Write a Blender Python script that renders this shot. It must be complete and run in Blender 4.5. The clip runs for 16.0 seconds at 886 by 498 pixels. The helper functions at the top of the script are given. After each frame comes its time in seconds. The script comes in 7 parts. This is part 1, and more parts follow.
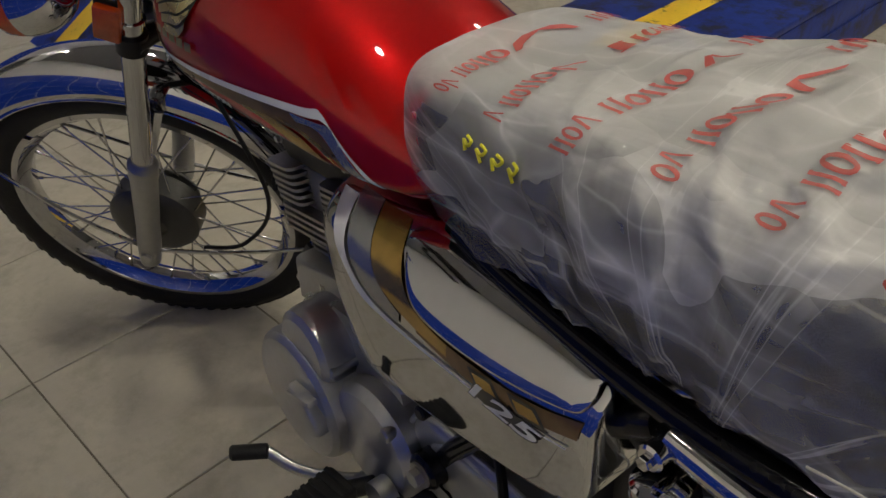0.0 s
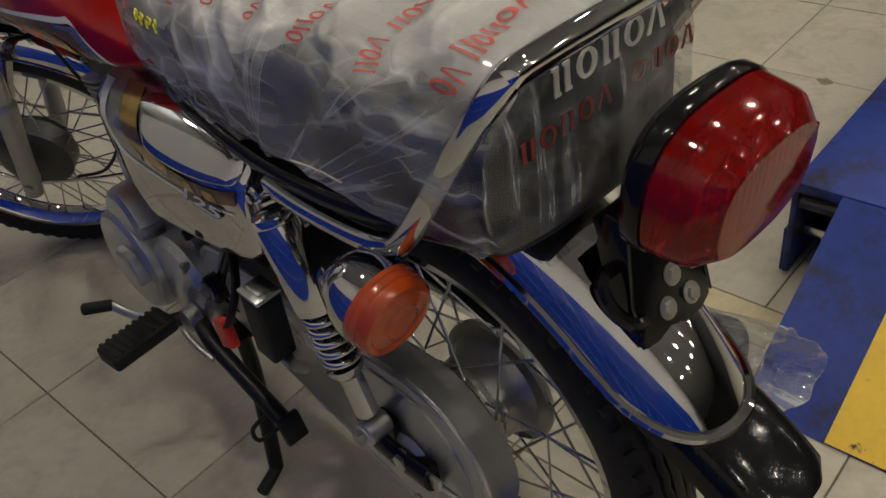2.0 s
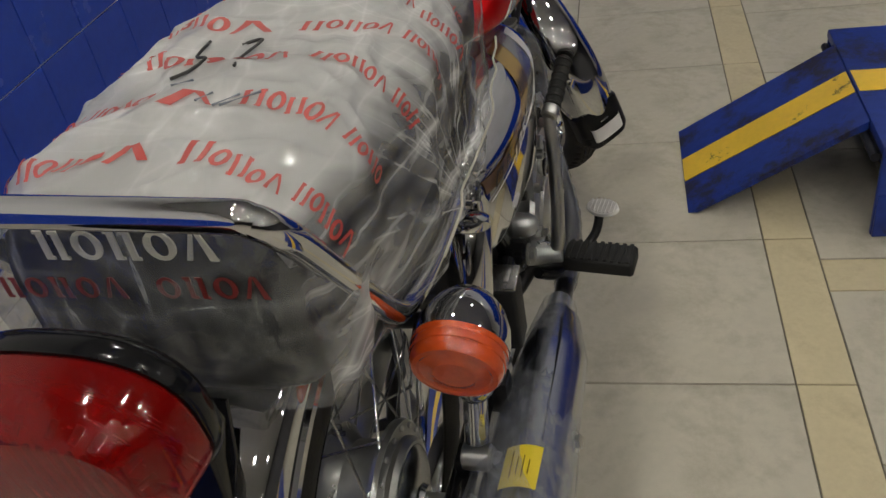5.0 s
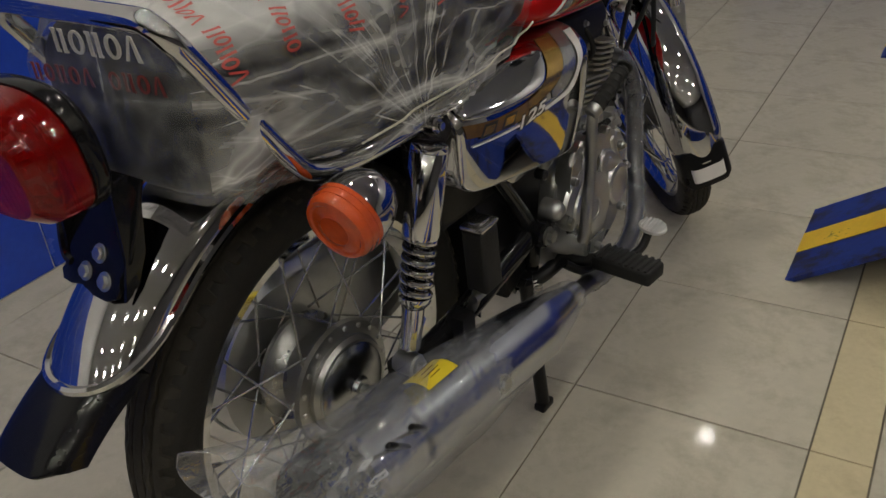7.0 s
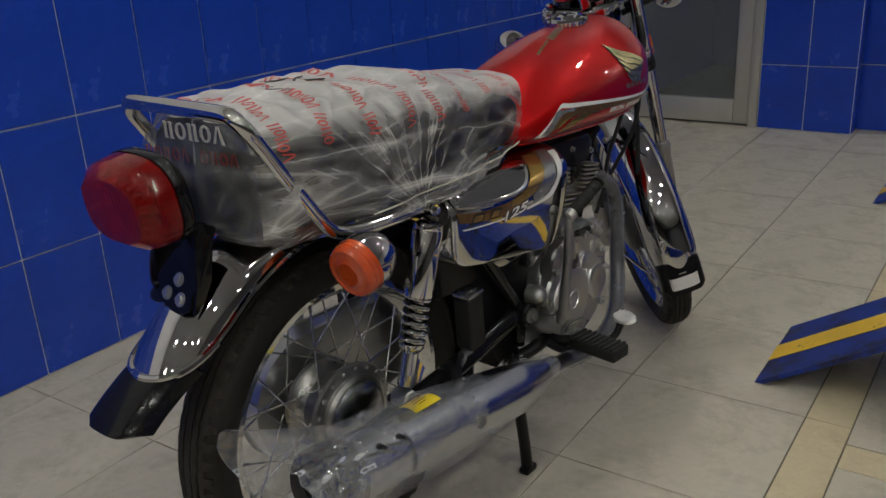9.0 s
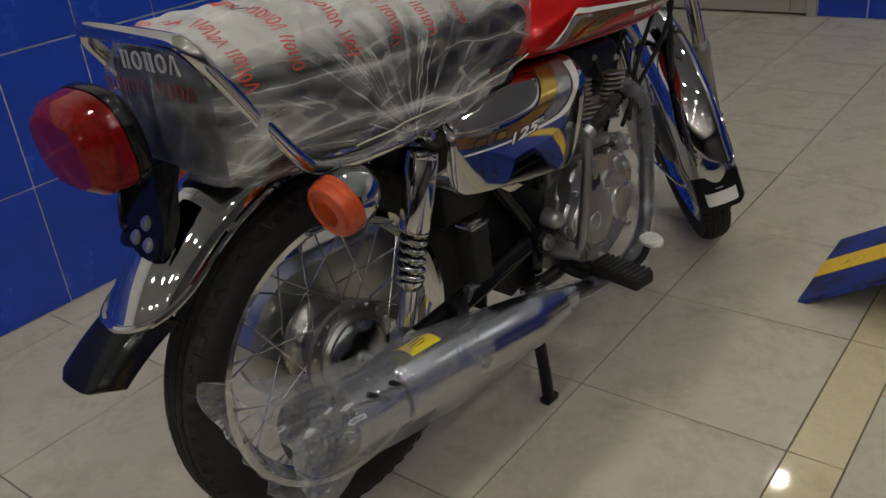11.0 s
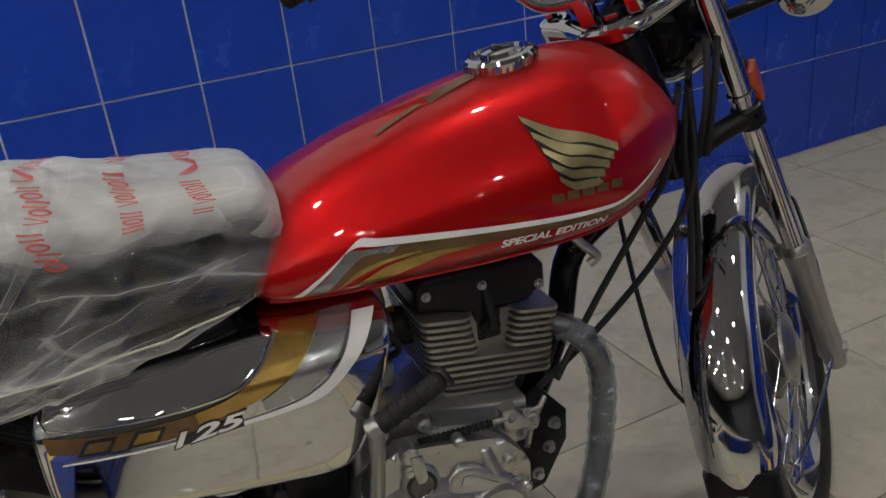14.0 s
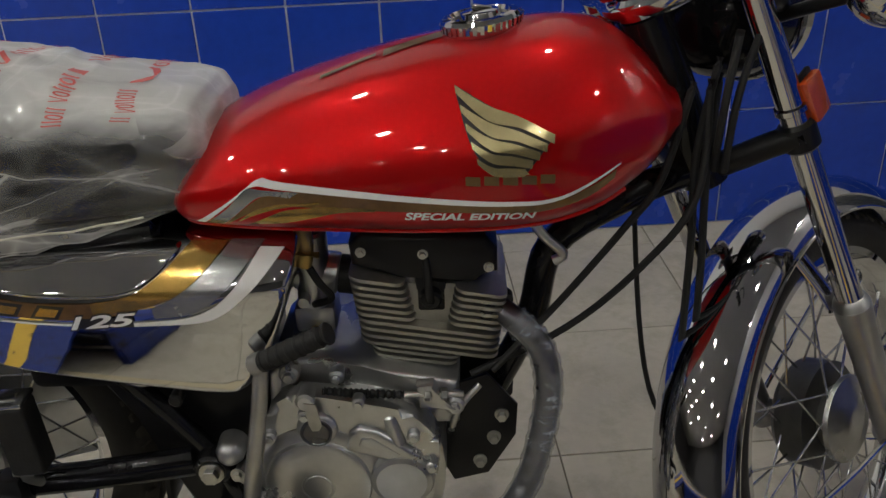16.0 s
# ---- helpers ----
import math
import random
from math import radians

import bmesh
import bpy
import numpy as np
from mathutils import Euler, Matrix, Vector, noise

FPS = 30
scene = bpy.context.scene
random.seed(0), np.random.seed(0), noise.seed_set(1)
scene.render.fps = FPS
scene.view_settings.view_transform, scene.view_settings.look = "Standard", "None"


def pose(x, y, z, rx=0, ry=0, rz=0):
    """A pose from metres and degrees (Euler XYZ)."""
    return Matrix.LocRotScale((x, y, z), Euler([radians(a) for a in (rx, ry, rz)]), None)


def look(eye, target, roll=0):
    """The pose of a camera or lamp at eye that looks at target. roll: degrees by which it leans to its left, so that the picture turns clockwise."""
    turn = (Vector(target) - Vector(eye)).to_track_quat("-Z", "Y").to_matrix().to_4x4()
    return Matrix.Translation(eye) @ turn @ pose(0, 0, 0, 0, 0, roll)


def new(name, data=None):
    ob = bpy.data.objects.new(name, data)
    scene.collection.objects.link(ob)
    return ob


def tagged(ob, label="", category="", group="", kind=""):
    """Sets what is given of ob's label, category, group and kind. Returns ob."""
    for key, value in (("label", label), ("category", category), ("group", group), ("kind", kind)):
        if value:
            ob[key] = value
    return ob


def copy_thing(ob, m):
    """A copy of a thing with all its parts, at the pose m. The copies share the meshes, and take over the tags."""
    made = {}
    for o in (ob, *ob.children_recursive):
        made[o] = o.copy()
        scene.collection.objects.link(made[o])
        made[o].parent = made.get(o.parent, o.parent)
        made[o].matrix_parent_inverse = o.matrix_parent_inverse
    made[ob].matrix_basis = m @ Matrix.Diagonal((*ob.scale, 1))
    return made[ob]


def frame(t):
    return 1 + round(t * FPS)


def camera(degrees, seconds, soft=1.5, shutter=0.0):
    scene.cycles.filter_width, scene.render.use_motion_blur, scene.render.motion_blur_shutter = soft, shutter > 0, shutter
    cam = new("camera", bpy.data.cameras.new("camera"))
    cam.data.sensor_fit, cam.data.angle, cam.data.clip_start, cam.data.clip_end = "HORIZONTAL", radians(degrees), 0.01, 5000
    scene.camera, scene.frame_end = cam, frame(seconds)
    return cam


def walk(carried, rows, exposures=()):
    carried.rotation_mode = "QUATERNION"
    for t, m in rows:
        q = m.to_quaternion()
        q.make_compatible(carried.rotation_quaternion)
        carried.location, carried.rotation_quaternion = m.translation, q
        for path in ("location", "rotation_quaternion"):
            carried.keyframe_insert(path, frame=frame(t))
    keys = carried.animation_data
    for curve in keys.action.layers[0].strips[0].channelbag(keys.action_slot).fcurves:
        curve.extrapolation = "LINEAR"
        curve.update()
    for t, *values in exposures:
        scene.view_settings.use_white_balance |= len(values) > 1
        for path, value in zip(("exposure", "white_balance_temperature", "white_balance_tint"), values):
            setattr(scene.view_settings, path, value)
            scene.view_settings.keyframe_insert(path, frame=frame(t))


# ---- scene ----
cam = camera(54.2, 16.0)
PATH = [
    (0, (-0.084, 0.46, 1.08), (1.197, -0.531, -0.094), -2.6),
    (0.5, (-0.159, 0.52, 1.066), (0.94, -0.561, -0.208), -3.9),
    (1, (-0.268, 0.517, 1.059), (0.799, -0.561, -0.244), -5.8),
    (1.5, (-0.431, 0.498, 1.063), (0.741, -0.51, -0.205), -8.2),
    (2, (-0.536, 0.447, 1.1), (0.707, -0.529, -0.125), -9.4),
    (2.5, (-0.528, 0.357, 1.105), (0.691, -0.646, -0.123), -8.9),
    (3, (-0.484, 0.218, 1.107), (0.735, -0.75, -0.148), -9.0),
    (3.5, (-0.493, 0.086, 1.094), (0.881, -0.698, -0.13), -8.8),
    (4, (-0.571, -0.094, 1.106), (1.004, -0.393, -0.089), -8.5),
    (4.2, (-0.584, -0.14, 1.113), (1.012, -0.238, -0.088), -8.9),
    (6.3, (-0.473, -0.66, 1.075), (0.838, 0.438, 0.039), -8.2),
    (6.5, (-0.5, -0.683, 1.063), (0.819, 0.429, 0.05), -7.0),
    (7, (-0.614, -0.706, 1.02), (0.762, 0.356, 0.03), -5.2),
    (7.5, (-0.74, -0.728, 1.018), (0.655, 0.309, 0.03), -4.9),
    (8, (-0.789, -0.805, 1.024), (0.609, 0.288, 0.1), -4.2),
    (8.5, (-0.81, -0.921, 1.038), (0.609, 0.26, 0.268), -3.2),
    (8.7, (-0.821, -0.949, 1.046), (0.613, 0.259, 0.35), -3.2),
    (10.8, (-0.739, -0.969, 1.061), (0.563, 0.301, 0.229), -5.1),
    (11, (-0.678, -0.945, 1.047), (0.59, 0.315, 0.151), -6.1),
    (11.5, (-0.553, -0.906, 1.065), (0.674, 0.331, 0.083), -9.1),
    (12, (-0.361, -0.924, 1.041), (0.754, 0.357, -0.015), -13.8),
    (12.5, (-0.079, -0.985, 1.091), (0.743, 0.437, -0.05), -17.3),
    (13, (0.057, -1.008, 1.193), (0.809, 0.497, 0.111), -12.6),
    (13.5, (0.187, -0.928, 1.085), (0.941, 0.673, 0.152), -5.0),
    (14, (0.329, -0.898, 1.08), (0.927, 0.823, 0.254), -6.4),
    (14.5, (0.467, -0.975, 1.091), (0.762, 0.849, 0.325), -5.4),
    (15, (0.586, -1.054, 1.093), (0.641, 0.755, 0.243), -6.7),
    (15.5, (0.67, -0.997, 1.076), (0.76, 0.781, 0.165), -4.5),
    (16, (0.721, -0.917, 1.067), (0.651, 0.861, 0.152), -2.3),
]
walk(cam, [(t, look(eye, target, roll)) for t, eye, target, roll in PATH],
     [(0.0, -0.03, 7050, 10), (1.0, -0.08, 7000, 10), (2.0, -0.05, 7000, 10), (3.0, 0.0, 7000, 10), (4.0, 0.04, 6500, 10), (6.5, -0.03, 6550, 10), (7.0, -0.06, 6700, 10), (7.6, -0.06, 6550, 10), (8.5, -0.04, 6250, 10), (11.0, -0.09, 6500, 10), (12.0, -0.02, 6400, 10), (13.0, 0.02, 6250, 10), (14.0, 0.12, 6300, 10), (14.5, 0.10, 6300, 10), (16.0, 0.03, 6400, 10)])

# ---- light ----
world = bpy.data.worlds.new("world")
scene.world = world
world.use_nodes = True
world.node_tree.nodes["Background"].inputs[0].default_value = (0.6, 0.7, 0.9, 1)
world.node_tree.nodes["Background"].inputs[1].default_value = 0.004
LAMP_STRENGTH = 330.0
LAMP_RADIUS = 0.045
CEILING = 2.75

# ---- materials ----


def material(name):
    m = bpy.data.materials.new(name)
    m.use_nodes = True
    nt = m.node_tree
    return m, nt, nt.nodes["Principled BSDF"]


def node(nt, kind, **values):
    n = nt.nodes.new(kind)
    for key, value in values.items():
        n.inputs[key.replace("_", " ")].default_value = value
    return n


def coords(nt, scale=(1, 1, 1)):
    tc = nt.nodes.new("ShaderNodeTexCoord")
    mp = nt.nodes.new("ShaderNodeMapping")
    mp.inputs["Scale"].default_value = scale
    nt.links.new(tc.outputs["Object"], mp.inputs["Vector"])
    return mp.outputs["Vector"]


def ramp(nt, fac, stops):
    r = nt.nodes.new("ShaderNodeValToRGB")
    els = r.color_ramp.elements
    while len(els) < len(stops):
        els.new(0.5)
    for e, (p, c) in zip(els, stops):
        e.position, e.color = p, (*c, 1) if len(c) == 3 else c
    nt.links.new(fac, r.inputs["Fac"])
    return r.outputs["Color"]


def grey(v):
    return (v, v, v)


def surface(name, col, rough, metal=0.0, var=0.12, big=6.0, small=90.0, bump=0.1, bump_scale=160.0, coat=0.0, rough_var=0.12, spec=0.5, dirt=None, dirt_amount=0.0, dirt_at=(0.52, 0.72)):
    """A material with colour, gloss and relief that vary at two scales."""
    m, nt, b = material(name)
    v = coords(nt)
    n1 = node(nt, "ShaderNodeTexNoise", Scale=big, Detail=5.0, Roughness=0.6)
    n2 = node(nt, "ShaderNodeTexNoise", Scale=small, Detail=3.0)
    n3 = node(nt, "ShaderNodeTexNoise", Scale=bump_scale, Detail=2.0)
    for n in (n1, n2, n3):
        nt.links.new(v, n.inputs["Vector"])
    add = nt.nodes.new("ShaderNodeMath")
    add.operation = "MULTIPLY_ADD"
    add.inputs[1].default_value = 0.35
    nt.links.new(n2.outputs["Fac"], add.inputs[0])
    half = nt.nodes.new("ShaderNodeMath")
    half.operation = "MULTIPLY"
    half.inputs[1].default_value = 0.65
    nt.links.new(n1.outputs["Fac"], half.inputs[0])
    nt.links.new(half.outputs[0], add.inputs[2])
    lo = tuple(c * (1 - var) for c in col)
    hi = tuple(min(1, c * (1 + var)) for c in col)
    c = ramp(nt, add.outputs[0], [(0.3, lo), (0.7, hi)])
    if dirt:
        d = node(nt, "ShaderNodeTexNoise", Scale=big * 1.7, Detail=8.0, Roughness=0.7)
        nt.links.new(v, d.inputs["Vector"])
        f = ramp(nt, d.outputs["Fac"], [(dirt_at[0], grey(0)), (dirt_at[1], grey(dirt_amount))])
        mix = nt.nodes.new("ShaderNodeMix")
        mix.data_type = "RGBA"
        nt.links.new(f, mix.inputs["Factor"])
        nt.links.new(c, mix.inputs["A"])
        mix.inputs["B"].default_value = (*dirt, 1)
        c = mix.outputs["Result"]
    nt.links.new(c, b.inputs["Base Color"])
    r = ramp(nt, n1.outputs["Fac"], [(0.3, grey(max(0.02, rough * (1 - rough_var)))), (0.7, grey(min(1, rough * (1 + rough_var) + 0.01)))])
    nt.links.new(r, b.inputs["Roughness"])
    b.inputs["Metallic"].default_value = metal
    b.inputs["Specular IOR Level"].default_value = spec
    b.inputs["Coat Weight"].default_value = coat
    b.inputs["Coat Roughness"].default_value = 0.03
    if bump:
        bp = node(nt, "ShaderNodeBump", Strength=bump, Distance=0.002)
        nt.links.new(n3.outputs["Fac"], bp.inputs["Height"])
        nt.links.new(bp.outputs["Normal"], b.inputs["Normal"])
    return m


CHROME = surface("chrome", (0.58, 0.58, 0.59), 0.04, 1.0, var=0.05, bump=0.015, bump_scale=40, rough_var=0.4)
DULL_CHROME = surface("brushed_steel", (0.55, 0.55, 0.55), 0.24, 1.0, var=0.12, bump=0.05)
DARK_STEEL = surface("dark_exhaust_steel", (0.13, 0.13, 0.14), 0.3, 1.0, var=0.15, bump=0.05)
ZINC = surface("zinc_plated_steel", (0.50, 0.50, 0.48), 0.32, 1.0, var=0.2, bump=0.08)
FORK_ALU = surface("fork_leg_alloy", (0.42, 0.42, 0.41), 0.34, 1.0, var=0.1, bump=0.05)
CAST = surface("cast_aluminium", (0.46, 0.465, 0.46), 0.29, 0.9, var=0.12, big=9, bump=0.07, bump_scale=420)
FILMED_CHROME = surface("bluish_muffler_chrome", (0.46, 0.48, 0.54), 0.22, 1.0, var=0.10, bump=0.02, bump_scale=30)
CAST_DARK = surface("dark_cast_aluminium", (0.25, 0.25, 0.24), 0.45, 0.85, var=0.22, bump=0.25, bump_scale=300)
FIN_MAT = surface("cylinder_fin_alloy", (0.40, 0.39, 0.345), 0.36, 0.85, var=0.2, bump=0.2, bump_scale=350)
HUB_MAT = surface("machined_hub_alloy", (0.36, 0.36, 0.35), 0.28, 0.95, var=0.15, bump=0.06)
CASE_GREY = surface("silver_painted_steel", (0.47, 0.475, 0.465), 0.30, 0.78, var=0.10, bump=0.05, coat=0.25)
RED = surface("red_metallic_paint", (0.48, 0.003, 0.004), 0.40, 0.62, spec=0.1, var=0.07, small=700, bump=0.0, coat=1.0)
BLACK_GLOSS = surface("gloss_black_paint", (0.007, 0.007, 0.008), 0.14, 0.0, spec=0.22, var=0.2, bump=0.02, coat=0.1)
BLACK_SATIN = surface("satin_black_paint", (0.008, 0.008, 0.009), 0.34, 0.0, spec=0.28, var=0.25, bump=0.08)
BLACK_PLASTIC = surface("black_plastic", (0.008, 0.008, 0.009), 0.30, 0.0, spec=0.22, var=0.2, bump=0.1, bump_scale=500)
RUBBER = surface("black_rubber", (0.013, 0.013, 0.013), 0.60, 0.0, spec=0.3, var=0.3, bump=0.2, bump_scale=300)
TYRE = surface("tyre_rubber", (0.015, 0.014, 0.0125), 0.6, 0.0, spec=0.3, var=0.35, big=14, bump=0.25, bump_scale=260, dirt=(0.035, 0.029, 0.022), dirt_amount=0.35)
TREAD = surface("dusty_tread_rubber", (0.030, 0.027, 0.022), 0.75, 0.0, spec=0.25, var=0.4, big=20, bump=0.3, bump_scale=260)
SEAT_VINYL = surface("black_seat_vinyl", (0.008, 0.008, 0.009), 0.5, 0.0, spec=0.2, var=0.2, bump=0.3, bump_scale=700)
FLOOR_TILE = surface("glazed_floor_tile", (0.50, 0.465, 0.382), 0.05, 0.0, spec=0.045, var=0.09, big=4, small=50, bump=0.03, bump_scale=50, rough_var=0.3, dirt=(0.17, 0.145, 0.105), dirt_amount=0.42, dirt_at=(0.48, 0.72))
STRIP_TILE = surface("cream_border_tile", (0.57, 0.495, 0.33), 0.07, 0.0, spec=0.12, var=0.09, big=6, bump=0.03, bump_scale=60, dirt=(0.26, 0.21, 0.13), dirt_amount=0.3)
GROUT = surface("dark_grout", (0.15, 0.13, 0.10), 0.8, 0.0, var=0.35, big=3, bump=0.3)
WALL_TILE = surface("blue_glazed_wall_tile", (0.013, 0.058, 0.47), 0.22, 0.0, var=0.16, big=4, small=45, bump=0.05, bump_scale=25, rough_var=0.3)
WALL_GROUT = surface("white_wall_grout", (0.74, 0.75, 0.78), 0.8, 0.0, var=0.15, bump=0.2)
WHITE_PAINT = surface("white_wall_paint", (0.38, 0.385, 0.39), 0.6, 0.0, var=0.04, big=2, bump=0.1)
# Lighter than the ceiling white so the unseen upper wall bounces fill light.
UPPER_PAINT = surface("white_bounce_wall_paint", (0.72, 0.725, 0.73), 0.6, 0.0, var=0.04, big=2, bump=0.1)
GREY_PAINT = surface("grey_wall_paint", (0.10, 0.10, 0.105), 0.6, 0.0, var=0.05, big=2, bump=0.1)
LIFT_BLUE = surface("worn_blue_lift_paint", (0.017, 0.042, 0.25), 0.36, 0.0, spec=0.3, var=0.28, big=5, small=40, bump=0.12, bump_scale=70, dirt=(0.022, 0.018, 0.016), dirt_amount=0.9, dirt_at=(0.50, 0.62))
LIFT_YELLOW = surface("scuffed_yellow_paint", (0.84, 0.54, 0.045), 0.42, 0.0, var=0.1, big=8, bump=0.1, dirt=(0.03, 0.025, 0.02), dirt_amount=0.95, dirt_at=(0.585, 0.63))
LIFT_DARK = surface("dark_lift_steel", (0.010, 0.011, 0.018), 0.45, 0.2, var=0.3, bump=0.15)
AMBER = surface("orange_lens_plastic", (0.47, 0.058, 0.008), 0.16, 0.0, var=0.2, big=60, bump=0.2, bump_scale=420, coat=0.6)
DOOR_ALU = surface("anodised_door_alloy", (0.55, 0.54, 0.50), 0.4, 0.6, var=0.06, bump=0.05)
WHITE_DECAL = surface("white_decal", (0.80, 0.80, 0.78), 0.28, 0.0, var=0.04, bump=0.0, coat=0.4)
SILVER_DECAL = surface("silver_grey_decal", (0.36, 0.365, 0.37), 0.24, 0.75, var=0.12, big=25, bump=0.0, coat=0.4)
GOLD_DECAL = surface("gold_decal", (0.46, 0.29, 0.075), 0.22, 0.85, var=0.3, big=28, bump=0.0, coat=0.5)
BROWN_DECAL = surface("bronze_decal", (0.17, 0.095, 0.035), 0.3, 0.5, var=0.35, big=22, bump=0.0, coat=0.5)
BLACK_DECAL = surface("black_decal", (0.015, 0.014, 0.013), 0.3, 0.0, var=0.2, bump=0.0, coat=0.4)
GOLD_METAL = surface("pale_gold_emblem", (0.66, 0.56, 0.30), 0.26, 0.9, var=0.15, bump=0.03)
RED_PRINT = surface("red_print", (0.56, 0.065, 0.05), 0.5, 0.0, var=0.18, big=30, bump=0.0)


def translucent(m, share):
    """Lets part of what lies under an ink show through it."""
    nt = m.node_tree
    clear = nt.nodes.new("ShaderNodeBsdfTransparent")
    mix = nt.nodes.new("ShaderNodeMixShader")
    mix.inputs[0].default_value = share
    nt.links.new(nt.nodes["Principled BSDF"].outputs[0], mix.inputs[1])
    nt.links.new(clear.outputs[0], mix.inputs[2])
    nt.links.new(mix.outputs[0], nt.nodes["Material Output"].inputs["Surface"])
    return m


translucent(RED_PRINT, 0.25)
# Darker copy of the red ink: its dark look on the tail is painted in.
DARK_PRINT = surface("darkened_red_print", (0.16, 0.018, 0.016), 0.5, 0.0, var=0.2, big=30, bump=0.0)
CREAM_PRINT = surface("cream_print", (0.66, 0.64, 0.54), 0.45, 0.0, var=0.05, bump=0.0)
YELLOW_LABEL = surface("yellow_paper_label", (0.80, 0.62, 0.03), 0.5, 0.0, var=0.06, bump=0.03)
WHITE_LABEL = surface("white_paper_label", (0.75, 0.73, 0.72), 0.5, 0.0, var=0.05, bump=0.03)
INK = surface("black_ink", (0.02, 0.02, 0.02), 0.5, bump=0.0)
YELLOW_INK = surface("yellow_paint_marker", (0.78, 0.72, 0.04), 0.5, bump=0.0)
RED_TAG = surface("red_plastic_tag", (0.62, 0.035, 0.022), 0.35, bump=0.02)
BRASS = surface("brass_fitting", (0.45, 0.32, 0.12), 0.35, 1.0, bump=0.05)


def lens_red():
    m, nt, b = material("red_lens_plastic")
    v = coords(nt)
    n = node(nt, "ShaderNodeTexNoise", Scale=30.0, Detail=2.0)
    nt.links.new(v, n.inputs["Vector"])
    nt.links.new(ramp(nt, n.outputs["Fac"], [(0.3, (0.58, 0.011, 0.010)), (0.7, (0.72, 0.020, 0.016))]), b.inputs["Base Color"])
    b.inputs["Roughness"].default_value = 0.07
    b.inputs["Transmission Weight"].default_value = 0.86
    b.inputs["IOR"].default_value = 1.4
    return m


RED_LENS = lens_red()


def film(name, haze, streak, tint=(0.80, 0.81, 0.82), rough=0.25, scale=9.0, crown=None, gather=None, gloss_share=0.06, cells=1.0, lines_on=0.0, by_side=None, hanging=False, streak_at=0.52, relief=0.85):
    """Thin plastic film: much of the light goes straight through, folds and creases are milky with their shine painted
    in.
    crown: heights between which the brighter, lit top is painted white; gather: the (x, z) point that the folds run to."""
    m, nt, b = material(name)

    def math_node(op, a, c=None, d=None, clamp=False):
        n = nt.nodes.new("ShaderNodeMath")
        n.operation, n.use_clamp = op, clamp
        for k, v in enumerate((a, c, d)):
            if v is None:
                continue
            if isinstance(v, (int, float)):
                n.inputs[k].default_value = v
            else:
                nt.links.new(v, n.inputs[k])
        return n.outputs[0]

    v = coords(nt)
    cloud = node(nt, "ShaderNodeTexNoise", Scale=scale, Detail=3.0, Roughness=0.5, Distortion=0.5)
    nt.links.new(v, cloud.inputs["Vector"])
    sep = nt.nodes.new("ShaderNodeSeparateXYZ")
    nt.links.new(v, sep.inputs[0])
    if gather:
        dx = math_node("SUBTRACT", sep.outputs["X"], gather[0])
        dz = math_node("SUBTRACT", sep.outputs["Z"], gather[1])
        ang = math_node("ARCTAN2", dz, dx)
        far = math_node("SQRT", math_node("ADD", math_node("MULTIPLY", dx, dx), math_node("MULTIPLY", dz, dz)))
        comb = nt.nodes.new("ShaderNodeCombineXYZ")
        nt.links.new(math_node("MULTIPLY", ang, 10.0), comb.inputs["X"])
        nt.links.new(math_node("MULTIPLY", sep.outputs["Y"], 3.0), comb.inputs["Y"])
        nt.links.new(math_node("MULTIPLY", far, 2.5), comb.inputs["Z"])
        line_vec = comb.outputs[0]
    else:
        line_vec = coords(nt, (4, 42, 3.5) if hanging else (scale * 0.5, scale * 1.8, scale * 1.8))
    fold = node(nt, "ShaderNodeTexNoise", Scale=1.0, Detail=2.6, Roughness=0.5, Distortion=0.12)
    nt.links.new(line_vec, fold.inputs["Vector"])
    # Shine along the gathered folds, painted as bright streaks.
    crease_shine = ramp(nt, fold.outputs["Fac"], [(streak_at, grey(0.0)), (streak_at + 0.05, grey(streak * 0.16)), (streak_at + 0.07, grey(streak)), (streak_at + 0.085, grey(streak * 0.2))])
    if gather:
        fade = nt.nodes.new("ShaderNodeMapRange")
        fade.inputs["From Min"].default_value, fade.inputs["From Max"].default_value = 0.08, 0.26
        fade.inputs["To Min"].default_value, fade.inputs["To Max"].default_value = 1.0, 0.3
        nt.links.new(far, fade.inputs["Value"])
        crease_shine = math_node("MULTIPLY", crease_shine, fade.outputs[0])
    bent = nt.nodes.new("ShaderNodeVectorMath")
    bent.operation = "MULTIPLY_ADD"
    bent.inputs[1].default_value = (0.018, 0.018, 0.018)
    nt.links.new(cloud.outputs["Color"], bent.inputs[0])
    nt.links.new(v, bent.inputs[2])
    facets = []
    for size in (scale * 1.2, scale * 2.9):
        vor = nt.nodes.new("ShaderNodeTexVoronoi")
        vor.feature = "DISTANCE_TO_EDGE"
        vor.inputs["Scale"].default_value = size
        nt.links.new(bent.outputs[0], vor.inputs["Vector"])
        facets.append(vor.outputs["Distance"])
    wrinkle = math_node("MULTIPLY_ADD", math_node("MINIMUM", facets[1], 0.25), 0.4, math_node("MINIMUM", facets[0], 0.3))
    glint_mask = ramp(nt, cloud.outputs["Fac"], [(0.44, grey(0.0)), (0.60, grey(1.0))])
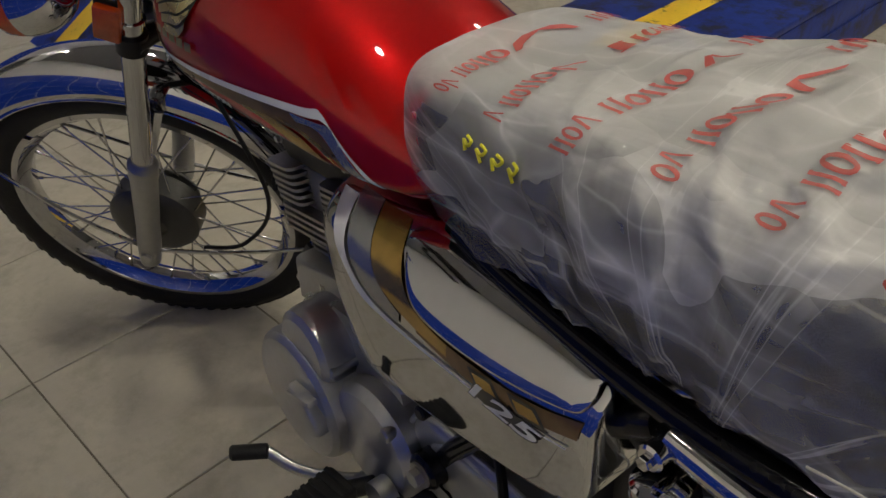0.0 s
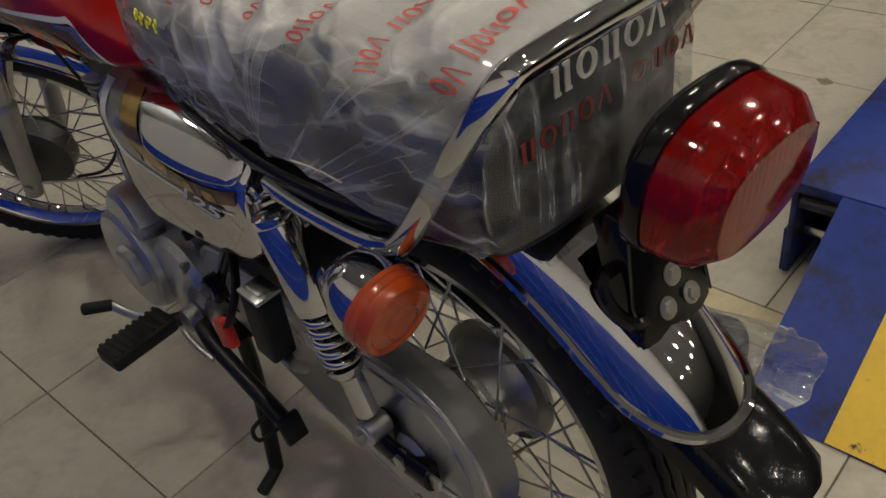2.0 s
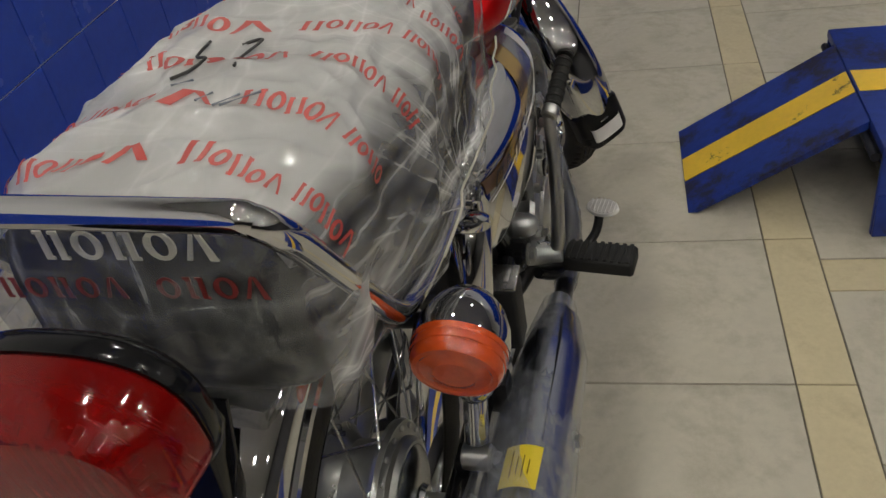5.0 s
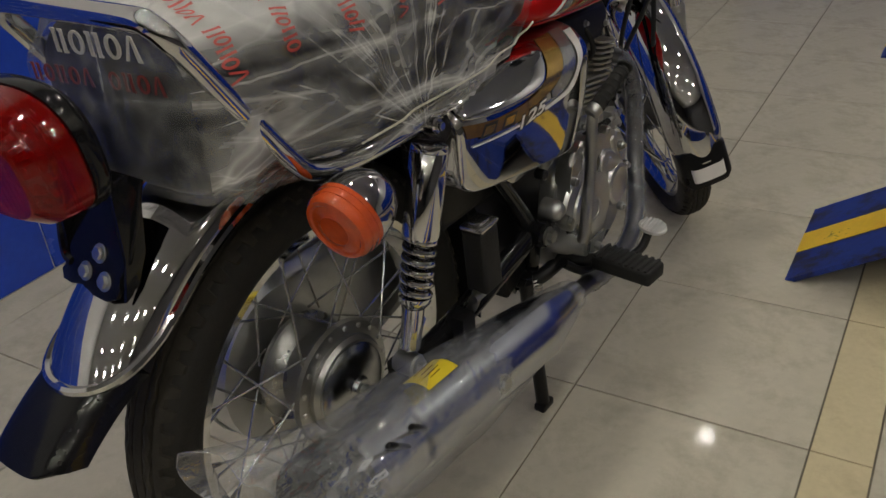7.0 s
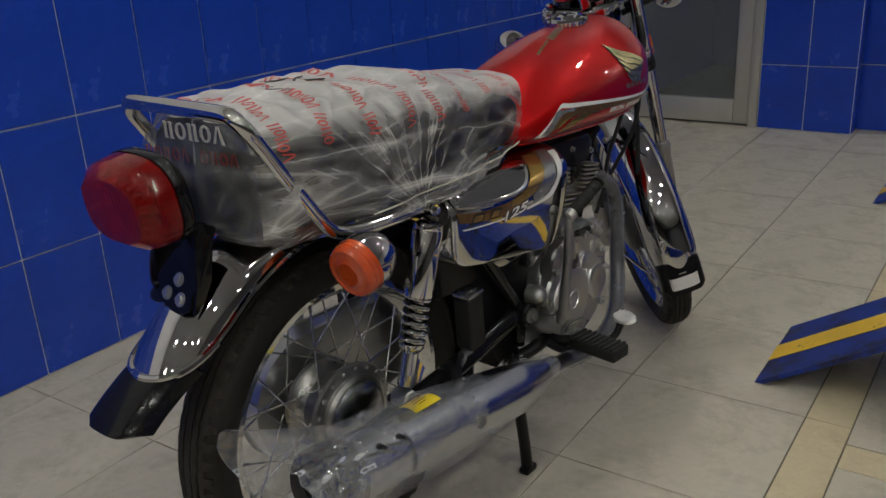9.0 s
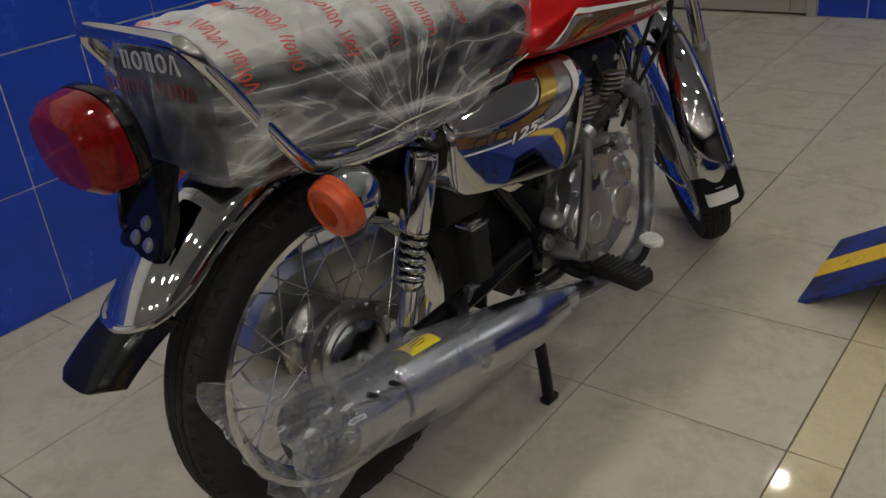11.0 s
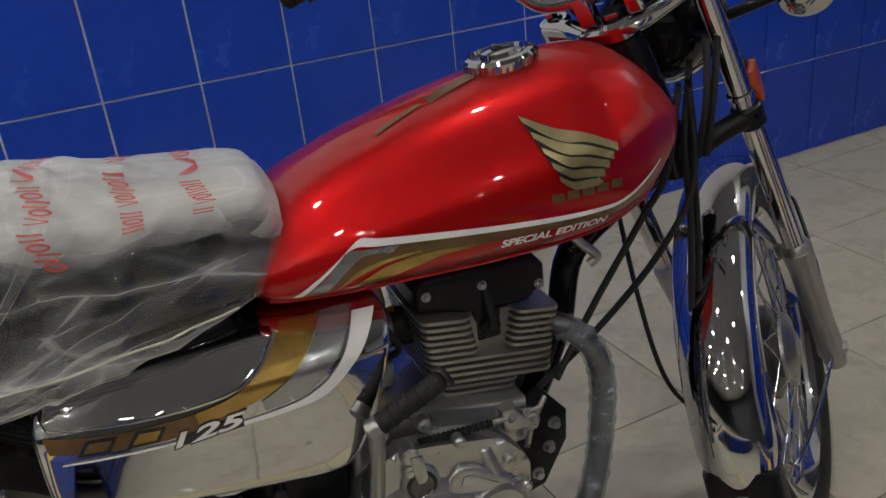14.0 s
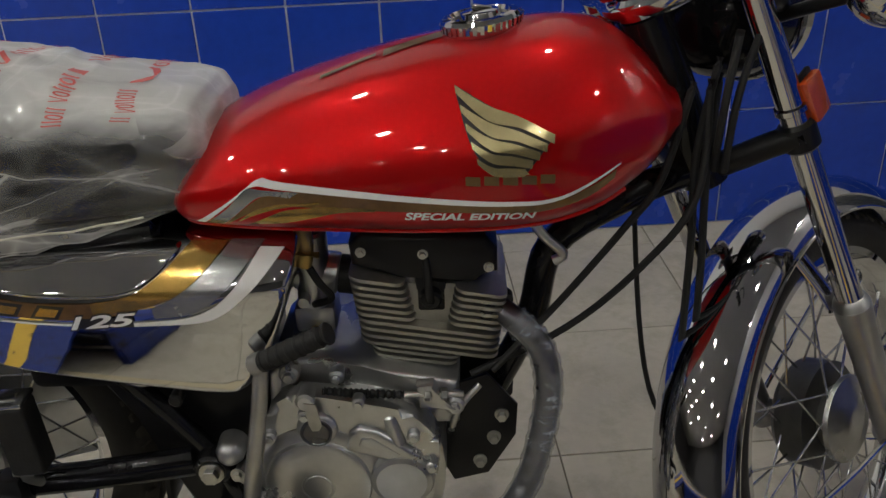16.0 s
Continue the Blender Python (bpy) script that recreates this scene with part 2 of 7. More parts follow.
    # Painted crease shine: straight lines crossing at several slants, each strong in own patches.
    if lines_on:
        for turn, size in ((0.55, 1.0), (-0.75, 1.25), (1.35, 0.9), (-0.15, 1.6)):
            lie = nt.nodes.new("ShaderNodeMapping")
            lie.inputs["Location"].default_value = (turn * 3.0, turn, size)
            lie.inputs["Rotation"].default_value = (0.25 * turn, turn, 0.2)
            lie.inputs["Scale"].default_value = (scale * 0.42 * size, scale * 1.1 * size, scale * 1.9 * size)
            nt.links.new(bent.outputs[0], lie.inputs["Vector"])
            edge = nt.nodes.new("ShaderNodeTexVoronoi")
            edge.feature = "DISTANCE_TO_EDGE"
            edge.inputs["Scale"].default_value = 1.0
            nt.links.new(lie.outputs[0], edge.inputs["Vector"])
            where = node(nt, "ShaderNodeTexNoise", Scale=1.1, Detail=2.0)
            nt.links.new(lie.outputs[0], where.inputs["Vector"])
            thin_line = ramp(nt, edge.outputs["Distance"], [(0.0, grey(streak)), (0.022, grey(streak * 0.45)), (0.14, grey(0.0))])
            crease_shine = math_node("ADD", crease_shine, math_node("MULTIPLY", math_node("MULTIPLY", thin_line, ramp(nt, where.outputs["Fac"], [(0.42, grey(0.05)), (0.62, grey(1.0))])), lines_on))
            wrinkle = math_node("MULTIPLY_ADD", math_node("MINIMUM", edge.outputs["Distance"], 0.35), 0.35, wrinkle)
    mist = ramp(nt, cloud.outputs["Fac"], [(0.38, grey(haze[0])), (0.68, grey(haze[1]))])
    # Facets between the folds, each with a haze of its own.
    stretched = nt.nodes.new("ShaderNodeMapping")
    stretched.inputs["Rotation"].default_value = (0.5, 0.7, 0.4)
    stretched.inputs["Scale"].default_value = (scale * 0.9, scale * 2.6, scale * 1.7)
    nt.links.new(v, stretched.inputs["Vector"])
    facet = nt.nodes.new("ShaderNodeTexVoronoi")
    facet.inputs["Scale"].default_value = 1.0
    nt.links.new(stretched.outputs[0], facet.inputs["Vector"])
    pick = nt.nodes.new("ShaderNodeSeparateXYZ")
    nt.links.new(facet.outputs["Color"], pick.inputs[0])
    patch = math_node("MULTIPLY", math_node("POWER", pick.outputs["X"], 2.5), 0.22 * cells)
    # Long straight glints, painted in white, that cross the gathered folds.
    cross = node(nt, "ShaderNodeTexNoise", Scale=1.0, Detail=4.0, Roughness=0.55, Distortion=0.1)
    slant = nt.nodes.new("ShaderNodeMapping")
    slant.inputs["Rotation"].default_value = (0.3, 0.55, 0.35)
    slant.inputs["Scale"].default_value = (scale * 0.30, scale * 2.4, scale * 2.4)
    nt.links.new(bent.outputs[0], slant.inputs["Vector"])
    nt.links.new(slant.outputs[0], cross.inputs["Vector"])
    painted_glint = ramp(nt, cross.outputs["Fac"], [(0.56, grey(0.0)), (0.62, grey(streak * 0.3)), (0.66, grey(streak * 0.9)), (0.70, grey(streak * 0.4))])
    crease_shine = math_node("ADD", crease_shine, math_node("MULTIPLY", painted_glint, glint_mask))
    hazed = math_node("ADD", mist, patch)
    # Haze scaled by side and rear to paint in how bright each part is.
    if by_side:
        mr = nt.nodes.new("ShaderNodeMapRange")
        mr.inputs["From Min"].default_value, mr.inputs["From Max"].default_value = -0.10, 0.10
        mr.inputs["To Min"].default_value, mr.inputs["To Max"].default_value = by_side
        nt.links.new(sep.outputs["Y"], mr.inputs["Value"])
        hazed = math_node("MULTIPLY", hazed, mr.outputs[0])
        rear_fade = nt.nodes.new("ShaderNodeMapRange")
        rear_fade.inputs["From Min"].default_value, rear_fade.inputs["From Max"].default_value = -0.15, 0.15
        rear_fade.inputs["To Min"].default_value, rear_fade.inputs["To Max"].default_value = 0.3, 1.0
        nt.links.new(sep.outputs["X"], rear_fade.inputs["Value"])
        hazed = math_node("MULTIPLY", hazed, rear_fade.outputs[0])
    fac = math_node("ADD", crease_shine, hazed, clamp=True)
    # Painted brightness: whiter over the lit top, with a jagged lower edge.
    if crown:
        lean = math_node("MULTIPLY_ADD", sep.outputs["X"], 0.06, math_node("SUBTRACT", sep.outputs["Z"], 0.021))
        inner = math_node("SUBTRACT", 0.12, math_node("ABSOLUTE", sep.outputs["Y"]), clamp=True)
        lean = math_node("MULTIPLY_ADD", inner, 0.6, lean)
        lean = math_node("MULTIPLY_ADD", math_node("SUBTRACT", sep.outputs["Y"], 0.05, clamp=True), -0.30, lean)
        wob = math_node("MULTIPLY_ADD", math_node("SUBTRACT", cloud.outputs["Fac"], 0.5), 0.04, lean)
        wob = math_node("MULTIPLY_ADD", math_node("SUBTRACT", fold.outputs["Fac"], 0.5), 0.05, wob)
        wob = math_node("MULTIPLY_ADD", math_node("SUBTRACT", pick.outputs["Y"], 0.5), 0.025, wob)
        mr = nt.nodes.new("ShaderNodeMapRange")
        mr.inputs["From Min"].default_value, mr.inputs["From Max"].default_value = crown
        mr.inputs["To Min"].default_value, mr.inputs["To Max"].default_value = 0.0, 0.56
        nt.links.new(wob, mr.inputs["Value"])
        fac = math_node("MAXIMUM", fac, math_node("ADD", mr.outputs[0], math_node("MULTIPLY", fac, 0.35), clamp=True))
    b.inputs["Base Color"].default_value = (*tint, 1)
    b.inputs["Roughness"].default_value = rough
    bp = node(nt, "ShaderNodeBump", Strength=relief, Distance=0.008)
    nt.links.new(math_node("ADD", math_node("MULTIPLY", math_node("ADD", cloud.outputs["Fac"], fold.outputs["Fac"]), 0.55), math_node("ADD", math_node("MULTIPLY", wrinkle, 1.6), math_node("MULTIPLY", cross.outputs["Fac"], 1.2))), bp.inputs["Height"])
    nt.links.new(bp.outputs["Normal"], b.inputs["Normal"])
    clear = nt.nodes.new("ShaderNodeBsdfTransparent")
    clear.inputs["Color"].default_value = (0.93, 0.93, 0.93, 1)
    gloss = nt.nodes.new("ShaderNodeBsdfGlossy")
    gloss.inputs["Roughness"].default_value = 0.07
    nt.links.new(bp.outputs["Normal"], gloss.inputs["Normal"])
    thin = nt.nodes.new("ShaderNodeMixShader")
    thin.inputs[0].default_value = gloss_share
    nt.links.new(clear.outputs[0], thin.inputs[1])
    nt.links.new(gloss.outputs[0], thin.inputs[2])
    mix = nt.nodes.new("ShaderNodeMixShader")
    nt.links.new(fac, mix.inputs[0])
    nt.links.new(thin.outputs[0], mix.inputs[1])
    nt.links.new(b.outputs[0], mix.inputs[2])
    nt.links.new(mix.outputs[0], nt.nodes["Material Output"].inputs["Surface"])
    return m


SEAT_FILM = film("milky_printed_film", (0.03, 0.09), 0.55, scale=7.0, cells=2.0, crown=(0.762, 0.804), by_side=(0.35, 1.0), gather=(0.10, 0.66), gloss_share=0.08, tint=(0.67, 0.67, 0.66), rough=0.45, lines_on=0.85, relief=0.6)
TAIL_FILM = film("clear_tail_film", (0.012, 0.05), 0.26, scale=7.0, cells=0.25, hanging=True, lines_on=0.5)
BAG_FILM = film("clear_bag_film", (0.13, 0.20), 0.22, scale=8.0, cells=0.0, streak_at=0.58, tint=(0.66, 0.68, 0.74), gloss_share=0.12)
MOUTH_FILM = film("crinkled_mouth_film", (0.05, 0.11), 0.40, scale=14.0, cells=0.0, streak_at=0.58, tint=(0.80, 0.82, 0.86), gloss_share=0.20, lines_on=0.22)
WRAP_FILM = film("wound_wrap_film", (0.02, 0.10), 0.34, scale=40.0, tint=(0.60, 0.64, 0.72), gloss_share=0.12)


def lamp_material():
    m, nt, b = material("ceiling_lamp_glow")
    e = nt.nodes.new("ShaderNodeEmission")
    e.inputs["Color"].default_value = (1.0, 0.965, 0.87, 1)
    e.inputs["Strength"].default_value = LAMP_STRENGTH
    nt.links.new(e.outputs[0], nt.nodes["Material Output"].inputs["Surface"])
    return m


LAMP_GLOW = lamp_material()


def glass_material():
    m, nt, b = material("door_glass")
    b.inputs["Base Color"].default_value = (0.75, 0.8, 0.8, 1)
    b.inputs["Roughness"].default_value = 0.03
    b.inputs["Transmission Weight"].default_value = 0.9
    return m


DOOR_GLASS = glass_material()

# ---- builders ----
WORLD_OF = {}


def thing(name, label, category, group="", kind="", place=(0, 0, 0), turn=0.0):
    ob = new(name)
    m = pose(*place, 0, 0, turn)
    ob.matrix_basis = m
    WORLD_OF[ob.name] = m
    return tagged(ob, label, category, group, kind)


def finish(bm, name, mat, sharp=38.0):
    bmesh.ops.recalc_face_normals(bm, faces=bm.faces)
    me = bpy.data.meshes.new(name)
    for f in bm.faces:
        f.smooth = True
    bm.to_mesh(me)
    bm.free()
    me.set_sharp_from_angle(angle=radians(sharp))
    me.materials.append(mat)
    return me


def part(name, bm, mat, parent=None, label="", sharp=38.0):
    """Links a bmesh, given in world metres, as one mesh object under a thing or part."""
    ob = new(name, finish(bm, name, mat, sharp))
    WORLD_OF[ob.name] = Matrix.Identity(4)
    if parent is not None:
        ob.parent = parent
        ob.matrix_parent_inverse = WORLD_OF[parent.name].inverted()
    if label:
        tagged(ob, label)
    return ob


def solo(name, bm, mat, label, category, group="", kind="", sharp=38.0):
    return tagged(part(name, bm, mat, None, "", sharp), label, category, group, kind)


def bmnew():
    return bmesh.new()


def frame_of(d):
    d = Vector(d).normalized()
    up = Vector((0, 0, 1)) if abs(d.z) < 0.92 else Vector((1, 0, 0))
    a = d.cross(up).normalized()
    return d, a, a.cross(d).normalized()


def bridge(bm, r0, r1):
    n = len(r0)
    for i in range(n):
        bm.faces.new((r0[i], r0[(i + 1) % n], r1[(i + 1) % n], r1[i]))


def cyl(bm, p0, p1, r0, r1=None, seg=18, bevel=0.0):
    """A capped rod between two points, its rims rounded by bevel."""
    r1 = r0 if r1 is None else r1
    p0, p1 = Vector(p0), Vector(p1)
    length = (p1 - p0).length
    d, a, b = frame_of(p1 - p0)
    bev = min(bevel, length * 0.45)
    prof = [(r0 - bev, 0), (r0, bev), (r1, length - bev), (r1 - bev, length)] if bev else [(r0, 0), (r1, length)]
    rings = []
    for r, h in prof:
        rings.append([bm.verts.new(p0 + d * h + (a * math.cos(t) + b * math.sin(t)) * r) for t in (2 * math.pi * i / seg for i in range(seg))])
    for x, y in zip(rings, rings[1:]):
        bridge(bm, x, y)
    bm.faces.new(rings[0][::-1])
    bm.faces.new(rings[-1])
    return bm


def lathe(bm, p0, d, prof, seg=32, closed=False):
    """Turns a profile of (radius, height) round the axis d through p0."""
    p0 = Vector(p0)
    d, a, b = frame_of(d)
    rings = []
    for r, h in prof:
        if r < 1e-5:
            rings.append([bm.verts.new(p0 + d * h)])
        else:
            rings.append([bm.verts.new(p0 + d * h + (a * math.cos(t) + b * math.sin(t)) * r) for t in (2 * math.pi * i / seg for i in range(seg))])
    pairs = list(zip(rings, rings[1:])) + ([(rings[-1], rings[0])] if closed else [])
    for x, y in pairs:
        if len(x) == 1 and len(y) == 1:
            continue
        if len(x) == 1:
            for i in range(seg):
                bm.faces.new((x[0], y[(i + 1) % seg], y[i]))
        elif len(y) == 1:
            for i in range(seg):
                bm.faces.new((y[0], x[i], x[(i + 1) % seg]))
        else:
            bridge(bm, x, y)
    if not closed:
        for ring in (rings[0], rings[-1]):
            if len(ring) > 2:
                bm.faces.new(ring)
    return bm


def spline(pts, n=6, closed=False):
    """A smooth line through the points, with n steps between neighbours."""
    pts = [Vector(p) for p in pts]
    if len(pts) < 3 or n < 2:
        return pts
    out = []
    k = len(pts)
    for i in range(k if closed else k - 1):
        p0, p1, p2, p3 = (pts[(i + j) % k] if closed else pts[min(max(i + j, 0), k - 1)] for j in (-1, 0, 1, 2))
        for s in range(n):
            t = s / n
            out.append(0.5 * ((2 * p1) + (p2 - p0) * t + (2 * p0 - 5 * p1 + 4 * p2 - p3) * t * t + (3 * p1 - p0 - 3 * p2 + p3) * t * t * t))
    if not closed:
        out.append(pts[-1])
    return out


def tube(bm, pts, r, seg=12, smooth=6, closed=False, flat=1.0):
    """A tube along a smooth line; r may be a number or a function of 0..1."""
    line = spline(pts, smooth, closed)
    k = len(line)
    rings = []
    prev = None
    for i, p in enumerate(line):
        if closed:
            d = line[(i + 1) % k] - line[i - 1]
        else:
            d = line[min(i + 1, k - 1)] - line[max(i - 1, 0)]
        d.normalize()
        if prev is None:
            _, a, b = frame_of(d)
        else:
            a = (prev - d * prev.dot(d)).normalized()
            b = d.cross(a)
        prev = a
        rr = r(i / (k - 1)) if callable(r) else r
        rings.append([bm.verts.new(p + (a * math.cos(t) + b * math.sin(t) * flat) * rr) for t in (2 * math.pi * j / seg for j in range(seg))])
    for x, y in zip(rings, rings[1:]):
        bridge(bm, x, y)
    if closed:
        bridge(bm, rings[-1], rings[0])
    else:
        bm.faces.new(rings[0][::-1])
        bm.faces.new(rings[-1])
    return bm


def box(bm, c, s, bevel=0.003, rot=(0, 0, 0), seg=2):
    """A box of full size s about c with rounded edges."""
    m = pose(*c, *rot) @ Matrix.Diagonal((*s, 1))
    made = bmesh.ops.create_cube(bm, size=1, matrix=m)
    if bevel:
        verts = set(made["verts"])
        edges = [e for e in bm.edges if e.verts[0] in verts and e.verts[1] in verts]
        bmesh.ops.bevel(bm, geom=edges, offset=min(bevel, min(s) * 0.45), segments=seg, affect="EDGES", profile=0.5)
    return bm


def plate(bm, outline, y0, y1, bevel=0.0025, smooth=0, seg=2):
    """A slab: an outline of (x, z) points between two values of y, with rounded rims."""
    if smooth:
        outline = [(p.x, p.y) for p in spline([(x, z, 0) for x, z in outline], smooth, True)]
    lo = [bm.verts.new((x, y0, z)) for x, z in outline]
    hi = [bm.verts.new((x, y1, z)) for x, z in outline]
    n = len(lo)
    caps = [bm.faces.new(lo), bm.faces.new(hi[::-1])]
    for i in range(n):
        bm.faces.new((lo[i], hi[i], hi[(i + 1) % n], lo[(i + 1) % n]))
    if bevel:
        edges = {e for f in caps for e in f.edges}
        bmesh.ops.bevel(bm, geom=list(edges), offset=bevel, segments=seg, affect="EDGES", profile=0.5)
    return bm


def loft(bm, rings, cap=True):
    rs = [[bm.verts.new(p) for p in ring] for ring in rings]
    for x, y in zip(rs, rs[1:]):
        bridge(bm, x, y)
    if cap:
        bm.faces.new(rs[0][::-1])
        bm.faces.new(rs[-1])
    return bm


def sheet(bm, grid):
    """An open sheet from rows of points."""
    vs = [[bm.verts.new(p) for p in row] for row in grid]
    for r0, r1 in zip(vs, vs[1:]):
        for i in range(len(r0) - 1):
            bm.faces.new((r0[i], r0[i + 1], r1[i + 1], r1[i]))
    return bm


def thick(bm, t):
    bmesh.ops.recalc_face_normals(bm, faces=bm.faces)
    bmesh.ops.solidify(bm, geom=list(bm.faces), thickness=t)
    return bm


def lerp_table(table, x):
    """Smoothly reads a table of rows (x, a, b, ...) at x."""
    if x <= table[0][0]:
        return table[0][1:]
    for i in range(len(table) - 1):
        a, b = table[i], table[i + 1]
        if x <= b[0]:
            p, q = table[max(i - 1, 0)], table[min(i + 2, len(table) - 1)]
            h = b[0] - a[0]
            t = (x - a[0]) / h
            out = []
            for k in range(1, len(a)):
                m0 = (b[k] - p[k]) / max(b[0] - p[0], 1e-6) * h
                m1 = (q[k] - a[k]) / max(q[0] - a[0], 1e-6) * h
                out.append((2 * t**3 - 3 * t * t + 1) * a[k] + (t**3 - 2 * t * t + t) * m0 + (3 * t * t - 2 * t**3) * b[k] + (t**3 - t * t) * m1)
            return tuple(out)
    return table[-1][1:]


def bolt(bm, p, d, r=0.006, h=0.005):
    """A hexagon head with a washer, standing on p along d."""
    p, d = Vector(p), Vector(d).normalized()
    cyl(bm, p, p + d * h * 0.3, r * 1.45, seg=14)
    cyl(bm, p + d * h * 0.3, p + d * (h * 1.3), r, seg=6, bevel=0.0006)
    return bm



# ---- the room ----
ROOM_TURN = 5.0
ROOM = pose(0, 0, 0, 0, 0, ROOM_TURN)
TILE_X, TILE_Y, STRIP = 0.401, 0.405, 0.095
X_EAST, X_WEST, Y_NORTH, Y_SOUTH = 3.66, -12.0, 1.16, -7.5


def room_box(bm, x0, x1, y0, y1, z0, z1, bevel=0.0):
    box(bm, ((x0 + x1) / 2, (y0 + y1) / 2, (z0 + z1) / 2), (x1 - x0, y1 - y0, z1 - z0), bevel)
    return bm


def turned(bm):
    bm.transform(ROOM)
    return bm


floor = solo("floor", turned(room_box(bmnew(), X_WEST - 0.2, X_EAST + 2.2, Y_SOUTH - 0.2, Y_NORTH + 0.2, -0.12, -0.0035)), GROUT,
             "glossy beige tiled showroom floor with dark joints and cream border strips", "floor", kind="structure")
solo("ceiling", turned(room_box(bmnew(), X_WEST - 0.2, X_EAST + 2.2, Y_SOUTH - 0.2, Y_NORTH + 0.2, CEILING, CEILING + 0.15)), WHITE_PAINT,
               "plain white painted ceiling with round lamps", "ceiling", kind="structure")
TILE_TOP = 1.312
wall_north = solo("wall_north", turned(room_box(bmnew(), X_WEST - 0.2, X_EAST + 2.2, Y_NORTH + 0.006, Y_NORTH + 0.2, -0.1, TILE_TOP)), WALL_GROUT,
                  "wall of blue glazed tiles with white grout lines", "wall", kind="structure")
solo("wall_north_upper", turned(room_box(bmnew(), X_WEST - 0.2, X_EAST + 2.2, Y_NORTH + 0.004, Y_NORTH + 0.2, TILE_TOP, CEILING)), UPPER_PAINT,
                   "white painted upper wall above the blue tiles", "wall", kind="structure")
solo("wall_south", turned(room_box(bmnew(), X_WEST - 0.2, X_EAST + 2.2, Y_SOUTH - 0.2, Y_SOUTH, -0.1, CEILING)), GREY_PAINT,
                  "plain grey painted wall", "wall", kind="structure")
solo("wall_west", turned(room_box(bmnew(), X_WEST - 0.2, X_WEST, Y_SOUTH, Y_NORTH, -0.1, CEILING)), GREY_PAINT,
                 "plain grey painted wall", "wall", kind="structure")

# The far wall has a glazed door; past a corner it steps back.
DOOR_Y0, DOOR_Y1, CORNER_Y = 0.36, 1.10, -0.14
bm = bmnew()
room_box(bm, X_EAST + 0.006, X_EAST + 0.2, CORNER_Y, DOOR_Y0 - 0.05, -0.1, CEILING)
room_box(bm, X_EAST + 0.006, X_EAST + 0.2, DOOR_Y0 - 0.05, Y_NORTH, 2.12, CEILING)
room_box(bm, X_EAST + 0.2, X_EAST + 0.4, CORNER_Y, CORNER_Y + 0.2, -0.1, CEILING)
room_box(bm, X_EAST + 0.13, X_EAST + 0.33, Y_SOUTH, CORNER_Y, -0.1, CEILING)
wall_east = solo("wall_east", turned(bm), WALL_GROUT, "far blue tiled wall with a corner and a glazed door", "wall", kind="structure")
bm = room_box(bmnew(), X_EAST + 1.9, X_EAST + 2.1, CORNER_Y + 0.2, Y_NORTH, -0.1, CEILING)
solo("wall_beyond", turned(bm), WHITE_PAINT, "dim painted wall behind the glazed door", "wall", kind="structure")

door = thing("door_1", "closed glazed door in a silver aluminium frame", "door", kind="structure")


def door_bar(name, y0, y1, z0, z1, x0=0.0, x1=0.05):
    part(name, turned(room_box(bmnew(), X_EAST + x0, X_EAST + x1, y0, y1, z0, z1, 0.003)), DOOR_ALU, door)


door_bar("door_frame", DOOR_Y0 - 0.05, DOOR_Y0 - 0.003, 0, 2.12, -0.012, 0.08)
door_bar("door_frame", DOOR_Y1 + 0.003, Y_NORTH - 0.002, 0, 2.12, -0.012, 0.08)
door_bar("door_frame", DOOR_Y0, DOOR_Y1, 2.07, 2.118, -0.012, 0.08)
door_bar("stile", DOOR_Y0, DOOR_Y0 + 0.075, 0.012, 2.065)
door_bar("stile", DOOR_Y1 - 0.075, DOOR_Y1, 0.012, 2.065)
door_bar("bottom_rail", DOOR_Y0 + 0.077, DOOR_Y1 - 0.077, 0.012, 0.135)
door_bar("top_rail", DOOR_Y0 + 0.077, DOOR_Y1 - 0.077, 1.97, 2.065)
part("pane", turned(room_box(bmnew(), X_EAST + 0.018, X_EAST + 0.026, DOOR_Y0 + 0.076, DOOR_Y1 - 0.076, 0.136, 1.969)), DOOR_GLASS, door)

# Round ceiling lamps.
first_lamp = None
for ix in range(8):
    for iy in range(7):
        if (ix + iy) % 2 and (ix < 3 or iy > 2) or iy > 2 and ix < 2:
            continue
        x, y = 3.50 - 1.26 * ix, 0.235 - 1.275 * iy
        if y < Y_SOUTH + 0.2:
            continue
        p = ROOM @ Vector((x, y, CEILING))
        if first_lamp is None:
            first_lamp = thing("ceiling_lamp", "round recessed ceiling lamp with a warm white diffuser", "ceiling lamp", "ceiling lamps", place=p)
            part("rim", lathe(bmnew(), p - Vector((0, 0, 0.012)), (0, 0, 1), [(LAMP_RADIUS, 0.0), (LAMP_RADIUS + 0.018, 0.002), (LAMP_RADIUS + 0.022, 0.012), (LAMP_RADIUS, 0.012)], closed=True), DOOR_ALU, first_lamp)
            part("diffuser", cyl(bmnew(), p - Vector((0, 0, 0.008)), p - Vector((0, 0, 0.001)), LAMP_RADIUS, seg=24), LAMP_GLOW, first_lamp)
        else:
            copy_thing(first_lamp, Matrix.Translation(p))

# ---- the car lifts ----


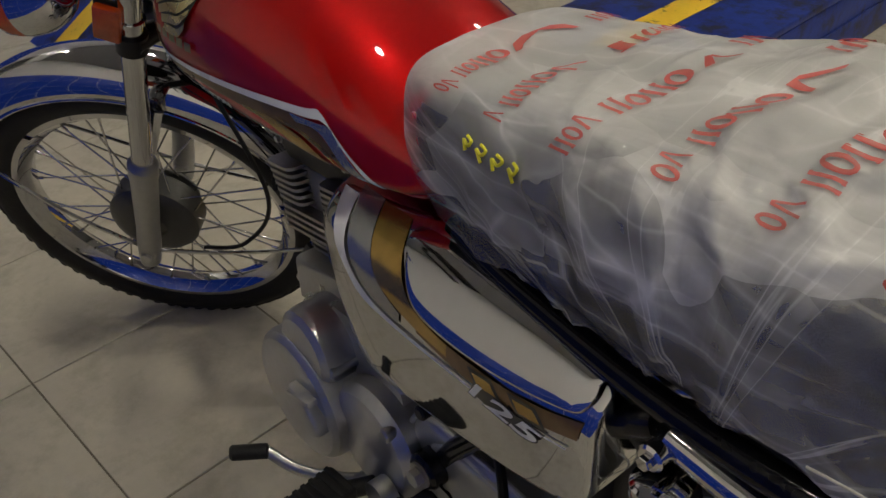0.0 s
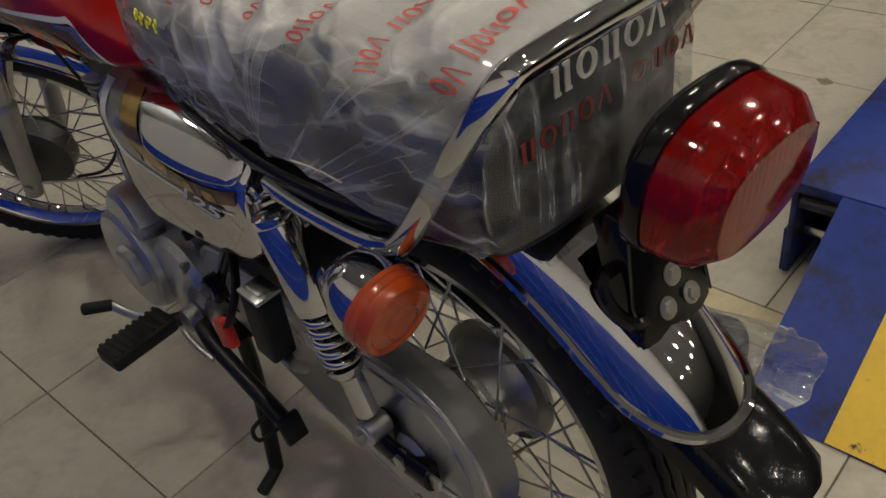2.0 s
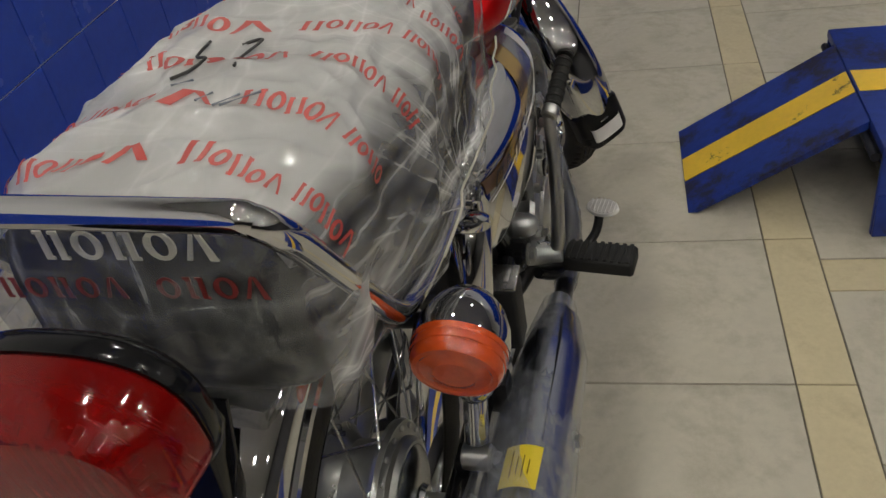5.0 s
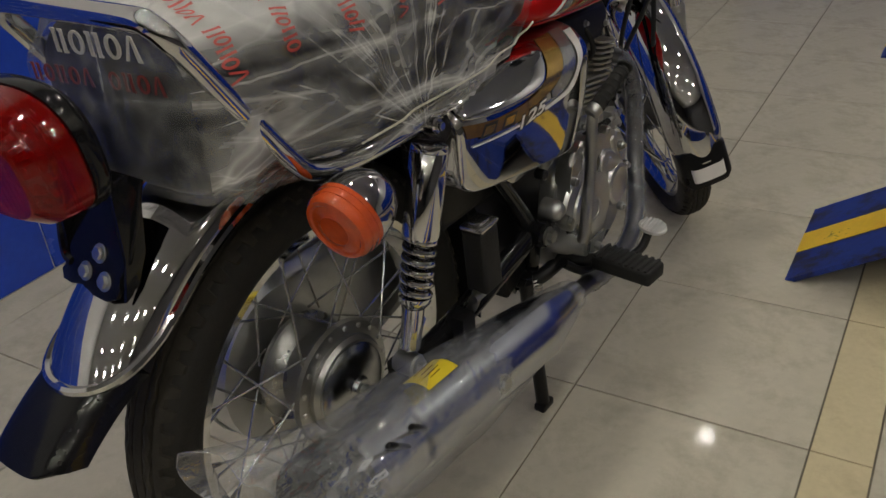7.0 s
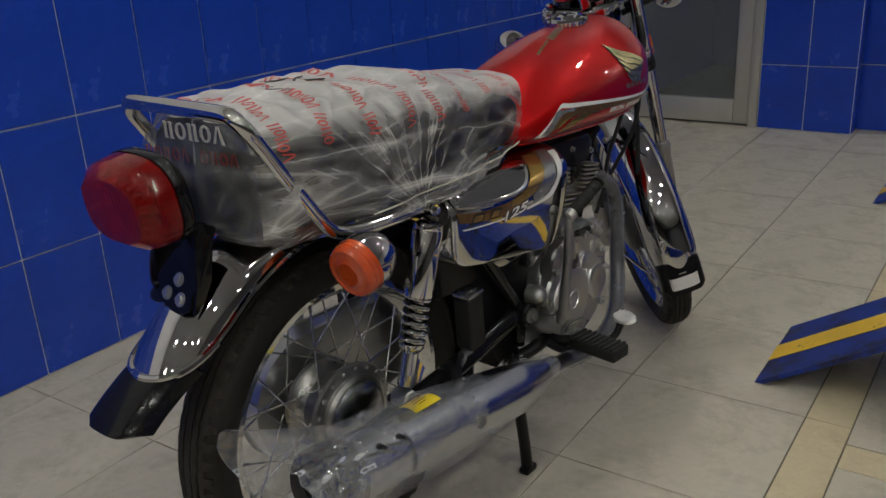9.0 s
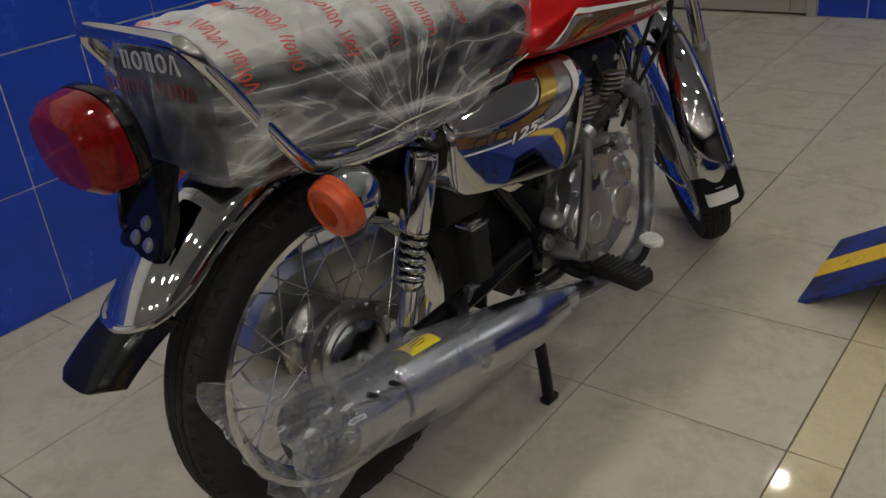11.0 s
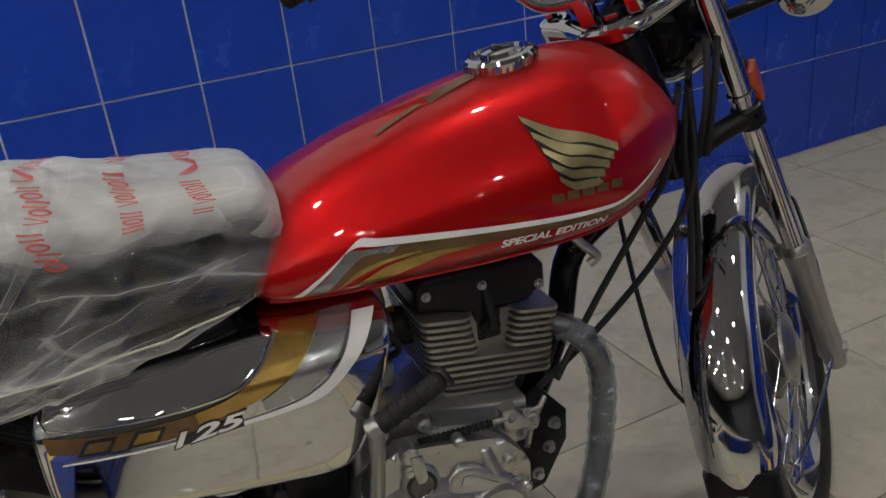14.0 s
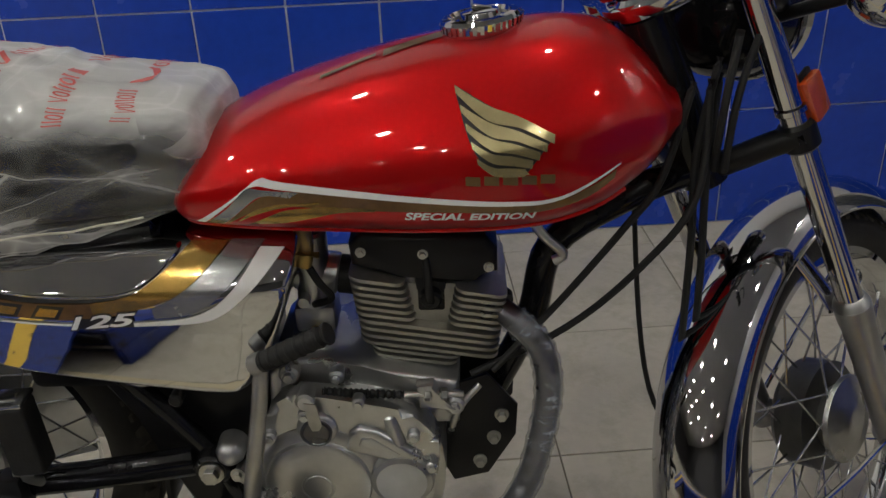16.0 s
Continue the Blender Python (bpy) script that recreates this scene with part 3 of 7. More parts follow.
def car_lift(name_place, label):
    """One runway of a drive-on lift with its sloping flap, along -y from the floor strip."""
    x0, x1, y_end, top = name_place
    lift = thing("lift_runway", label, "car lift", "lift runways")
    cx = (x0 + x1) / 2
    far = -4.6
    bm = room_box(bmnew(), x0, x1, far, y_end, top - 0.022, top, 0.004)
    part("deck", turned(bm), LIFT_BLUE, lift)
    for s, xs in ((-1, x0), (1, x1 - 0.012)):
        part("side_panel", turned(room_box(bmnew(), xs, xs + 0.012, far, y_end - 0.002, 0.004, top - 0.023, 0.003)), LIFT_BLUE, lift)
        # A folded ledge along the lower half of the side, and a handle above it.
        lx = x0 - 0.006 if s < 0 else x1
        part("side_ledge", turned(room_box(bmnew(), lx, lx + 0.006, far, y_end - 0.004, 0.004, 0.098, 0.002)), LIFT_BLUE, lift)
        hx = x0 - 0.0075 if s < 0 else x1 + 0.0075
        bm = bmnew()
        tube(bm, [(hx, y_end - 0.12, 0.10), (hx, y_end - 0.125, 0.088), (hx, y_end - 0.22, 0.088), (hx, y_end - 0.225, 0.10)], 0.003, seg=8, smooth=2)
        part("pull_handle", turned(bm), DULL_CHROME, lift)
    part("base_frame", turned(room_box(bmnew(), x0 + 0.03, x1 - 0.03, far + 0.1, y_end - 0.10, 0.004, 0.10, 0.004)), LIFT_DARK, lift)
    part("end_rail", turned(room_box(bmnew(), x0 + 0.014, x1 - 0.014, y_end - 0.055, y_end - 0.035, 0.075, 0.095, 0.003)), DULL_CHROME, lift)
    part("cross_beam", turned(room_box(bmnew(), x0 + 0.014, x1 - 0.014, y_end - 0.03, y_end - 0.012, top - 0.06, top - 0.024, 0.003)), LIFT_DARK, lift)
    bm = room_box(bmnew(), cx - 0.046, cx + 0.046, far, y_end - 0.004, top + 0.0004, top + 0.0022, 0.0008)
    part("stripe", turned(bm), LIFT_YELLOW, lift)
    # The flap hangs on a hinge bar.
    f0, f1, y_out = x0 + 0.100, x1 - 0.085, y_end + 0.335
    prof = [(y_end + 0.0025, top - 0.0015), (y_end + 0.03, top - 0.018), (y_out - 0.02, 0.014), (y_out, 0.002), (y_out - 0.02, 0.0015), (y_end + 0.03, top - 0.034), (y_end + 0.0025, top - 0.020)]
    bm = loft(bmnew(), [[(x, y, z) for y, z in prof] for x in (f0, f1)])
    flap = part("flap", turned(bm), LIFT_BLUE, lift)
    part("hinge_bar", turned(cyl(bmnew(), (x0 + 0.02, y_end + 0.006, top - 0.034), (x1 - 0.02, y_end + 0.006, top - 0.034), 0.009)), LIFT_DARK, lift)
    sprof = [(y_end + 0.004, top - 0.0012), (y_end + 0.030, top - 0.0170), (y_out - 0.020, 0.0150), (y_out - 0.001, 0.0035)]
    bm = sheet(bmnew(), [[(x, y, z + 0.0006) for y, z in sprof] for x in (cx - 0.046, cx + 0.046)])
    part("flap_stripe", turned(thick(bm, 0.0015)), LIFT_YELLOW, flap)
    return lift


LIFT_TOP, LIFT_END = 0.205, -0.762
car_lift((0.895, 1.425, LIFT_END, LIFT_TOP), "scuffed blue lift runway with yellow stripe and lowered flap")
car_lift((-0.580, -0.050, LIFT_END, LIFT_TOP), "blue steel lift runway with its flap resting on tiles")
car_lift((2.45, 2.98, LIFT_END, LIFT_TOP), "blue and yellow lift runway further along the workshop")

# ---- the motorcycle ----
bike = thing("motorcycle", "new red motorcycle with chrome trim, standing on its centre stand", "motorcycle")
REAR = Vector((0.012, 0, 0.322))
RAKE = radians(23.6)
HEAD = Vector((1.165, 0.0206, 0.2732))
STEER_AXIS = Vector((-math.sin(RAKE), 0, math.cos(RAKE)))
STEER_OUT = Vector((math.cos(RAKE), 0, math.sin(RAKE)))
STEER = Matrix.Translation(HEAD) @ Matrix.Rotation(radians(45.8), 4, STEER_AXIS) @ Matrix.Translation(-HEAD)
FRONT = HEAD + STEER_OUT * 0.0654 - STEER_AXIS * 0.006


def fork_point(up, out, side):
    """A point of the steered front end before it is turned: up along the stem, out ahead of it, side to the left."""
    return HEAD + STEER_AXIS * up + STEER_OUT * out + Vector((0, side, 0))


def steered(bm):
    bm.transform(STEER)
    return bm


def wheel(name, c, rim_r, tyre_r, tyre_w, hub_r, hub_w, turn, waves, label):
    """A spoked wheel about the axle point c; turn places it."""
    ax = Vector((0, 1, 0))
    w = tyre_w * 0.36

    def done(bm):
        bm.transform(turn)
        return bm

    prof = [(rim_r, -w), (rim_r + 0.002, -w + 0.003), (rim_r - 0.004, -w + 0.005), (rim_r - 0.010, -w * 0.62), (rim_r - 0.019, -w * 0.3), (rim_r - 0.019, w * 0.3),
            (rim_r - 0.010, w * 0.62), (rim_r - 0.004, w - 0.005), (rim_r + 0.002, w - 0.003), (rim_r, w), (rim_r - 0.010, w), (rim_r - 0.017, w * 0.6), (rim_r - 0.026, w * 0.32),
            (rim_r - 0.027, 0), (rim_r - 0.026, -w * 0.32), (rim_r - 0.017, -w * 0.6), (rim_r - 0.010, -w)]
    whl = part(name, done(lathe(bmnew(), c, ax, prof, 72, True)), CHROME, bike, label)
    h = tyre_r - rim_r
    shape = ((0.0, 0.74), (0.10, 0.86), (0.30, 0.98), (0.52, 1.0), (0.72, 0.90), (0.86, 0.66), (0.94, 0.36), (0.955, 0.0))
    tp = [(rim_r + h * q, y * tyre_w / 2) for q, y in shape] + [(rim_r + h * q, -y * tyre_w / 2) for q, y in shape[-2::-1]]
    part("tyre", done(lathe(bmnew(), c, ax, tp, 96, True)), TYRE, whl)

    def skin(y):
        """The carcass's radius at a distance y from the middle."""
        f = abs(y) / (tyre_w / 2)
        for (q0, y0), (q1, y1) in zip(shape[3:], shape[4:]):
            if f >= y1:
                return rim_r + h * (q1 + (q0 - q1) * (f - y1) / (y0 - y1))
        return rim_r + h

    # The tread: bands that stand proud, the outer ones scalloped.
    bm = bmnew()
    steps = waves * 8
    for mid, wide, swing, scallop in ((0.0, 0.15, 0.0, 0.0), (0.32, 0.10, 0.035, 0.0), (-0.32, 0.10, 0.035, 0.0), (0.66, 0.15, 0.0, 0.17), (-0.66, 0.15, 0.0, 0.17)):
        rings = []
        for i in range(steps):
            t = 2 * math.pi * i / steps
            beat = (i % 8) / 8
            y0 = mid + swing * abs(4 * beat - 2) - swing
            bite = scallop if beat >= 0.5 else -scallop * 0.5
            inner, outer = y0 - math.copysign(wide, mid or 1), y0 + math.copysign(wide - bite, mid or 1)
            ring = []
            for q, lift in ((inner, -0.003), (inner, 0.0045), ((inner + outer) / 2, 0.0058), (outer, 0.0048), (outer, -0.004)):
                y = q * tyre_w / 2
                r = skin(y) + lift
                ring.append(bm.verts.new(c + Vector((math.cos(t) * r, y, math.sin(t) * r))))
            rings.append(ring)
        for r0, r1 in zip(rings, rings[1:] + rings[:1]):
            for k in range(4):
                bm.faces.new((r0[k], r0[k + 1], r1[k + 1], r1[k]))
    bmesh.ops.recalc_face_normals(bm, faces=bm.faces)
    part("tread", done(bm), TREAD, whl)
    return whl, done


def spokes(whl, done, c, rim_r, flange_r, flange_y, mat):
    for i in range(36):
        side = 1 if i % 2 else -1
        a = 2 * math.pi * i / 36
        lean = radians(38) * (1 if (i // 2) % 2 else -1)
        p_rim = c + Vector((math.cos(a) * (rim_r - 0.022), side * 0.006, math.sin(a) * (rim_r - 0.022)))
        b = a + lean
        p_hub = c + Vector((math.cos(b) * flange_r, side * flange_y, math.sin(b) * flange_r))
        bm = cyl(bmnew(), p_hub, p_rim, 0.0017, seg=7)
        d = (p_hub - p_rim).normalized()
        cyl(bm, p_rim - d * 0.002, p_rim + d * 0.014, 0.0032, 0.0026, seg=7)
        part("spoke", done(bm), mat, whl)


# Rear wheel.
ID = Matrix.Identity(4)
rear_wheel, done = wheel("rear_wheel", REAR, 0.223, 0.285, 0.083, 0.07, 0.1, ID, 66, "chrome spoked rear wheel with a scalloped-tread tyre")
hub_prof = [(0.02, -0.058), (0.062, -0.056), (0.067, -0.05), (0.067, -0.044), (0.084, -0.042), (0.086, -0.036), (0.084, -0.031), (0.070, -0.028), (0.060, -0.012), (0.058, 0.012), (0.068, 0.026), (0.076, 0.030), (0.076, 0.036), (0.060, 0.040), (0.02, 0.042)]
part("hub", lathe(bmnew(), REAR, (0, 1, 0), hub_prof, 48), HUB_MAT, rear_wheel)
bm = lathe(bmnew(), REAR, (0, -1, 0), [(0.0, 0.074), (0.014, 0.074), (0.017, 0.068), (0.030, 0.0665), (0.045, 0.0635), (0.056, 0.0585), (0.062, 0.053), (0.0635, 0.048)], 40)
part("brake_plate", bm, surface("dark_polished_brake_plate", (0.32, 0.33, 0.345), 0.22, 1.0, var=0.2, bump=0.05), rear_wheel, "dark polished brake plate")
for k in range(18):
    a = 2 * math.pi * k / 18
    p = REAR + Vector((0.0775 * math.cos(a), -0.0425, 0.0775 * math.sin(a)))
    part("spoke_head", cyl(bmnew(), p, p + Vector((0, -0.0035, 0)), 0.0036, seg=10, bevel=0.001), ZINC, rear_wheel)
spokes(rear_wheel, done, REAR, 0.223, 0.080, 0.036, DULL_CHROME)
bm = cyl(bmnew(), REAR + Vector((0, -0.128, 0)), REAR + Vector((0, 0.128, 0)), 0.0075)
bolt(bm, REAR + Vector((0, -0.112, 0)), (0, -1, 0), 0.011, 0.009)
bolt(bm, REAR + Vector((0, 0.118, 0)), (0, 1, 0), 0.011, 0.009)
part("rear_axle", bm, ZINC, bike)

# Front wheel, turned with the handlebar.
front_wheel, fdone = wheel("front_wheel", FRONT, 0.2385, 0.290, 0.070, 0.06, 0.09, STEER, 66, "chrome spoked front wheel turned to one side")
part("hub", fdone(lathe(bmnew(), FRONT, (0, 1, 0), [(0.012, -0.046), (0.026, -0.045), (0.036, -0.040), (0.060, -0.034), (0.062, -0.028), (0.046, -0.022), (0.042, 0.0), (0.060, 0.014), (0.070, 0.018), (0.070, 0.030), (0.02, 0.031)], 40)), HUB_MAT, front_wheel)
part("brake_plate", fdone(lathe(bmnew(), FRONT, (0, 1, 0), [(0.0, 0.058), (0.020, 0.058), (0.026, 0.050), (0.052, 0.048), (0.068, 0.043), (0.076, 0.034), (0.077, -0.006), (0.05, -0.010)], 40)), surface("dark_front_brake_plate", (0.10, 0.10, 0.095), 0.38, 0.7, var=0.2, bump=0.1), front_wheel, "dark cast drum brake plate")
spokes(front_wheel, fdone, FRONT, 0.2385, 0.056, 0.028, DULL_CHROME)

# Front fork legs, clamps and stem.
LEG_Y, LEG_OUT = 0.0953, 0.054
for side in (1, -1):
    y = side * LEG_Y
    bm = cyl(bmnew(), fork_point(0.21, LEG_OUT, y), fork_point(0.655, LEG_OUT, y), 0.0155, seg=24)
    part("fork_tube", steered(bm), CHROME, bike)
    bm = lathe(bmnew(), fork_point(-0.035, LEG_OUT, y), STEER_AXIS, [(0.012, 0), (0.017, 0.003), (0.0185, 0.02), (0.0195, 0.06), (0.0185, 0.09), (0.0205, 0.215), (0.022, 0.228), (0.022, 0.248), (0.0185, 0.252), (0.0155, 0.253)], 24)
    cyl(bm, fork_point(0.0, LEG_OUT, y - side * 0.020), fork_point(0.0, LEG_OUT, y + side * 0.012), 0.013, seg=20, bevel=0.002)
    part("fork_leg", steered(bm), FORK_ALU, bike)
    bm = bmnew()
    bolt(bm, fork_point(0.0, LEG_OUT, y + side * 0.012), (0, side, 0), 0.010, 0.009)
    part("axle_nut", steered(bm), ZINC, bike)
    part("dust_seal", steered(cyl(bmnew(), fork_point(0.212, LEG_OUT, y), fork_point(0.226, LEG_OUT, y), 0.0226, 0.0195, seg=24, bevel=0.003)), FORK_ALU, bike)
    bm = cyl(bmnew(), fork_point(0.655, LEG_OUT, y), fork_point(0.668, LEG_OUT, y), 0.0135, seg=20, bevel=0.003)
    cyl(bm, fork_point(0.668, LEG_OUT, y), fork_point(0.676, LEG_OUT, y), 0.009, seg=6)
    part("fork_cap", steered(bm), CHROME, bike)
# Lower clamp: a black bridge with arms to both legs.
bm = bmnew()
tube(bm, [fork_point(0.455, 0.05, -0.105), fork_point(0.452, 0.035, -0.07), fork_point(0.448, 0.01, -0.03), fork_point(0.447, 0.0, 0), fork_point(0.448, 0.01, 0.03), fork_point(0.452, 0.035, 0.07), fork_point(0.455, 0.05, 0.105)], 0.0145, seg=12, smooth=4)
for side in (1, -1):
    cyl(bm, fork_point(0.435, LEG_OUT, side * LEG_Y), fork_point(0.470, LEG_OUT, side * LEG_Y), 0.0205, seg=20, bevel=0.004)
part("lower_clamp", steered(bm), BLACK_SATIN, bike)
bm = bmnew()
tube(bm, [fork_point(0.655, 0.05, -0.10), fork_point(0.652, 0.03, -0.065), fork_point(0.65, 0.0, -0.03), fork_point(0.65, -0.008, 0), fork_point(0.65, 0.0, 0.03), fork_point(0.652, 0.03, 0.065), fork_point(0.655, 0.05, 0.10)], 0.020, seg=14, smooth=5, flat=0.62)
for side in (1, -1):
    cyl(bm, fork_point(0.637, LEG_OUT, side * LEG_Y), fork_point(0.664, LEG_OUT, side * LEG_Y), 0.023, seg=20, bevel=0.004)
cyl(bm, fork_point(0.638, 0, 0), fork_point(0.666, 0, 0), 0.027, seg=24, bevel=0.005)
part("top_clamp", steered(bm), CHROME, bike, "polished top clamp")
bm = cyl(bmnew(), fork_point(0.43, 0, 0), fork_point(0.64, 0, 0), 0.026, seg=24)
part("head_tube", bm, BLACK_GLOSS, bike)
bm = cyl(bmnew(), fork_point(0.666, 0, 0), fork_point(0.674, 0, 0), 0.016, seg=6, bevel=0.001)
part("stem_nut", steered(bm), CHROME, bike)
# Amber side reflectors on rings round the tubes.
for side in (1, -1):
    y = side * LEG_Y
    bm = cyl(bmnew(), fork_point(0.482, LEG_OUT, y), fork_point(0.490, LEG_OUT, y), 0.0185, seg=20, bevel=0.001)
    part("reflector_ring", steered(bm), CHROME, bike)
    bm = bmnew()
    box(bm, fork_point(0.487, 0.075, y + side * 0.018), (0.034, 0.012, 0.05), 0.004, (0, -27, 0))
    refl = part("side_reflector", steered(bm), AMBER, bike, "orange side reflector")
    part("reflector_base", steered(box(bmnew(), fork_point(0.487, 0.075, y + side * 0.009), (0.038, 0.006, 0.055), 0.002, (0, -27, 0))), BLACK_PLASTIC, refl)

# Handlebar.
bar = []
for y, up, out in ((-0.385, 0.845, -0.02), (-0.27, 0.856, 0.0), (-0.19, 0.845, 0.01), (-0.135, 0.79, 0.012), (-0.10, 0.728, 0.008), (-0.06, 0.702, 0.004), (0.06, 0.702, 0.004), (0.10, 0.728, 0.008), (0.135, 0.79, 0.012), (0.19, 0.845, 0.01), (0.27, 0.856, 0.0), (0.385, 0.845, -0.02)):
    bar.append(fork_point(up, out, y))
handlebar = part("handlebar", steered(tube(bmnew(), bar, 0.011, 16, 6)), CHROME, bike)
for side in (1, -1):
    p0, p1 = fork_point(0.856, 0.0, side * 0.272), fork_point(0.8445, -0.021, side * 0.392)
    bm = cyl(bmnew(), p0, p1, 0.0155, 0.0165, seg=20, bevel=0.003)
    grip = part("grip", steered(bm), RUBBER, handlebar)
    for k in range(9):
        q = p0.lerp(p1, 0.12 + 0.085 * k)
        part("grip_ring", steered(cyl(bmnew(), q, q + (p1 - p0).normalized() * 0.004, 0.0172, seg=20, bevel=0.001)), RUBBER, grip)
    bm = cyl(bmnew(), fork_point(0.852, 0.004, side * 0.222), fork_point(0.856, 0.0, side * 0.266), 0.021, seg=18, bevel=0.004)
    part("switch_housing", steered(bm), BLACK_PLASTIC, handlebar)
    bm = tube(bmnew(), [fork_point(0.845, 0.03, side * 0.235), fork_point(0.835, 0.055, side * 0.27), fork_point(0.828, 0.05, side * 0.33), fork_point(0.82, 0.03, side * 0.395)], 0.0055, 10, 5, flat=1.5)
    part("lever", steered(bm), BLACK_SATIN, handlebar, "black hand lever")
    bm = bmnew()
    box(bm, fork_point(0.688, 0.0, side * 0.03), (0.03, 0.02, 0.045), 0.004, (0, -27, 0))
    for k in (-1, 1):
        cyl(bm, fork_point(0.71, 0.009 * k, side * 0.03), fork_point(0.722, 0.009 * k, side * 0.03), 0.0045, seg=6)
    part("bar_mount", steered(bm), CHROME, handlebar)
# Instrument pod and headlamp.
for side in (1, -1):
    bm = lathe(bmnew(), fork_point(0.66, 0.085, side * 0.045), STEER_AXIS + STEER_OUT * 0.2, [(0.0, 0), (0.03, 0), (0.042, 0.02), (0.043, 0.062), (0.040, 0.07), (0.036, 0.066), (0.0, 0.064)], 32)
    part("instrument_pod", steered(bm), BLACK_PLASTIC, bike)
LAMP_AT = fork_point(0.585, 0.115, 0)
FORWARD = Vector((1, 0, 0))
headlamp = part("headlamp", steered(lathe(bmnew(), LAMP_AT - FORWARD * 0.045, FORWARD, [(0.0, 0), (0.03, 0.002), (0.055, 0.015), (0.072, 0.04), (0.078, 0.075), (0.078, 0.10)], 36)), BLACK_GLOSS, bike, "round black headlamp shell")
part("headlamp_ring", steered(lathe(bmnew(), LAMP_AT + FORWARD * 0.056, FORWARD, [(0.078, 0), (0.084, 0.004), (0.084, 0.018), (0.074, 0.026), (0.072, 0.018), (0.075, 0.0)], 36, True)), CHROME, headlamp)
part("headlamp_glass", steered(lathe(bmnew(), LAMP_AT + FORWARD * 0.07, FORWARD, [(0.0, 0.022), (0.04, 0.018), (0.073, 0.004), (0.073, 0.0), (0.0, 0.0)], 36)), DOOR_GLASS, headlamp)
for side in (1, -1):
    bm = bmnew()
    tube(bm, [fork_point(0.62, LEG_OUT, side * 0.09), fork_point(0.60, 0.08, side * 0.10), fork_point(0.585, 0.105, side * 0.088)], 0.010, 10, 4)
    part("headlamp_bracket", steered(bm), BLACK_SATIN, bike)


def indicator(p, d, stalk_to, turn=None):
    """A round flasher at p: its lens looks along d and a stalk leads to the frame."""
    p, d = Vector(p), Vector(d).normalized()
    go = (lambda bm: (bm.transform(turn), bm)[1]) if turn is not None else (lambda bm: bm)
    cup = part("indicator", go(lathe(bmnew(), p - d * 0.062, d, [(0.0, 0), (0.010, 0.001), (0.022, 0.007), (0.032, 0.019), (0.0385, 0.035), (0.0408, 0.049), (0.0408, 0.055), (0.0385, 0.0555)], 40)), CHROME, bike, "chrome indicator with an orange lens")
    part("lens", go(lathe(bmnew(), p - d * 0.0075, d, [(0.037, 0), (0.0402, 0.0005), (0.0402, 0.005), (0.0394, 0.006), (0.0400, 0.007), (0.0396, 0.013), (0.0386, 0.014), (0.0390, 0.015), (0.0380, 0.021), (0.035, 0.0245), (0.031, 0.025), (0.029, 0.0235), (0.019, 0.0245), (0.017, 0.026), (0.008, 0.0257), (0.0, 0.026)], 40)), AMBER, cup, "orange lens")
    q = p - d * 0.035
    st = Vector(stalk_to)
    part("stalk", go(cyl(bmnew(), q + (st - q).normalized() * 0.03, st, 0.0075, seg=12)), BLACK_PLASTIC, cup)


indicator((-0.078, 0.157, 0.630), (-0.97, 0.0, -0.24), (-0.035, 0.10, 0.632))
indicator((-0.073, -0.172, 0.633), (-0.97, 0.0, -0.24), (-0.035, -0.10, 0.632))
for side in (1, -1):
    indicator(fork_point(0.572, 0.13, side * 0.195), FORWARD, fork_point(0.572, 0.10, side * 0.07), STEER)

# Front mudguard: a chrome arch with a black flap at its tail.


def fender_ring(c, r, ang, hw, depth, n=9, arched=False):
    """A cross-section of a mudguard: crowned over the tyre, its edges turned down."""
    pts = []
    e = Vector((math.cos(ang), 0, math.sin(ang)))
    for i in range(-n, n + 1):
        s = i / n
        y = hw * math.sin(s * math.pi / 2) if abs(s) < 1 else hw * s
        drop = depth * (1 - math.cos(s * math.pi / 2)) if arched else depth * (1 - math.sqrt(max(0.0, 1 - min(1.0, abs(s)) ** 2.6)))
        pts.append(c + e * (r - drop) + Vector((0, y, 0)))
    return pts


def fender(c, r0, r1, a0, a1, hw, depth, steps, end_round=0.35, arched=False):
    rows = []
    for k in range(steps + 1):
        t = k / steps
        a = radians(a0 + (a1 - a0) * t)
        edge = min(t, 1 - t) * steps / (steps * 0.07)
        w = hw * (1 - end_round * max(0.0, 1 - edge) ** 2)
        rows.append(fender_ring(c, r0 + (r1 - r0) * t, a, w, depth * (1 if edge > 1 else 0.55 + 0.45 * edge), 14 if arched else 9, arched))
    return rows


def rolled_edge(bm, rows, r=0.0032):
    left = [row[0] for row in rows]
    right = [row[-1] for row in rows]
    tube(bm, left + rows[-1][1:-1] + right[::-1] + rows[0][::-1][1:-1], r, 8, 1, True)
    return bm


rows = fender(FRONT, 0.330, 0.352, 38, 189, 0.055, 0.044, 60, arched=True)
fg = part("front_mudguard", steered(thick(sheet(bmnew(), rows), 0.0015)), CHROME, bike, "chrome front mudguard")
part("rolled_edge", steered(rolled_edge(bmnew(), rows, 0.003)), CHROME, fg)
rows = fender(FRONT, 0.348, 0.364, 184, 197, 0.052, 0.042, 10, 0.2)
part("mud_flap", steered(thick(sheet(bmnew(), rows), 0.004)), BLACK_PLASTIC, fg, "black plastic mud flap")
lab = [[p + (p - FRONT).normalized() * 0.0045 for p in fender_ring(FRONT, 0.358 + 0.002 * k, radians(189.7 + 2.4 * k), 0.034, 0.018)] for k in range(3)]
part("paper_label", steered(sheet(bmnew(), lab)), WHITE_LABEL, fg, "white paper label")
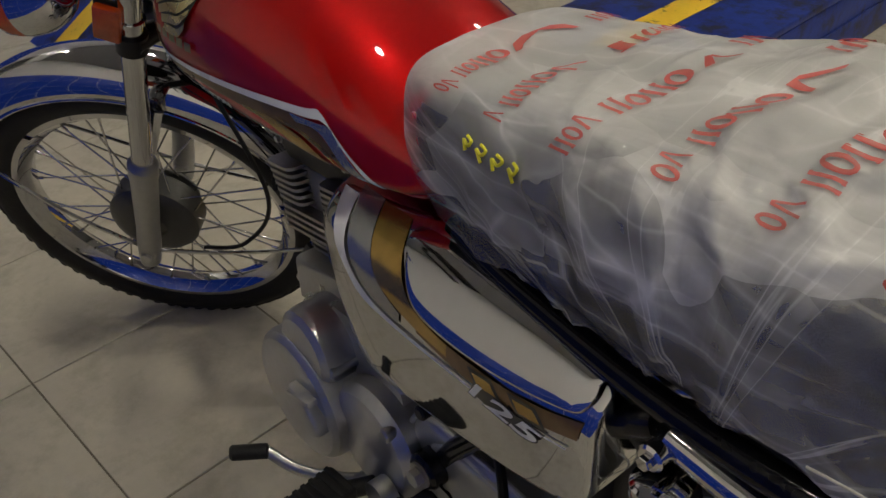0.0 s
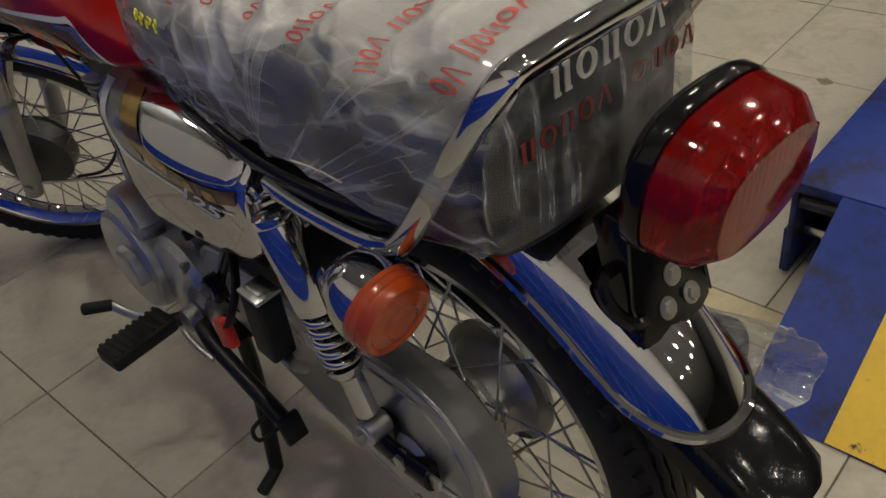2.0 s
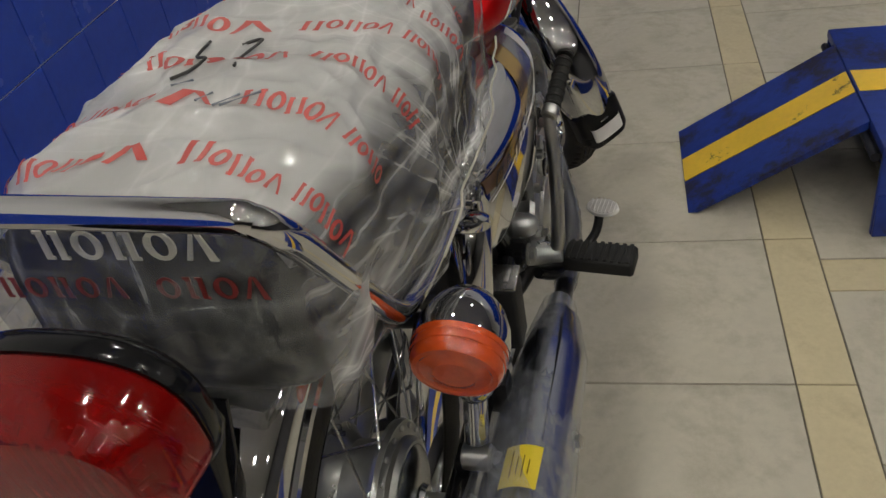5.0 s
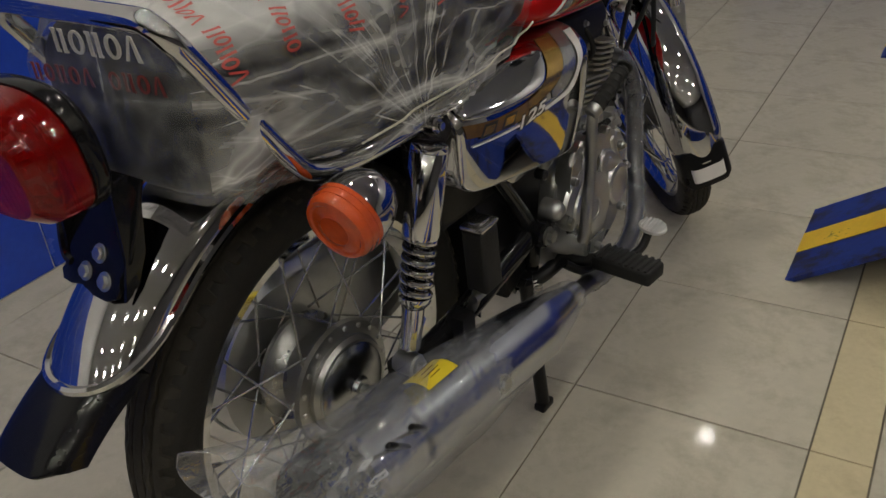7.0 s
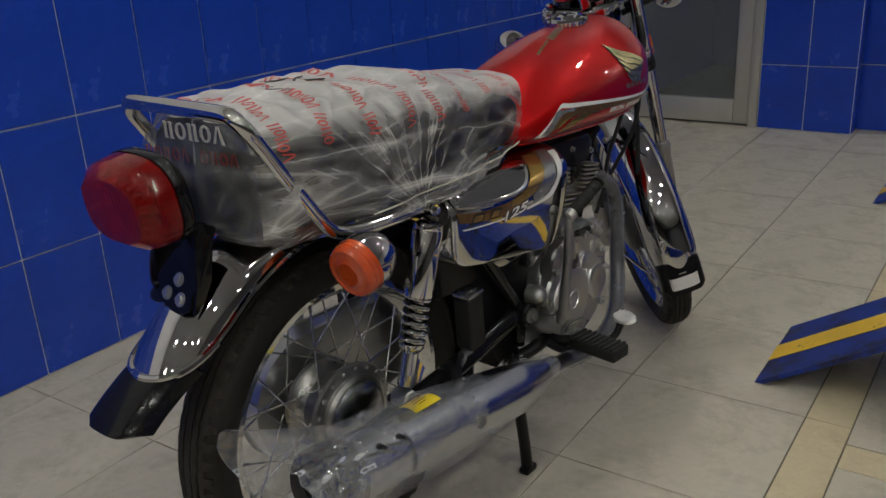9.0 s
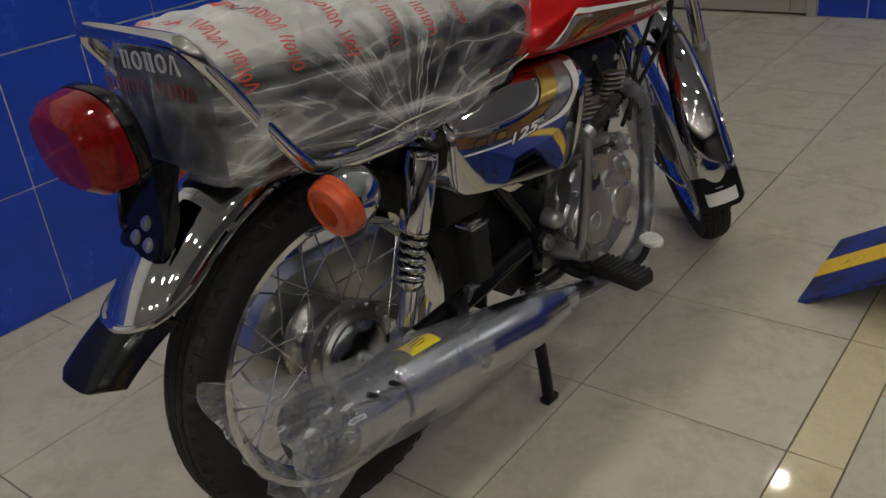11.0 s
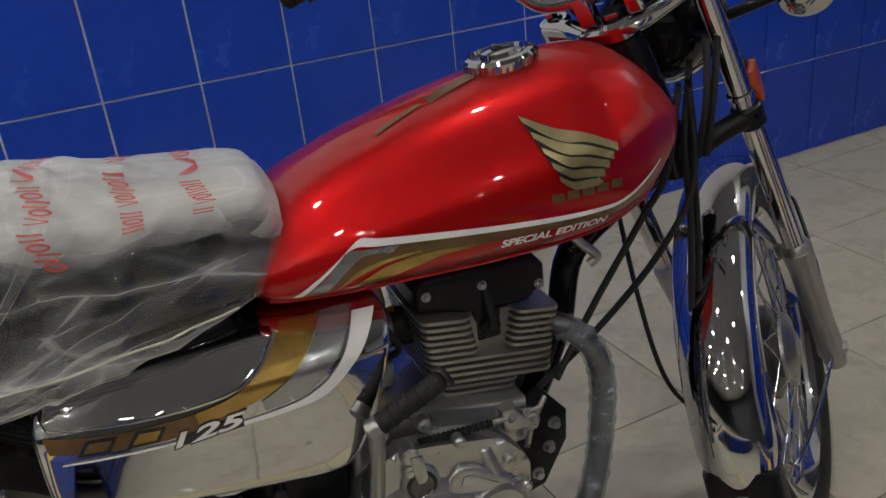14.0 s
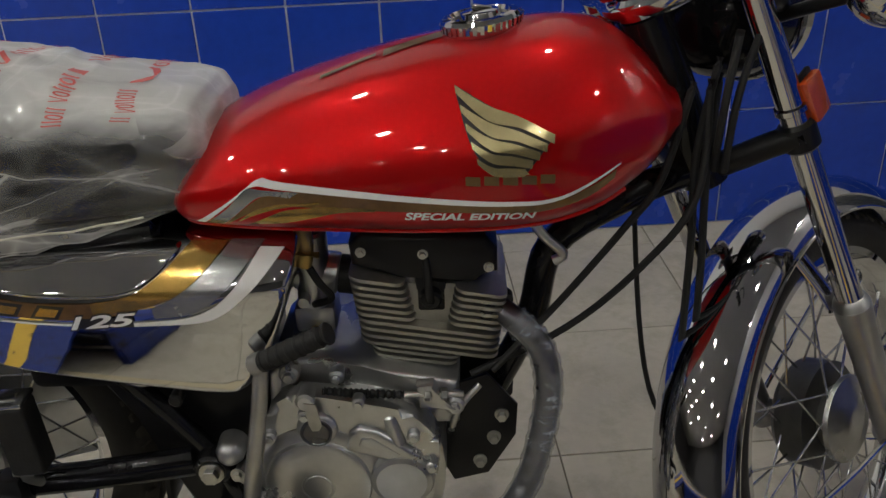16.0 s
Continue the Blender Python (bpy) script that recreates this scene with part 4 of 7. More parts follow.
# Mudguard stays: wire braces to the axle and a bracket between the legs.
for side in (1, -1):
    part("mudguard_stay", steered(tube(bmnew(), [fork_point(0.0, LEG_OUT, side * 0.098), FRONT + Vector((-0.12, side * 0.085, -0.03)), FRONT + Vector((-0.255, side * 0.062, -0.055)), FRONT + Vector((-0.27, side * 0.05, -0.05))], 0.0035, 8, 4)), CHROME, fg)
    part("mudguard_stay", steered(tube(bmnew(), [fork_point(0.0, LEG_OUT, side * 0.098), FRONT + Vector((0.10, side * 0.085, 0.09)), FRONT + Vector((0.20, side * 0.06, 0.185)), FRONT + Vector((0.21, side * 0.05, 0.20))], 0.0035, 8, 4)), CHROME, fg)
    part("mudguard_strap", steered(tube(bmnew(), [fork_point(0.205, LEG_OUT, side * 0.072), fork_point(0.24, LEG_OUT - 0.004, side * 0.066), fork_point(0.285, LEG_OUT - 0.008, side * 0.052)], 0.006, 10, 4, flat=1.8)), CHROME, fg)
# Speedometer and brake cables.
for k, pts in enumerate((
                         [fork_point(0.76, 0.02, 0.12), fork_point(0.62, 0.07, 0.06), fork_point(0.42, -0.03, 0.088), fork_point(0.2, -0.13, 0.092), fork_point(0.06, -0.10, 0.085), fork_point(0.0, -0.03, 0.07)],)):
    part("cable", steered(tube(bmnew(), pts, 0.0035, 8, 7)), RUBBER, bike, "black rubber control cable")

# Fuel tank: rows of (x, half width, top, bottom, height of the widest line).
TANK = [(0.404, 0.085, 0.722, 0.682, 0.702), (0.418, 0.106, 0.748, 0.673, 0.700), (0.45, 0.121, 0.776, 0.670, 0.702), (0.51, 0.133, 0.804, 0.665, 0.706), (0.58, 0.140, 0.827, 0.661, 0.710),
        (0.66, 0.146, 0.847, 0.657, 0.714), (0.74, 0.148, 0.860, 0.656, 0.719), (0.80, 0.144, 0.868, 0.660, 0.726), (0.85, 0.128, 0.864, 0.672, 0.736), (0.885, 0.106, 0.846, 0.690, 0.748), (0.915, 0.083, 0.818, 0.714, 0.760), (0.936, 0.056, 0.790, 0.744, 0.768)]


def cut_corners(pts, times=2):
    """Rounds a polyline's corners and keeps its ends."""
    for _ in range(times):
        out = [pts[0]]
        for (a, b), (c, d) in zip(pts, pts[1:]):
            out += [(a * 0.75 + c * 0.25, b * 0.75 + d * 0.25), (a * 0.25 + c * 0.75, b * 0.25 + d * 0.75)]
        pts = out + [pts[-1]]
    return pts


# The upper cross-section, as (share of half width, share of height): flank, sloping shoulder and deck.
TANK_SIDE = cut_corners([(1.0, 0.0), (0.985, 0.22), (0.935, 0.46), (0.56, 0.865), (0.24, 0.975), (0.0, 1.0)])


def side_at(f):
    """A point of the cross-section, f from the widest line (0) to the crown (1)."""
    steps = [0.0]
    for (a, b), (c, d) in zip(TANK_SIDE, TANK_SIDE[1:]):
        steps.append(steps[-1] + math.hypot(c - a, d - b))
    f *= steps[-1]
    for k in range(len(steps) - 1):
        if f <= steps[k + 1] + 1e-9:
            q = (f - steps[k]) / (steps[k + 1] - steps[k])
            (a, b), (c, d) = TANK_SIDE[k], TANK_SIDE[k + 1]
            return a + (c - a) * q, b + (d - b) * q
    return TANK_SIDE[-1]


def share_at(h):
    """The share of the half width at a share h of the height."""
    for (a, b), (c, d) in zip(TANK_SIDE, TANK_SIDE[1:]):
        if h <= d:
            return a + (c - a) * (h - b) / max(d - b, 1e-9)
    return 0.0


def tank_point(x, t):
    """A point of the tank's skin: t runs round from the lower centre over the left side."""
    hw, top, bot, mid = lerp_table(TANK, x)
    c, s = math.cos(t), math.sin(t)
    if s >= 0:
        f = t % (2 * math.pi) / (math.pi / 2)
        y, h = side_at(f if f <= 1 else 2 - f)
        return Vector((x, hw * (y if f <= 1 else -y), mid + (top - mid) * h))
    n = 2.1
    return Vector((x, hw * math.copysign(abs(c) ** (2 / n), c), mid - (mid - bot) * abs(s) ** (2 / n)))


def tank_y(x, z):
    """The tank's half width at a height."""
    hw, top, bot, mid = lerp_table(TANK, x)
    if z >= mid:
        return hw * share_at((z - mid) / (top - mid))
    return hw * max(0.0, 1 - ((mid - z) / (mid - bot)) ** 2.1) ** (1 / 2.1)


rings = []
for k in range(61):
    x = 0.404 + (0.936 - 0.404) * k / 60
    rings.append([tank_point(x, 2 * math.pi * i / 96) for i in range(96)])
for sgn in (-1, 1):
    base = rings[0] if sgn < 0 else rings[-1]
    c = sum(base, Vector()) / len(base)
    extra = [[c + (p - c) * math.sqrt(1 - q * q) + Vector((sgn * 0.011 * q, 0, 0)) for p in base] for q in (0.4, 0.7, 0.9, 0.98)]
    rings = (extra[::-1] + rings) if sgn < 0 else (rings + extra)
tank = part("fuel_tank", loft(bmnew(), rings), RED, bike, "glossy metallic red fuel tank", 60)
# Seam flange round the lower rim.
rim = [tank_point(0.408 + 0.47 * k / 40, -radians(38)) for k in range(41)]
part("seam", tube(tube(bmnew(), rim, 0.0035, 8, 1), [Vector((p.x, -p.y, p.z)) for p in rim], 0.0035, 8, 1), RED, tank)


def on_tank(x, z, side, lift=0.0012):
    return Vector((x, side * (tank_y(x, z) + lift), z))


def ribbon(name, lower, upper, side, mat, parent, place, lift, steps=48, label=""):
    """A decal between two smooth lines of (x, z) points, laid on a skin."""
    lo = spline([(a, b, 0) for a, b in lower], 10)
    hi = spline([(a, b, 0) for a, b in upper], 10)

    def at(line, t):
        f = t * (len(line) - 1)
        i = min(int(f), len(line) - 2)
        return line[i].lerp(line[i + 1], f - i)

    rows = []
    for k in range(steps + 1):
        a, b = at(lo, k / steps), at(hi, k / steps)
        rows.append([place(*(a.lerp(b, j / 4)).to_2d(), side, lift) for j in range(5)])
    return part(name, sheet(bmnew(), rows), mat, parent, label)


for side in (-1, 1):
    ribbon("white_stripe", [(0.436, 0.693), (0.468, 0.7135), (0.502, 0.7350), (0.535, 0.7330), (0.67, 0.7215), (0.76, 0.7165), (0.81, 0.7205), (0.868, 0.746)],
           [(0.446, 0.693), (0.480, 0.719), (0.509, 0.7430), (0.538, 0.7405), (0.67, 0.7275), (0.76, 0.7215), (0.81, 0.7245), (0.868, 0.748)], side, WHITE_DECAL, tank, on_tank, 0.0016, label="white painted stripe")
    ribbon("silver_stripe", [(0.448, 0.693), (0.466, 0.693), (0.482, 0.705), (0.510, 0.7255), (0.54, 0.7250)], [(0.449, 0.694), (0.474, 0.712), (0.494, 0.732), (0.513, 0.7325), (0.55, 0.7310)], side, SILVER_DECAL, tank, on_tank, 0.0013)
    ribbon("bronze_stripe", [(0.470, 0.693), (0.50, 0.709), (0.53, 0.7165), (0.60, 0.7135), (0.70, 0.7110), (0.78, 0.7070), (0.83, 0.7155), (0.862, 0.733)],
           [(0.472, 0.696), (0.505, 0.722), (0.535, 0.7315), (0.60, 0.7270), (0.70, 0.7190), (0.78, 0.7170), (0.83, 0.7265), (0.864, 0.742)], side, BROWN_DECAL, tank, on_tank, 0.0010)
    ribbon("gold_stripe", [(0.494, 0.694), (0.53, 0.697), (0.56, 0.704), (0.59, 0.7105), (0.625, 0.7125)], [(0.496, 0.695), (0.53, 0.711), (0.56, 0.7155), (0.59, 0.7165), (0.626, 0.7145)], side, GOLD_DECAL, tank, on_tank, 0.0014)
    ribbon("gold_stripe", [(0.478, 0.694), (0.50, 0.705), (0.53, 0.7145), (0.57, 0.7195)], [(0.480, 0.695), (0.502, 0.711), (0.53, 0.7185), (0.57, 0.7210)], side, GOLD_DECAL, tank, on_tank, 0.0014)
    ribbon("emblem_backing", [(0.708, 0.815), (0.722, 0.775), (0.742, 0.752), (0.775, 0.751)], [(0.706, 0.824), (0.745, 0.806), (0.775, 0.794), (0.801, 0.784)], side, BLACK_DECAL, tank, on_tank, 0.0022, 24)
    # The winged emblem: five curved feathers in pale gold over dark gaps.
    for k in range(5):
        f = k / 4
        x0, z0 = 0.706 + 0.020 * f, 0.824 - 0.058 * f
        x1, z1 = 0.800 - 0.028 * f, 0.782 - 0.030 * f
        mid_z = (z0 + z1) / 2 - 0.006
        lo = [(x0 + 0.001, z0 - 0.006), ((x0 * 2 + x1) / 3, mid_z + 0.004 * (1 - f) - 0.004), ((x0 + 2 * x1) / 3, mid_z - 0.006), (x1, z1 - 0.005)]
        hi = [(x0, z0), ((x0 * 2 + x1) / 3, mid_z + 0.008 * (1 - f) + 0.004), ((x0 + 2 * x1) / 3, mid_z + 0.003), (x1 + 0.001, z1 + 0.003)]
        ribbon("emblem_feather", lo, hi, side, GOLD_METAL, tank, on_tank, 0.0035, 16, "pale gold wing-shaped emblem")
    ribbon("emblem_foot", [(0.742, 0.748), (0.760, 0.748), (0.777, 0.749)], [(0.748, 0.755), (0.764, 0.754), (0.772, 0.754)], side, GOLD_METAL, tank, on_tank, 0.0035, 10)
    for k in range(5):
        x = 0.7150 + 0.0180 * k
        ribbon("emblem_bar", [(x, 0.7395), (x + 0.0142, 0.7385)], [(x, 0.7485), (x + 0.0142, 0.7475)], side, BROWN_DECAL, tank, on_tank, 0.003, 4)


def lettering(text, height, place, parent, mat, width=None, shear=0.0, name="lettering", bold=0.018):
    """Raised flat letters; place maps (along, up) in metres to a point of a skin."""
    cu = bpy.data.curves.new(name, "FONT")
    cu.body = text
    cu.size = 1.0
    cu.shear = shear
    cu.offset = bold
    tmp = bpy.data.objects.new(name, cu)
    me = bpy.data.meshes.new_from_object(tmp)
    bpy.data.objects.remove(tmp)
    bpy.data.curves.remove(cu)
    xs = [v.co.x for v in me.vertices]
    ys = [v.co.y for v in me.vertices]
    sy = height / (max(ys) - min(ys))
    sx = width / (max(xs) - min(xs)) if width else sy
    x0, y0 = min(xs), min(ys)
    for v in me.vertices:
        v.co = place((v.co.x - x0) * sx, (v.co.y - y0) * sy)
    me.materials.append(mat)
    ob = new(name, me)
    WORLD_OF[ob.name] = Matrix.Identity(4)
    ob.parent = parent
    ob.matrix_parent_inverse = WORLD_OF[parent.name].inverted()
    return ob


lettering("SPECIAL EDITION", 0.0090, lambda u, v: on_tank(0.654 + u, 0.7030 - u * 0.030 + v, -1, 0.0018), tank, WHITE_DECAL, 0.130, 0.25, "special_edition_lettering", 0.03)
lettering("SPECIAL EDITION", 0.0090, lambda u, v: on_tank(0.785 - u, 0.6940 + u * 0.035 + v, 1, 0.0018), tank, WHITE_DECAL, 0.133, 0.25, "special_edition_lettering", 0.03)
# Filler cap with its raised centre.
CAP = Vector((0.735, 0, 0.855))
cap_axis = Vector((-0.13, 0, 1))
cap = part("filler_cap", lathe(bmnew(), CAP, cap_axis, [(0.040, -0.004), (0.042, 0.004), (0.043, 0.012), (0.040, 0.016), (0.034, 0.017), (0.032, 0.0125), (0.022, 0.0125), (0.020, 0.019), (0.012, 0.021), (0.0, 0.021)], 40), CHROME, tank, "chrome filler cap")
part("lock_tab", box(bmnew(), CAP + Vector((0, 0, 0.022)), (0.022, 0.009, 0.006), 0.002, (0, 7, 0)), CHROME, cap)
bm = bmnew()
for k in range(36):
    a = 2 * math.pi * k / 36
    box(bm, CAP + Vector((0.0425 * math.cos(a), 0.0425 * math.sin(a), 0.008 - 0.13 * 0.0425 * math.cos(a) * -1)), (0.003, 0.004, 0.009), 0, (0, 7, math.degrees(a)))
part("knurling", bm, CHROME, cap)
# Caution labels: pale bars on the tank's crown.
for y, start, wdt, half in ((-0.040, 0.566, 0.058, 0.0035), (-0.026, 0.632, 0.062, 0.0085)):
    rows = []
    for k in range(5):
        x = start + wdt * k / 4
        rows.append([Vector((x, y + half * (j / 1.5 - 1) + (x - start) * 0.25, 0)) for j in range(4)])
    for row in rows:
        for p in row:
            hw, top, bot, mid = lerp_table(TANK, p.x)
            p.z = mid + (top - mid) * next(b + (d - b) * (abs(p.y) / hw - a) / (c - a) for (a, b), (c, d) in zip(TANK_SIDE[::-1], TANK_SIDE[::-1][1:]) if abs(p.y) / hw <= c) + 0.0015
    part("caution_label", sheet(bmnew(), rows), BROWN_DECAL, tank)

# Side covers: bulging chrome boxes under the seat.
COVER = [(0.176, 0.640), (0.183, 0.660), (0.20, 0.668), (0.30, 0.669), (0.42, 0.669), (0.50, 0.666), (0.526, 0.661), (0.531, 0.642), (0.515, 0.585), (0.490, 0.53), (0.468, 0.500), (0.445, 0.493), (0.38, 0.502), (0.30, 0.516), (0.215, 0.531), (0.186, 0.540), (0.175, 0.558), (0.174, 0.60)]


def cover_y(x, z):
    """How far a side cover stands out: bowed, with a step along the upper panel."""
    u = (x - 0.35) / 0.18
    v = (z - 0.58) / 0.095
    return 0.131 + 0.011 * (1 - min(1, abs(u) ** 3.4)) + 0.006 * (1 - min(1, v * v)) - 0.010 * max(0, u - 0.55) - 22.0 * max(0.0, z - 0.619) ** 2


def on_cover(x, z, side, lift=0.0014):
    return Vector((x, side * (cover_y(x, z) + lift), z))


for side in (1, -1):
    ring = [(p.x, p.y) for p in spline([(a, b, 0) for a, b in COVER], 5, True)]
    cx, cz = 0.345, 0.578
    rings = [[(x, side * 0.045, z) for x, z in ring]]
    for s, d in ((1.0, 0.014), (1.0, 0.006), (0.992, 0.002), (0.975, 0.0003), (0.94, 0.0), (0.8, 0.0), (0.6, 0.0), (0.35, 0.0), (0.1, 0.0)):
        rings.append([(cx + (x - cx) * s, side * (cover_y(cx + (x - cx) * s, cz + (z - cz) * s) - d), cz + (z - cz) * s) for x, z in ring])
    cover = part("side_cover", loft(bmnew(), rings), CHROME, bike, "mirror-bright chrome side cover with gold graphics", 50)
    # Raised upper panel.
    pan = [(0.186, 0.650), (0.196, 0.662), (0.29, 0.664), (0.400, 0.663), (0.405, 0.656), (0.384, 0.637), (0.352, 0.624), (0.28, 0.623), (0.20, 0.632), (0.186, 0.639)]
    rg = [(p.x, p.y) for p in spline([(a, b, 0) for a, b in pan], 4, True)]
    px, pz = 0.290, 0.643
    rings = []
    for wide, s, q in ((1.01, 1.06, 0.0), (1.0, 1.0, 0.40), (0.985, 0.91, 0.62), (0.96, 0.78, 0.79), (0.92, 0.62, 0.90), (0.85, 0.45, 0.965), (0.70, 0.28, 1.0), (0.45, 0.14, 1.02), (0.1, 0.03, 1.03)):
        ring = []
        for x, z in rg:
            x1, z1 = px + (x - px) * wide, pz + (z - pz) * s
            base = cover_y(x1, z1) - 0.001
            ring.append(Vector((x1, side * (base + q * (0.1575 - 1.05 * (z1 - 0.622) - base)), z1)))
        rings.append(ring)
    part("raised_panel", loft(bmnew(), rings), CHROME, cover, "", 50)
    ribbon("white_stripe", [(0.194, 0.5975), (0.30, 0.5895), (0.40, 0.5885), (0.448, 0.5945), (0.485, 0.620), (0.521, 0.6555)], [(0.194, 0.5995), (0.30, 0.5925), (0.40, 0.5945), (0.440, 0.6035), (0.468, 0.624), (0.496, 0.6575)], side, WHITE_DECAL, cover, on_cover, 0.0017)
    ribbon("silver_stripe", [(0.385, 0.5965), (0.43, 0.6025), (0.463, 0.6265), (0.499, 0.6620)], [(0.383, 0.6085), (0.402, 0.6165), (0.430, 0.6340), (0.465, 0.6635)], side, SILVER_DECAL, cover, on_cover, 0.0013)
    ribbon("gold_stripe", [(0.32, 0.603), (0.36, 0.6065), (0.395, 0.6150), (0.428, 0.6335), (0.463, 0.6635)], [(0.32, 0.616), (0.345, 0.6195), (0.368, 0.6265), (0.393, 0.6410), (0.422, 0.6640)], side, GOLD_DECAL, cover, on_cover, 0.0015)
    ribbon("bronze_stripe", [(0.186, 0.612), (0.24, 0.601), (0.30, 0.5965), (0.36, 0.603)], [(0.184, 0.629), (0.24, 0.619), (0.30, 0.6155), (0.36, 0.6175)], side, BROWN_DECAL, cover, on_cover, 0.0012)
    ends = (0.300, 0.362) if side < 0 else (0.226, 0.288)
    ribbon("number_outline", [(ends[0], 0.5865), (ends[1], 0.5875)], [(ends[0], 0.5985), (ends[1], 0.5995)], side, BLACK_DECAL, cover, on_cover, 0.0019, 8)
    # Two angular marks stand in for the model letters.
    for x in (0.208, 0.252):
        q = x if side < 0 else 0.505 - x - 0.042
        ribbon("model_mark", [(q, 0.604 - (q - 0.2) * 0.08), (q + 0.030, 0.602 - (q - 0.2) * 0.08)], [(q + 0.012, 0.620 - (q - 0.2) * 0.08), (q + 0.040, 0.617 - (q - 0.2) * 0.08)], side, BLACK_DECAL, cover, on_cover, 0.0019, 4)
        ribbon("model_mark", [(q + 0.006, 0.607 - (q - 0.2) * 0.08), (q + 0.0275, 0.605 - (q - 0.2) * 0.08)], [(q + 0.014, 0.6165 - (q - 0.2) * 0.08), (q + 0.034, 0.6142 - (q - 0.2) * 0.08)], side, GOLD_DECAL, cover, on_cover, 0.0023, 4)
    if side < 0:
        for word, at, wide in (("1", 0.0, 0.015), ("25", 0.0155, 0.057)):
            lettering(word, 0.0155, lambda u, v: on_cover(0.294 + at + u, 0.5855 + (at + u) * 0.06 + v, -1, 0.0026), cover, WHITE_DECAL, wide, 0.3, "model_number", 0.03)
            lettering(word, 0.0190, lambda u, v: on_cover(0.2922 + at + u, 0.5838 + (at + u) * 0.06 + v, -1, 0.0021), cover, BLACK_DECAL, wide + 0.0036, 0.3, "number_outline", 0.06)
    else:
        for word, at, wide in (("1", 0.0, 0.016), ("25", 0.0165, 0.062)):
            lettering(word, 0.0165, lambda u, v: on_cover(0.292 - at - u, 0.5865 - (at + u) * 0.06 + v, 1, 0.0026), cover, WHITE_DECAL, wide, 0.3, "model_number", 0.03)
            lettering(word, 0.0200, lambda u, v: on_cover(0.2938 - at - u, 0.5848 - (at + u) * 0.06 + v, 1, 0.0021), cover, BLACK_DECAL, wide + 0.0036, 0.3, "number_outline", 0.06)
    bm = plate(bmnew(), [(0.275, 0.524), (0.322, 0.488), (0.336, 0.485), (0.45, 0.494), (0.45, 0.506), (0.36, 0.515)], side * 0.112, side * 0.116, 0.001)
    part("lower_flange", bm, CHROME, cover)
    bm = cyl(bmnew(), (0.382, side * 0.12, 0.480), (0.382, side * 0.138, 0.480), 0.008, seg=18, bevel=0.002)
    part("cover_screw", bm, BLACK_SATIN, cover)

# Seat: rows of (x, half width, top, bottom).
SEAT = [(-0.172, 0.106, 0.830, 0.684), (-0.162, 0.116, 0.838, 0.674), (-0.11, 0.124, 0.843, 0.670), (0.0, 0.130, 0.846, 0.668), (0.12, 0.129, 0.844, 0.668), (0.19, 0.124, 0.835, 0.669), (0.27, 0.113, 0.819, 0.674), (0.34, 0.105, 0.802, 0.679), (0.40, 0.095, 0.786, 0.684), (0.434, 0.083, 0.772, 0.692), (0.447, 0.066, 0.755, 0.706)]


def seat_point(x, t, grow=0.0, square=3.0):
    hw, top, bot = lerp_table(SEAT, x)
    mid = bot + (top - bot) * 0.55
    c, s = math.cos(t), math.sin(t)
    n = square if s >= 0 else 4.0
    return Vector((x, (hw + grow) * math.copysign(abs(c) ** (2 / n), c), mid + ((top - mid) if s >= 0 else (mid - bot)) * math.copysign(abs(s) ** (2 / n), s) + grow * s))


rings = []
for k in range(51):
    x = -0.172 + 0.619 * k / 50
    rings.append([seat_point(x, 2 * math.pi * i / 48) for i in range(48)])
for sgn in (-1, 1):
    base = rings[0] if sgn < 0 else rings[-1]
    c = sum(base, Vector()) / len(base)
    extra = [[c + (p - c) * math.sqrt(1 - q * q) + Vector((sgn * 0.008 * q, 0, 0)) for p in base] for q in (0.5, 0.8, 0.97)]
    rings = (extra[::-1] + rings) if sgn < 0 else (rings + extra)
seat = part("seat", loft(bmnew(), rings), SEAT_VINYL, bike, "black vinyl dual seat under plastic film", 50)
# Cream word on the seat's tail, drawn as plain bars, rings and a wedge.


def flat_mark(bm, y, z, w, h, shape, x, thin=0.0012):
    """A plain flat shape on the tail about (y, z), facing back."""
    def slab(pts):
        lo = [bm.verts.new((x, y - a * w / 2, z + b * h / 2)) for a, b in pts]
        hi = [bm.verts.new((x - thin, y - a * w / 2, z + b * h / 2)) for a, b in pts]
        n = len(pts)
        bm.faces.new(lo)
        bm.faces.new(hi[::-1])
        for i in range(n):
            bm.faces.new((lo[i], hi[i], hi[(i + 1) % n], lo[(i + 1) % n]))

    if shape in (0, 2):
        for a in (-0.72, 0.26):
            slab([(a, -1), (a + 0.42, -1), (a + 0.42, 1), (a, 1)])
            slab([(a - 0.16, 0.80), (a - 0.01, 0.80), (a - 0.01, 1), (a - 0.16, 1)])
            slab([(a + 0.43, -1), (a + 0.58, -1), (a + 0.58, -0.80), (a + 0.43, -0.80)])
    elif shape in (1, 3):
        for i in range(20):
            t0, t1 = 2 * math.pi * i / 20, 2 * math.pi * (i + 1) / 20
            slab([(math.cos(t0) * 0.95, math.sin(t0)), (math.cos(t1) * 0.95, math.sin(t1)), (math.cos(t1) * 0.50, math.sin(t1) * 0.76), (math.cos(t0) * 0.50, math.sin(t0) * 0.76)])
    else:
        slab([(-0.95, -1), (-0.60, -1), (-0.02, 1), (-0.22, 1)])
        slab([(0.45, -1), (0.95, -1), (0.26, 1), (0.0, 1)])
    return bm


for k in range(5):
    y = 0.046 - 0.0268 * k
    part("tail_mark", flat_mark(bmnew(), y, 0.8205 + 0.0008 * k, 0.0235, 0.0225, k, -0.1838), CREAM_PRINT, seat)

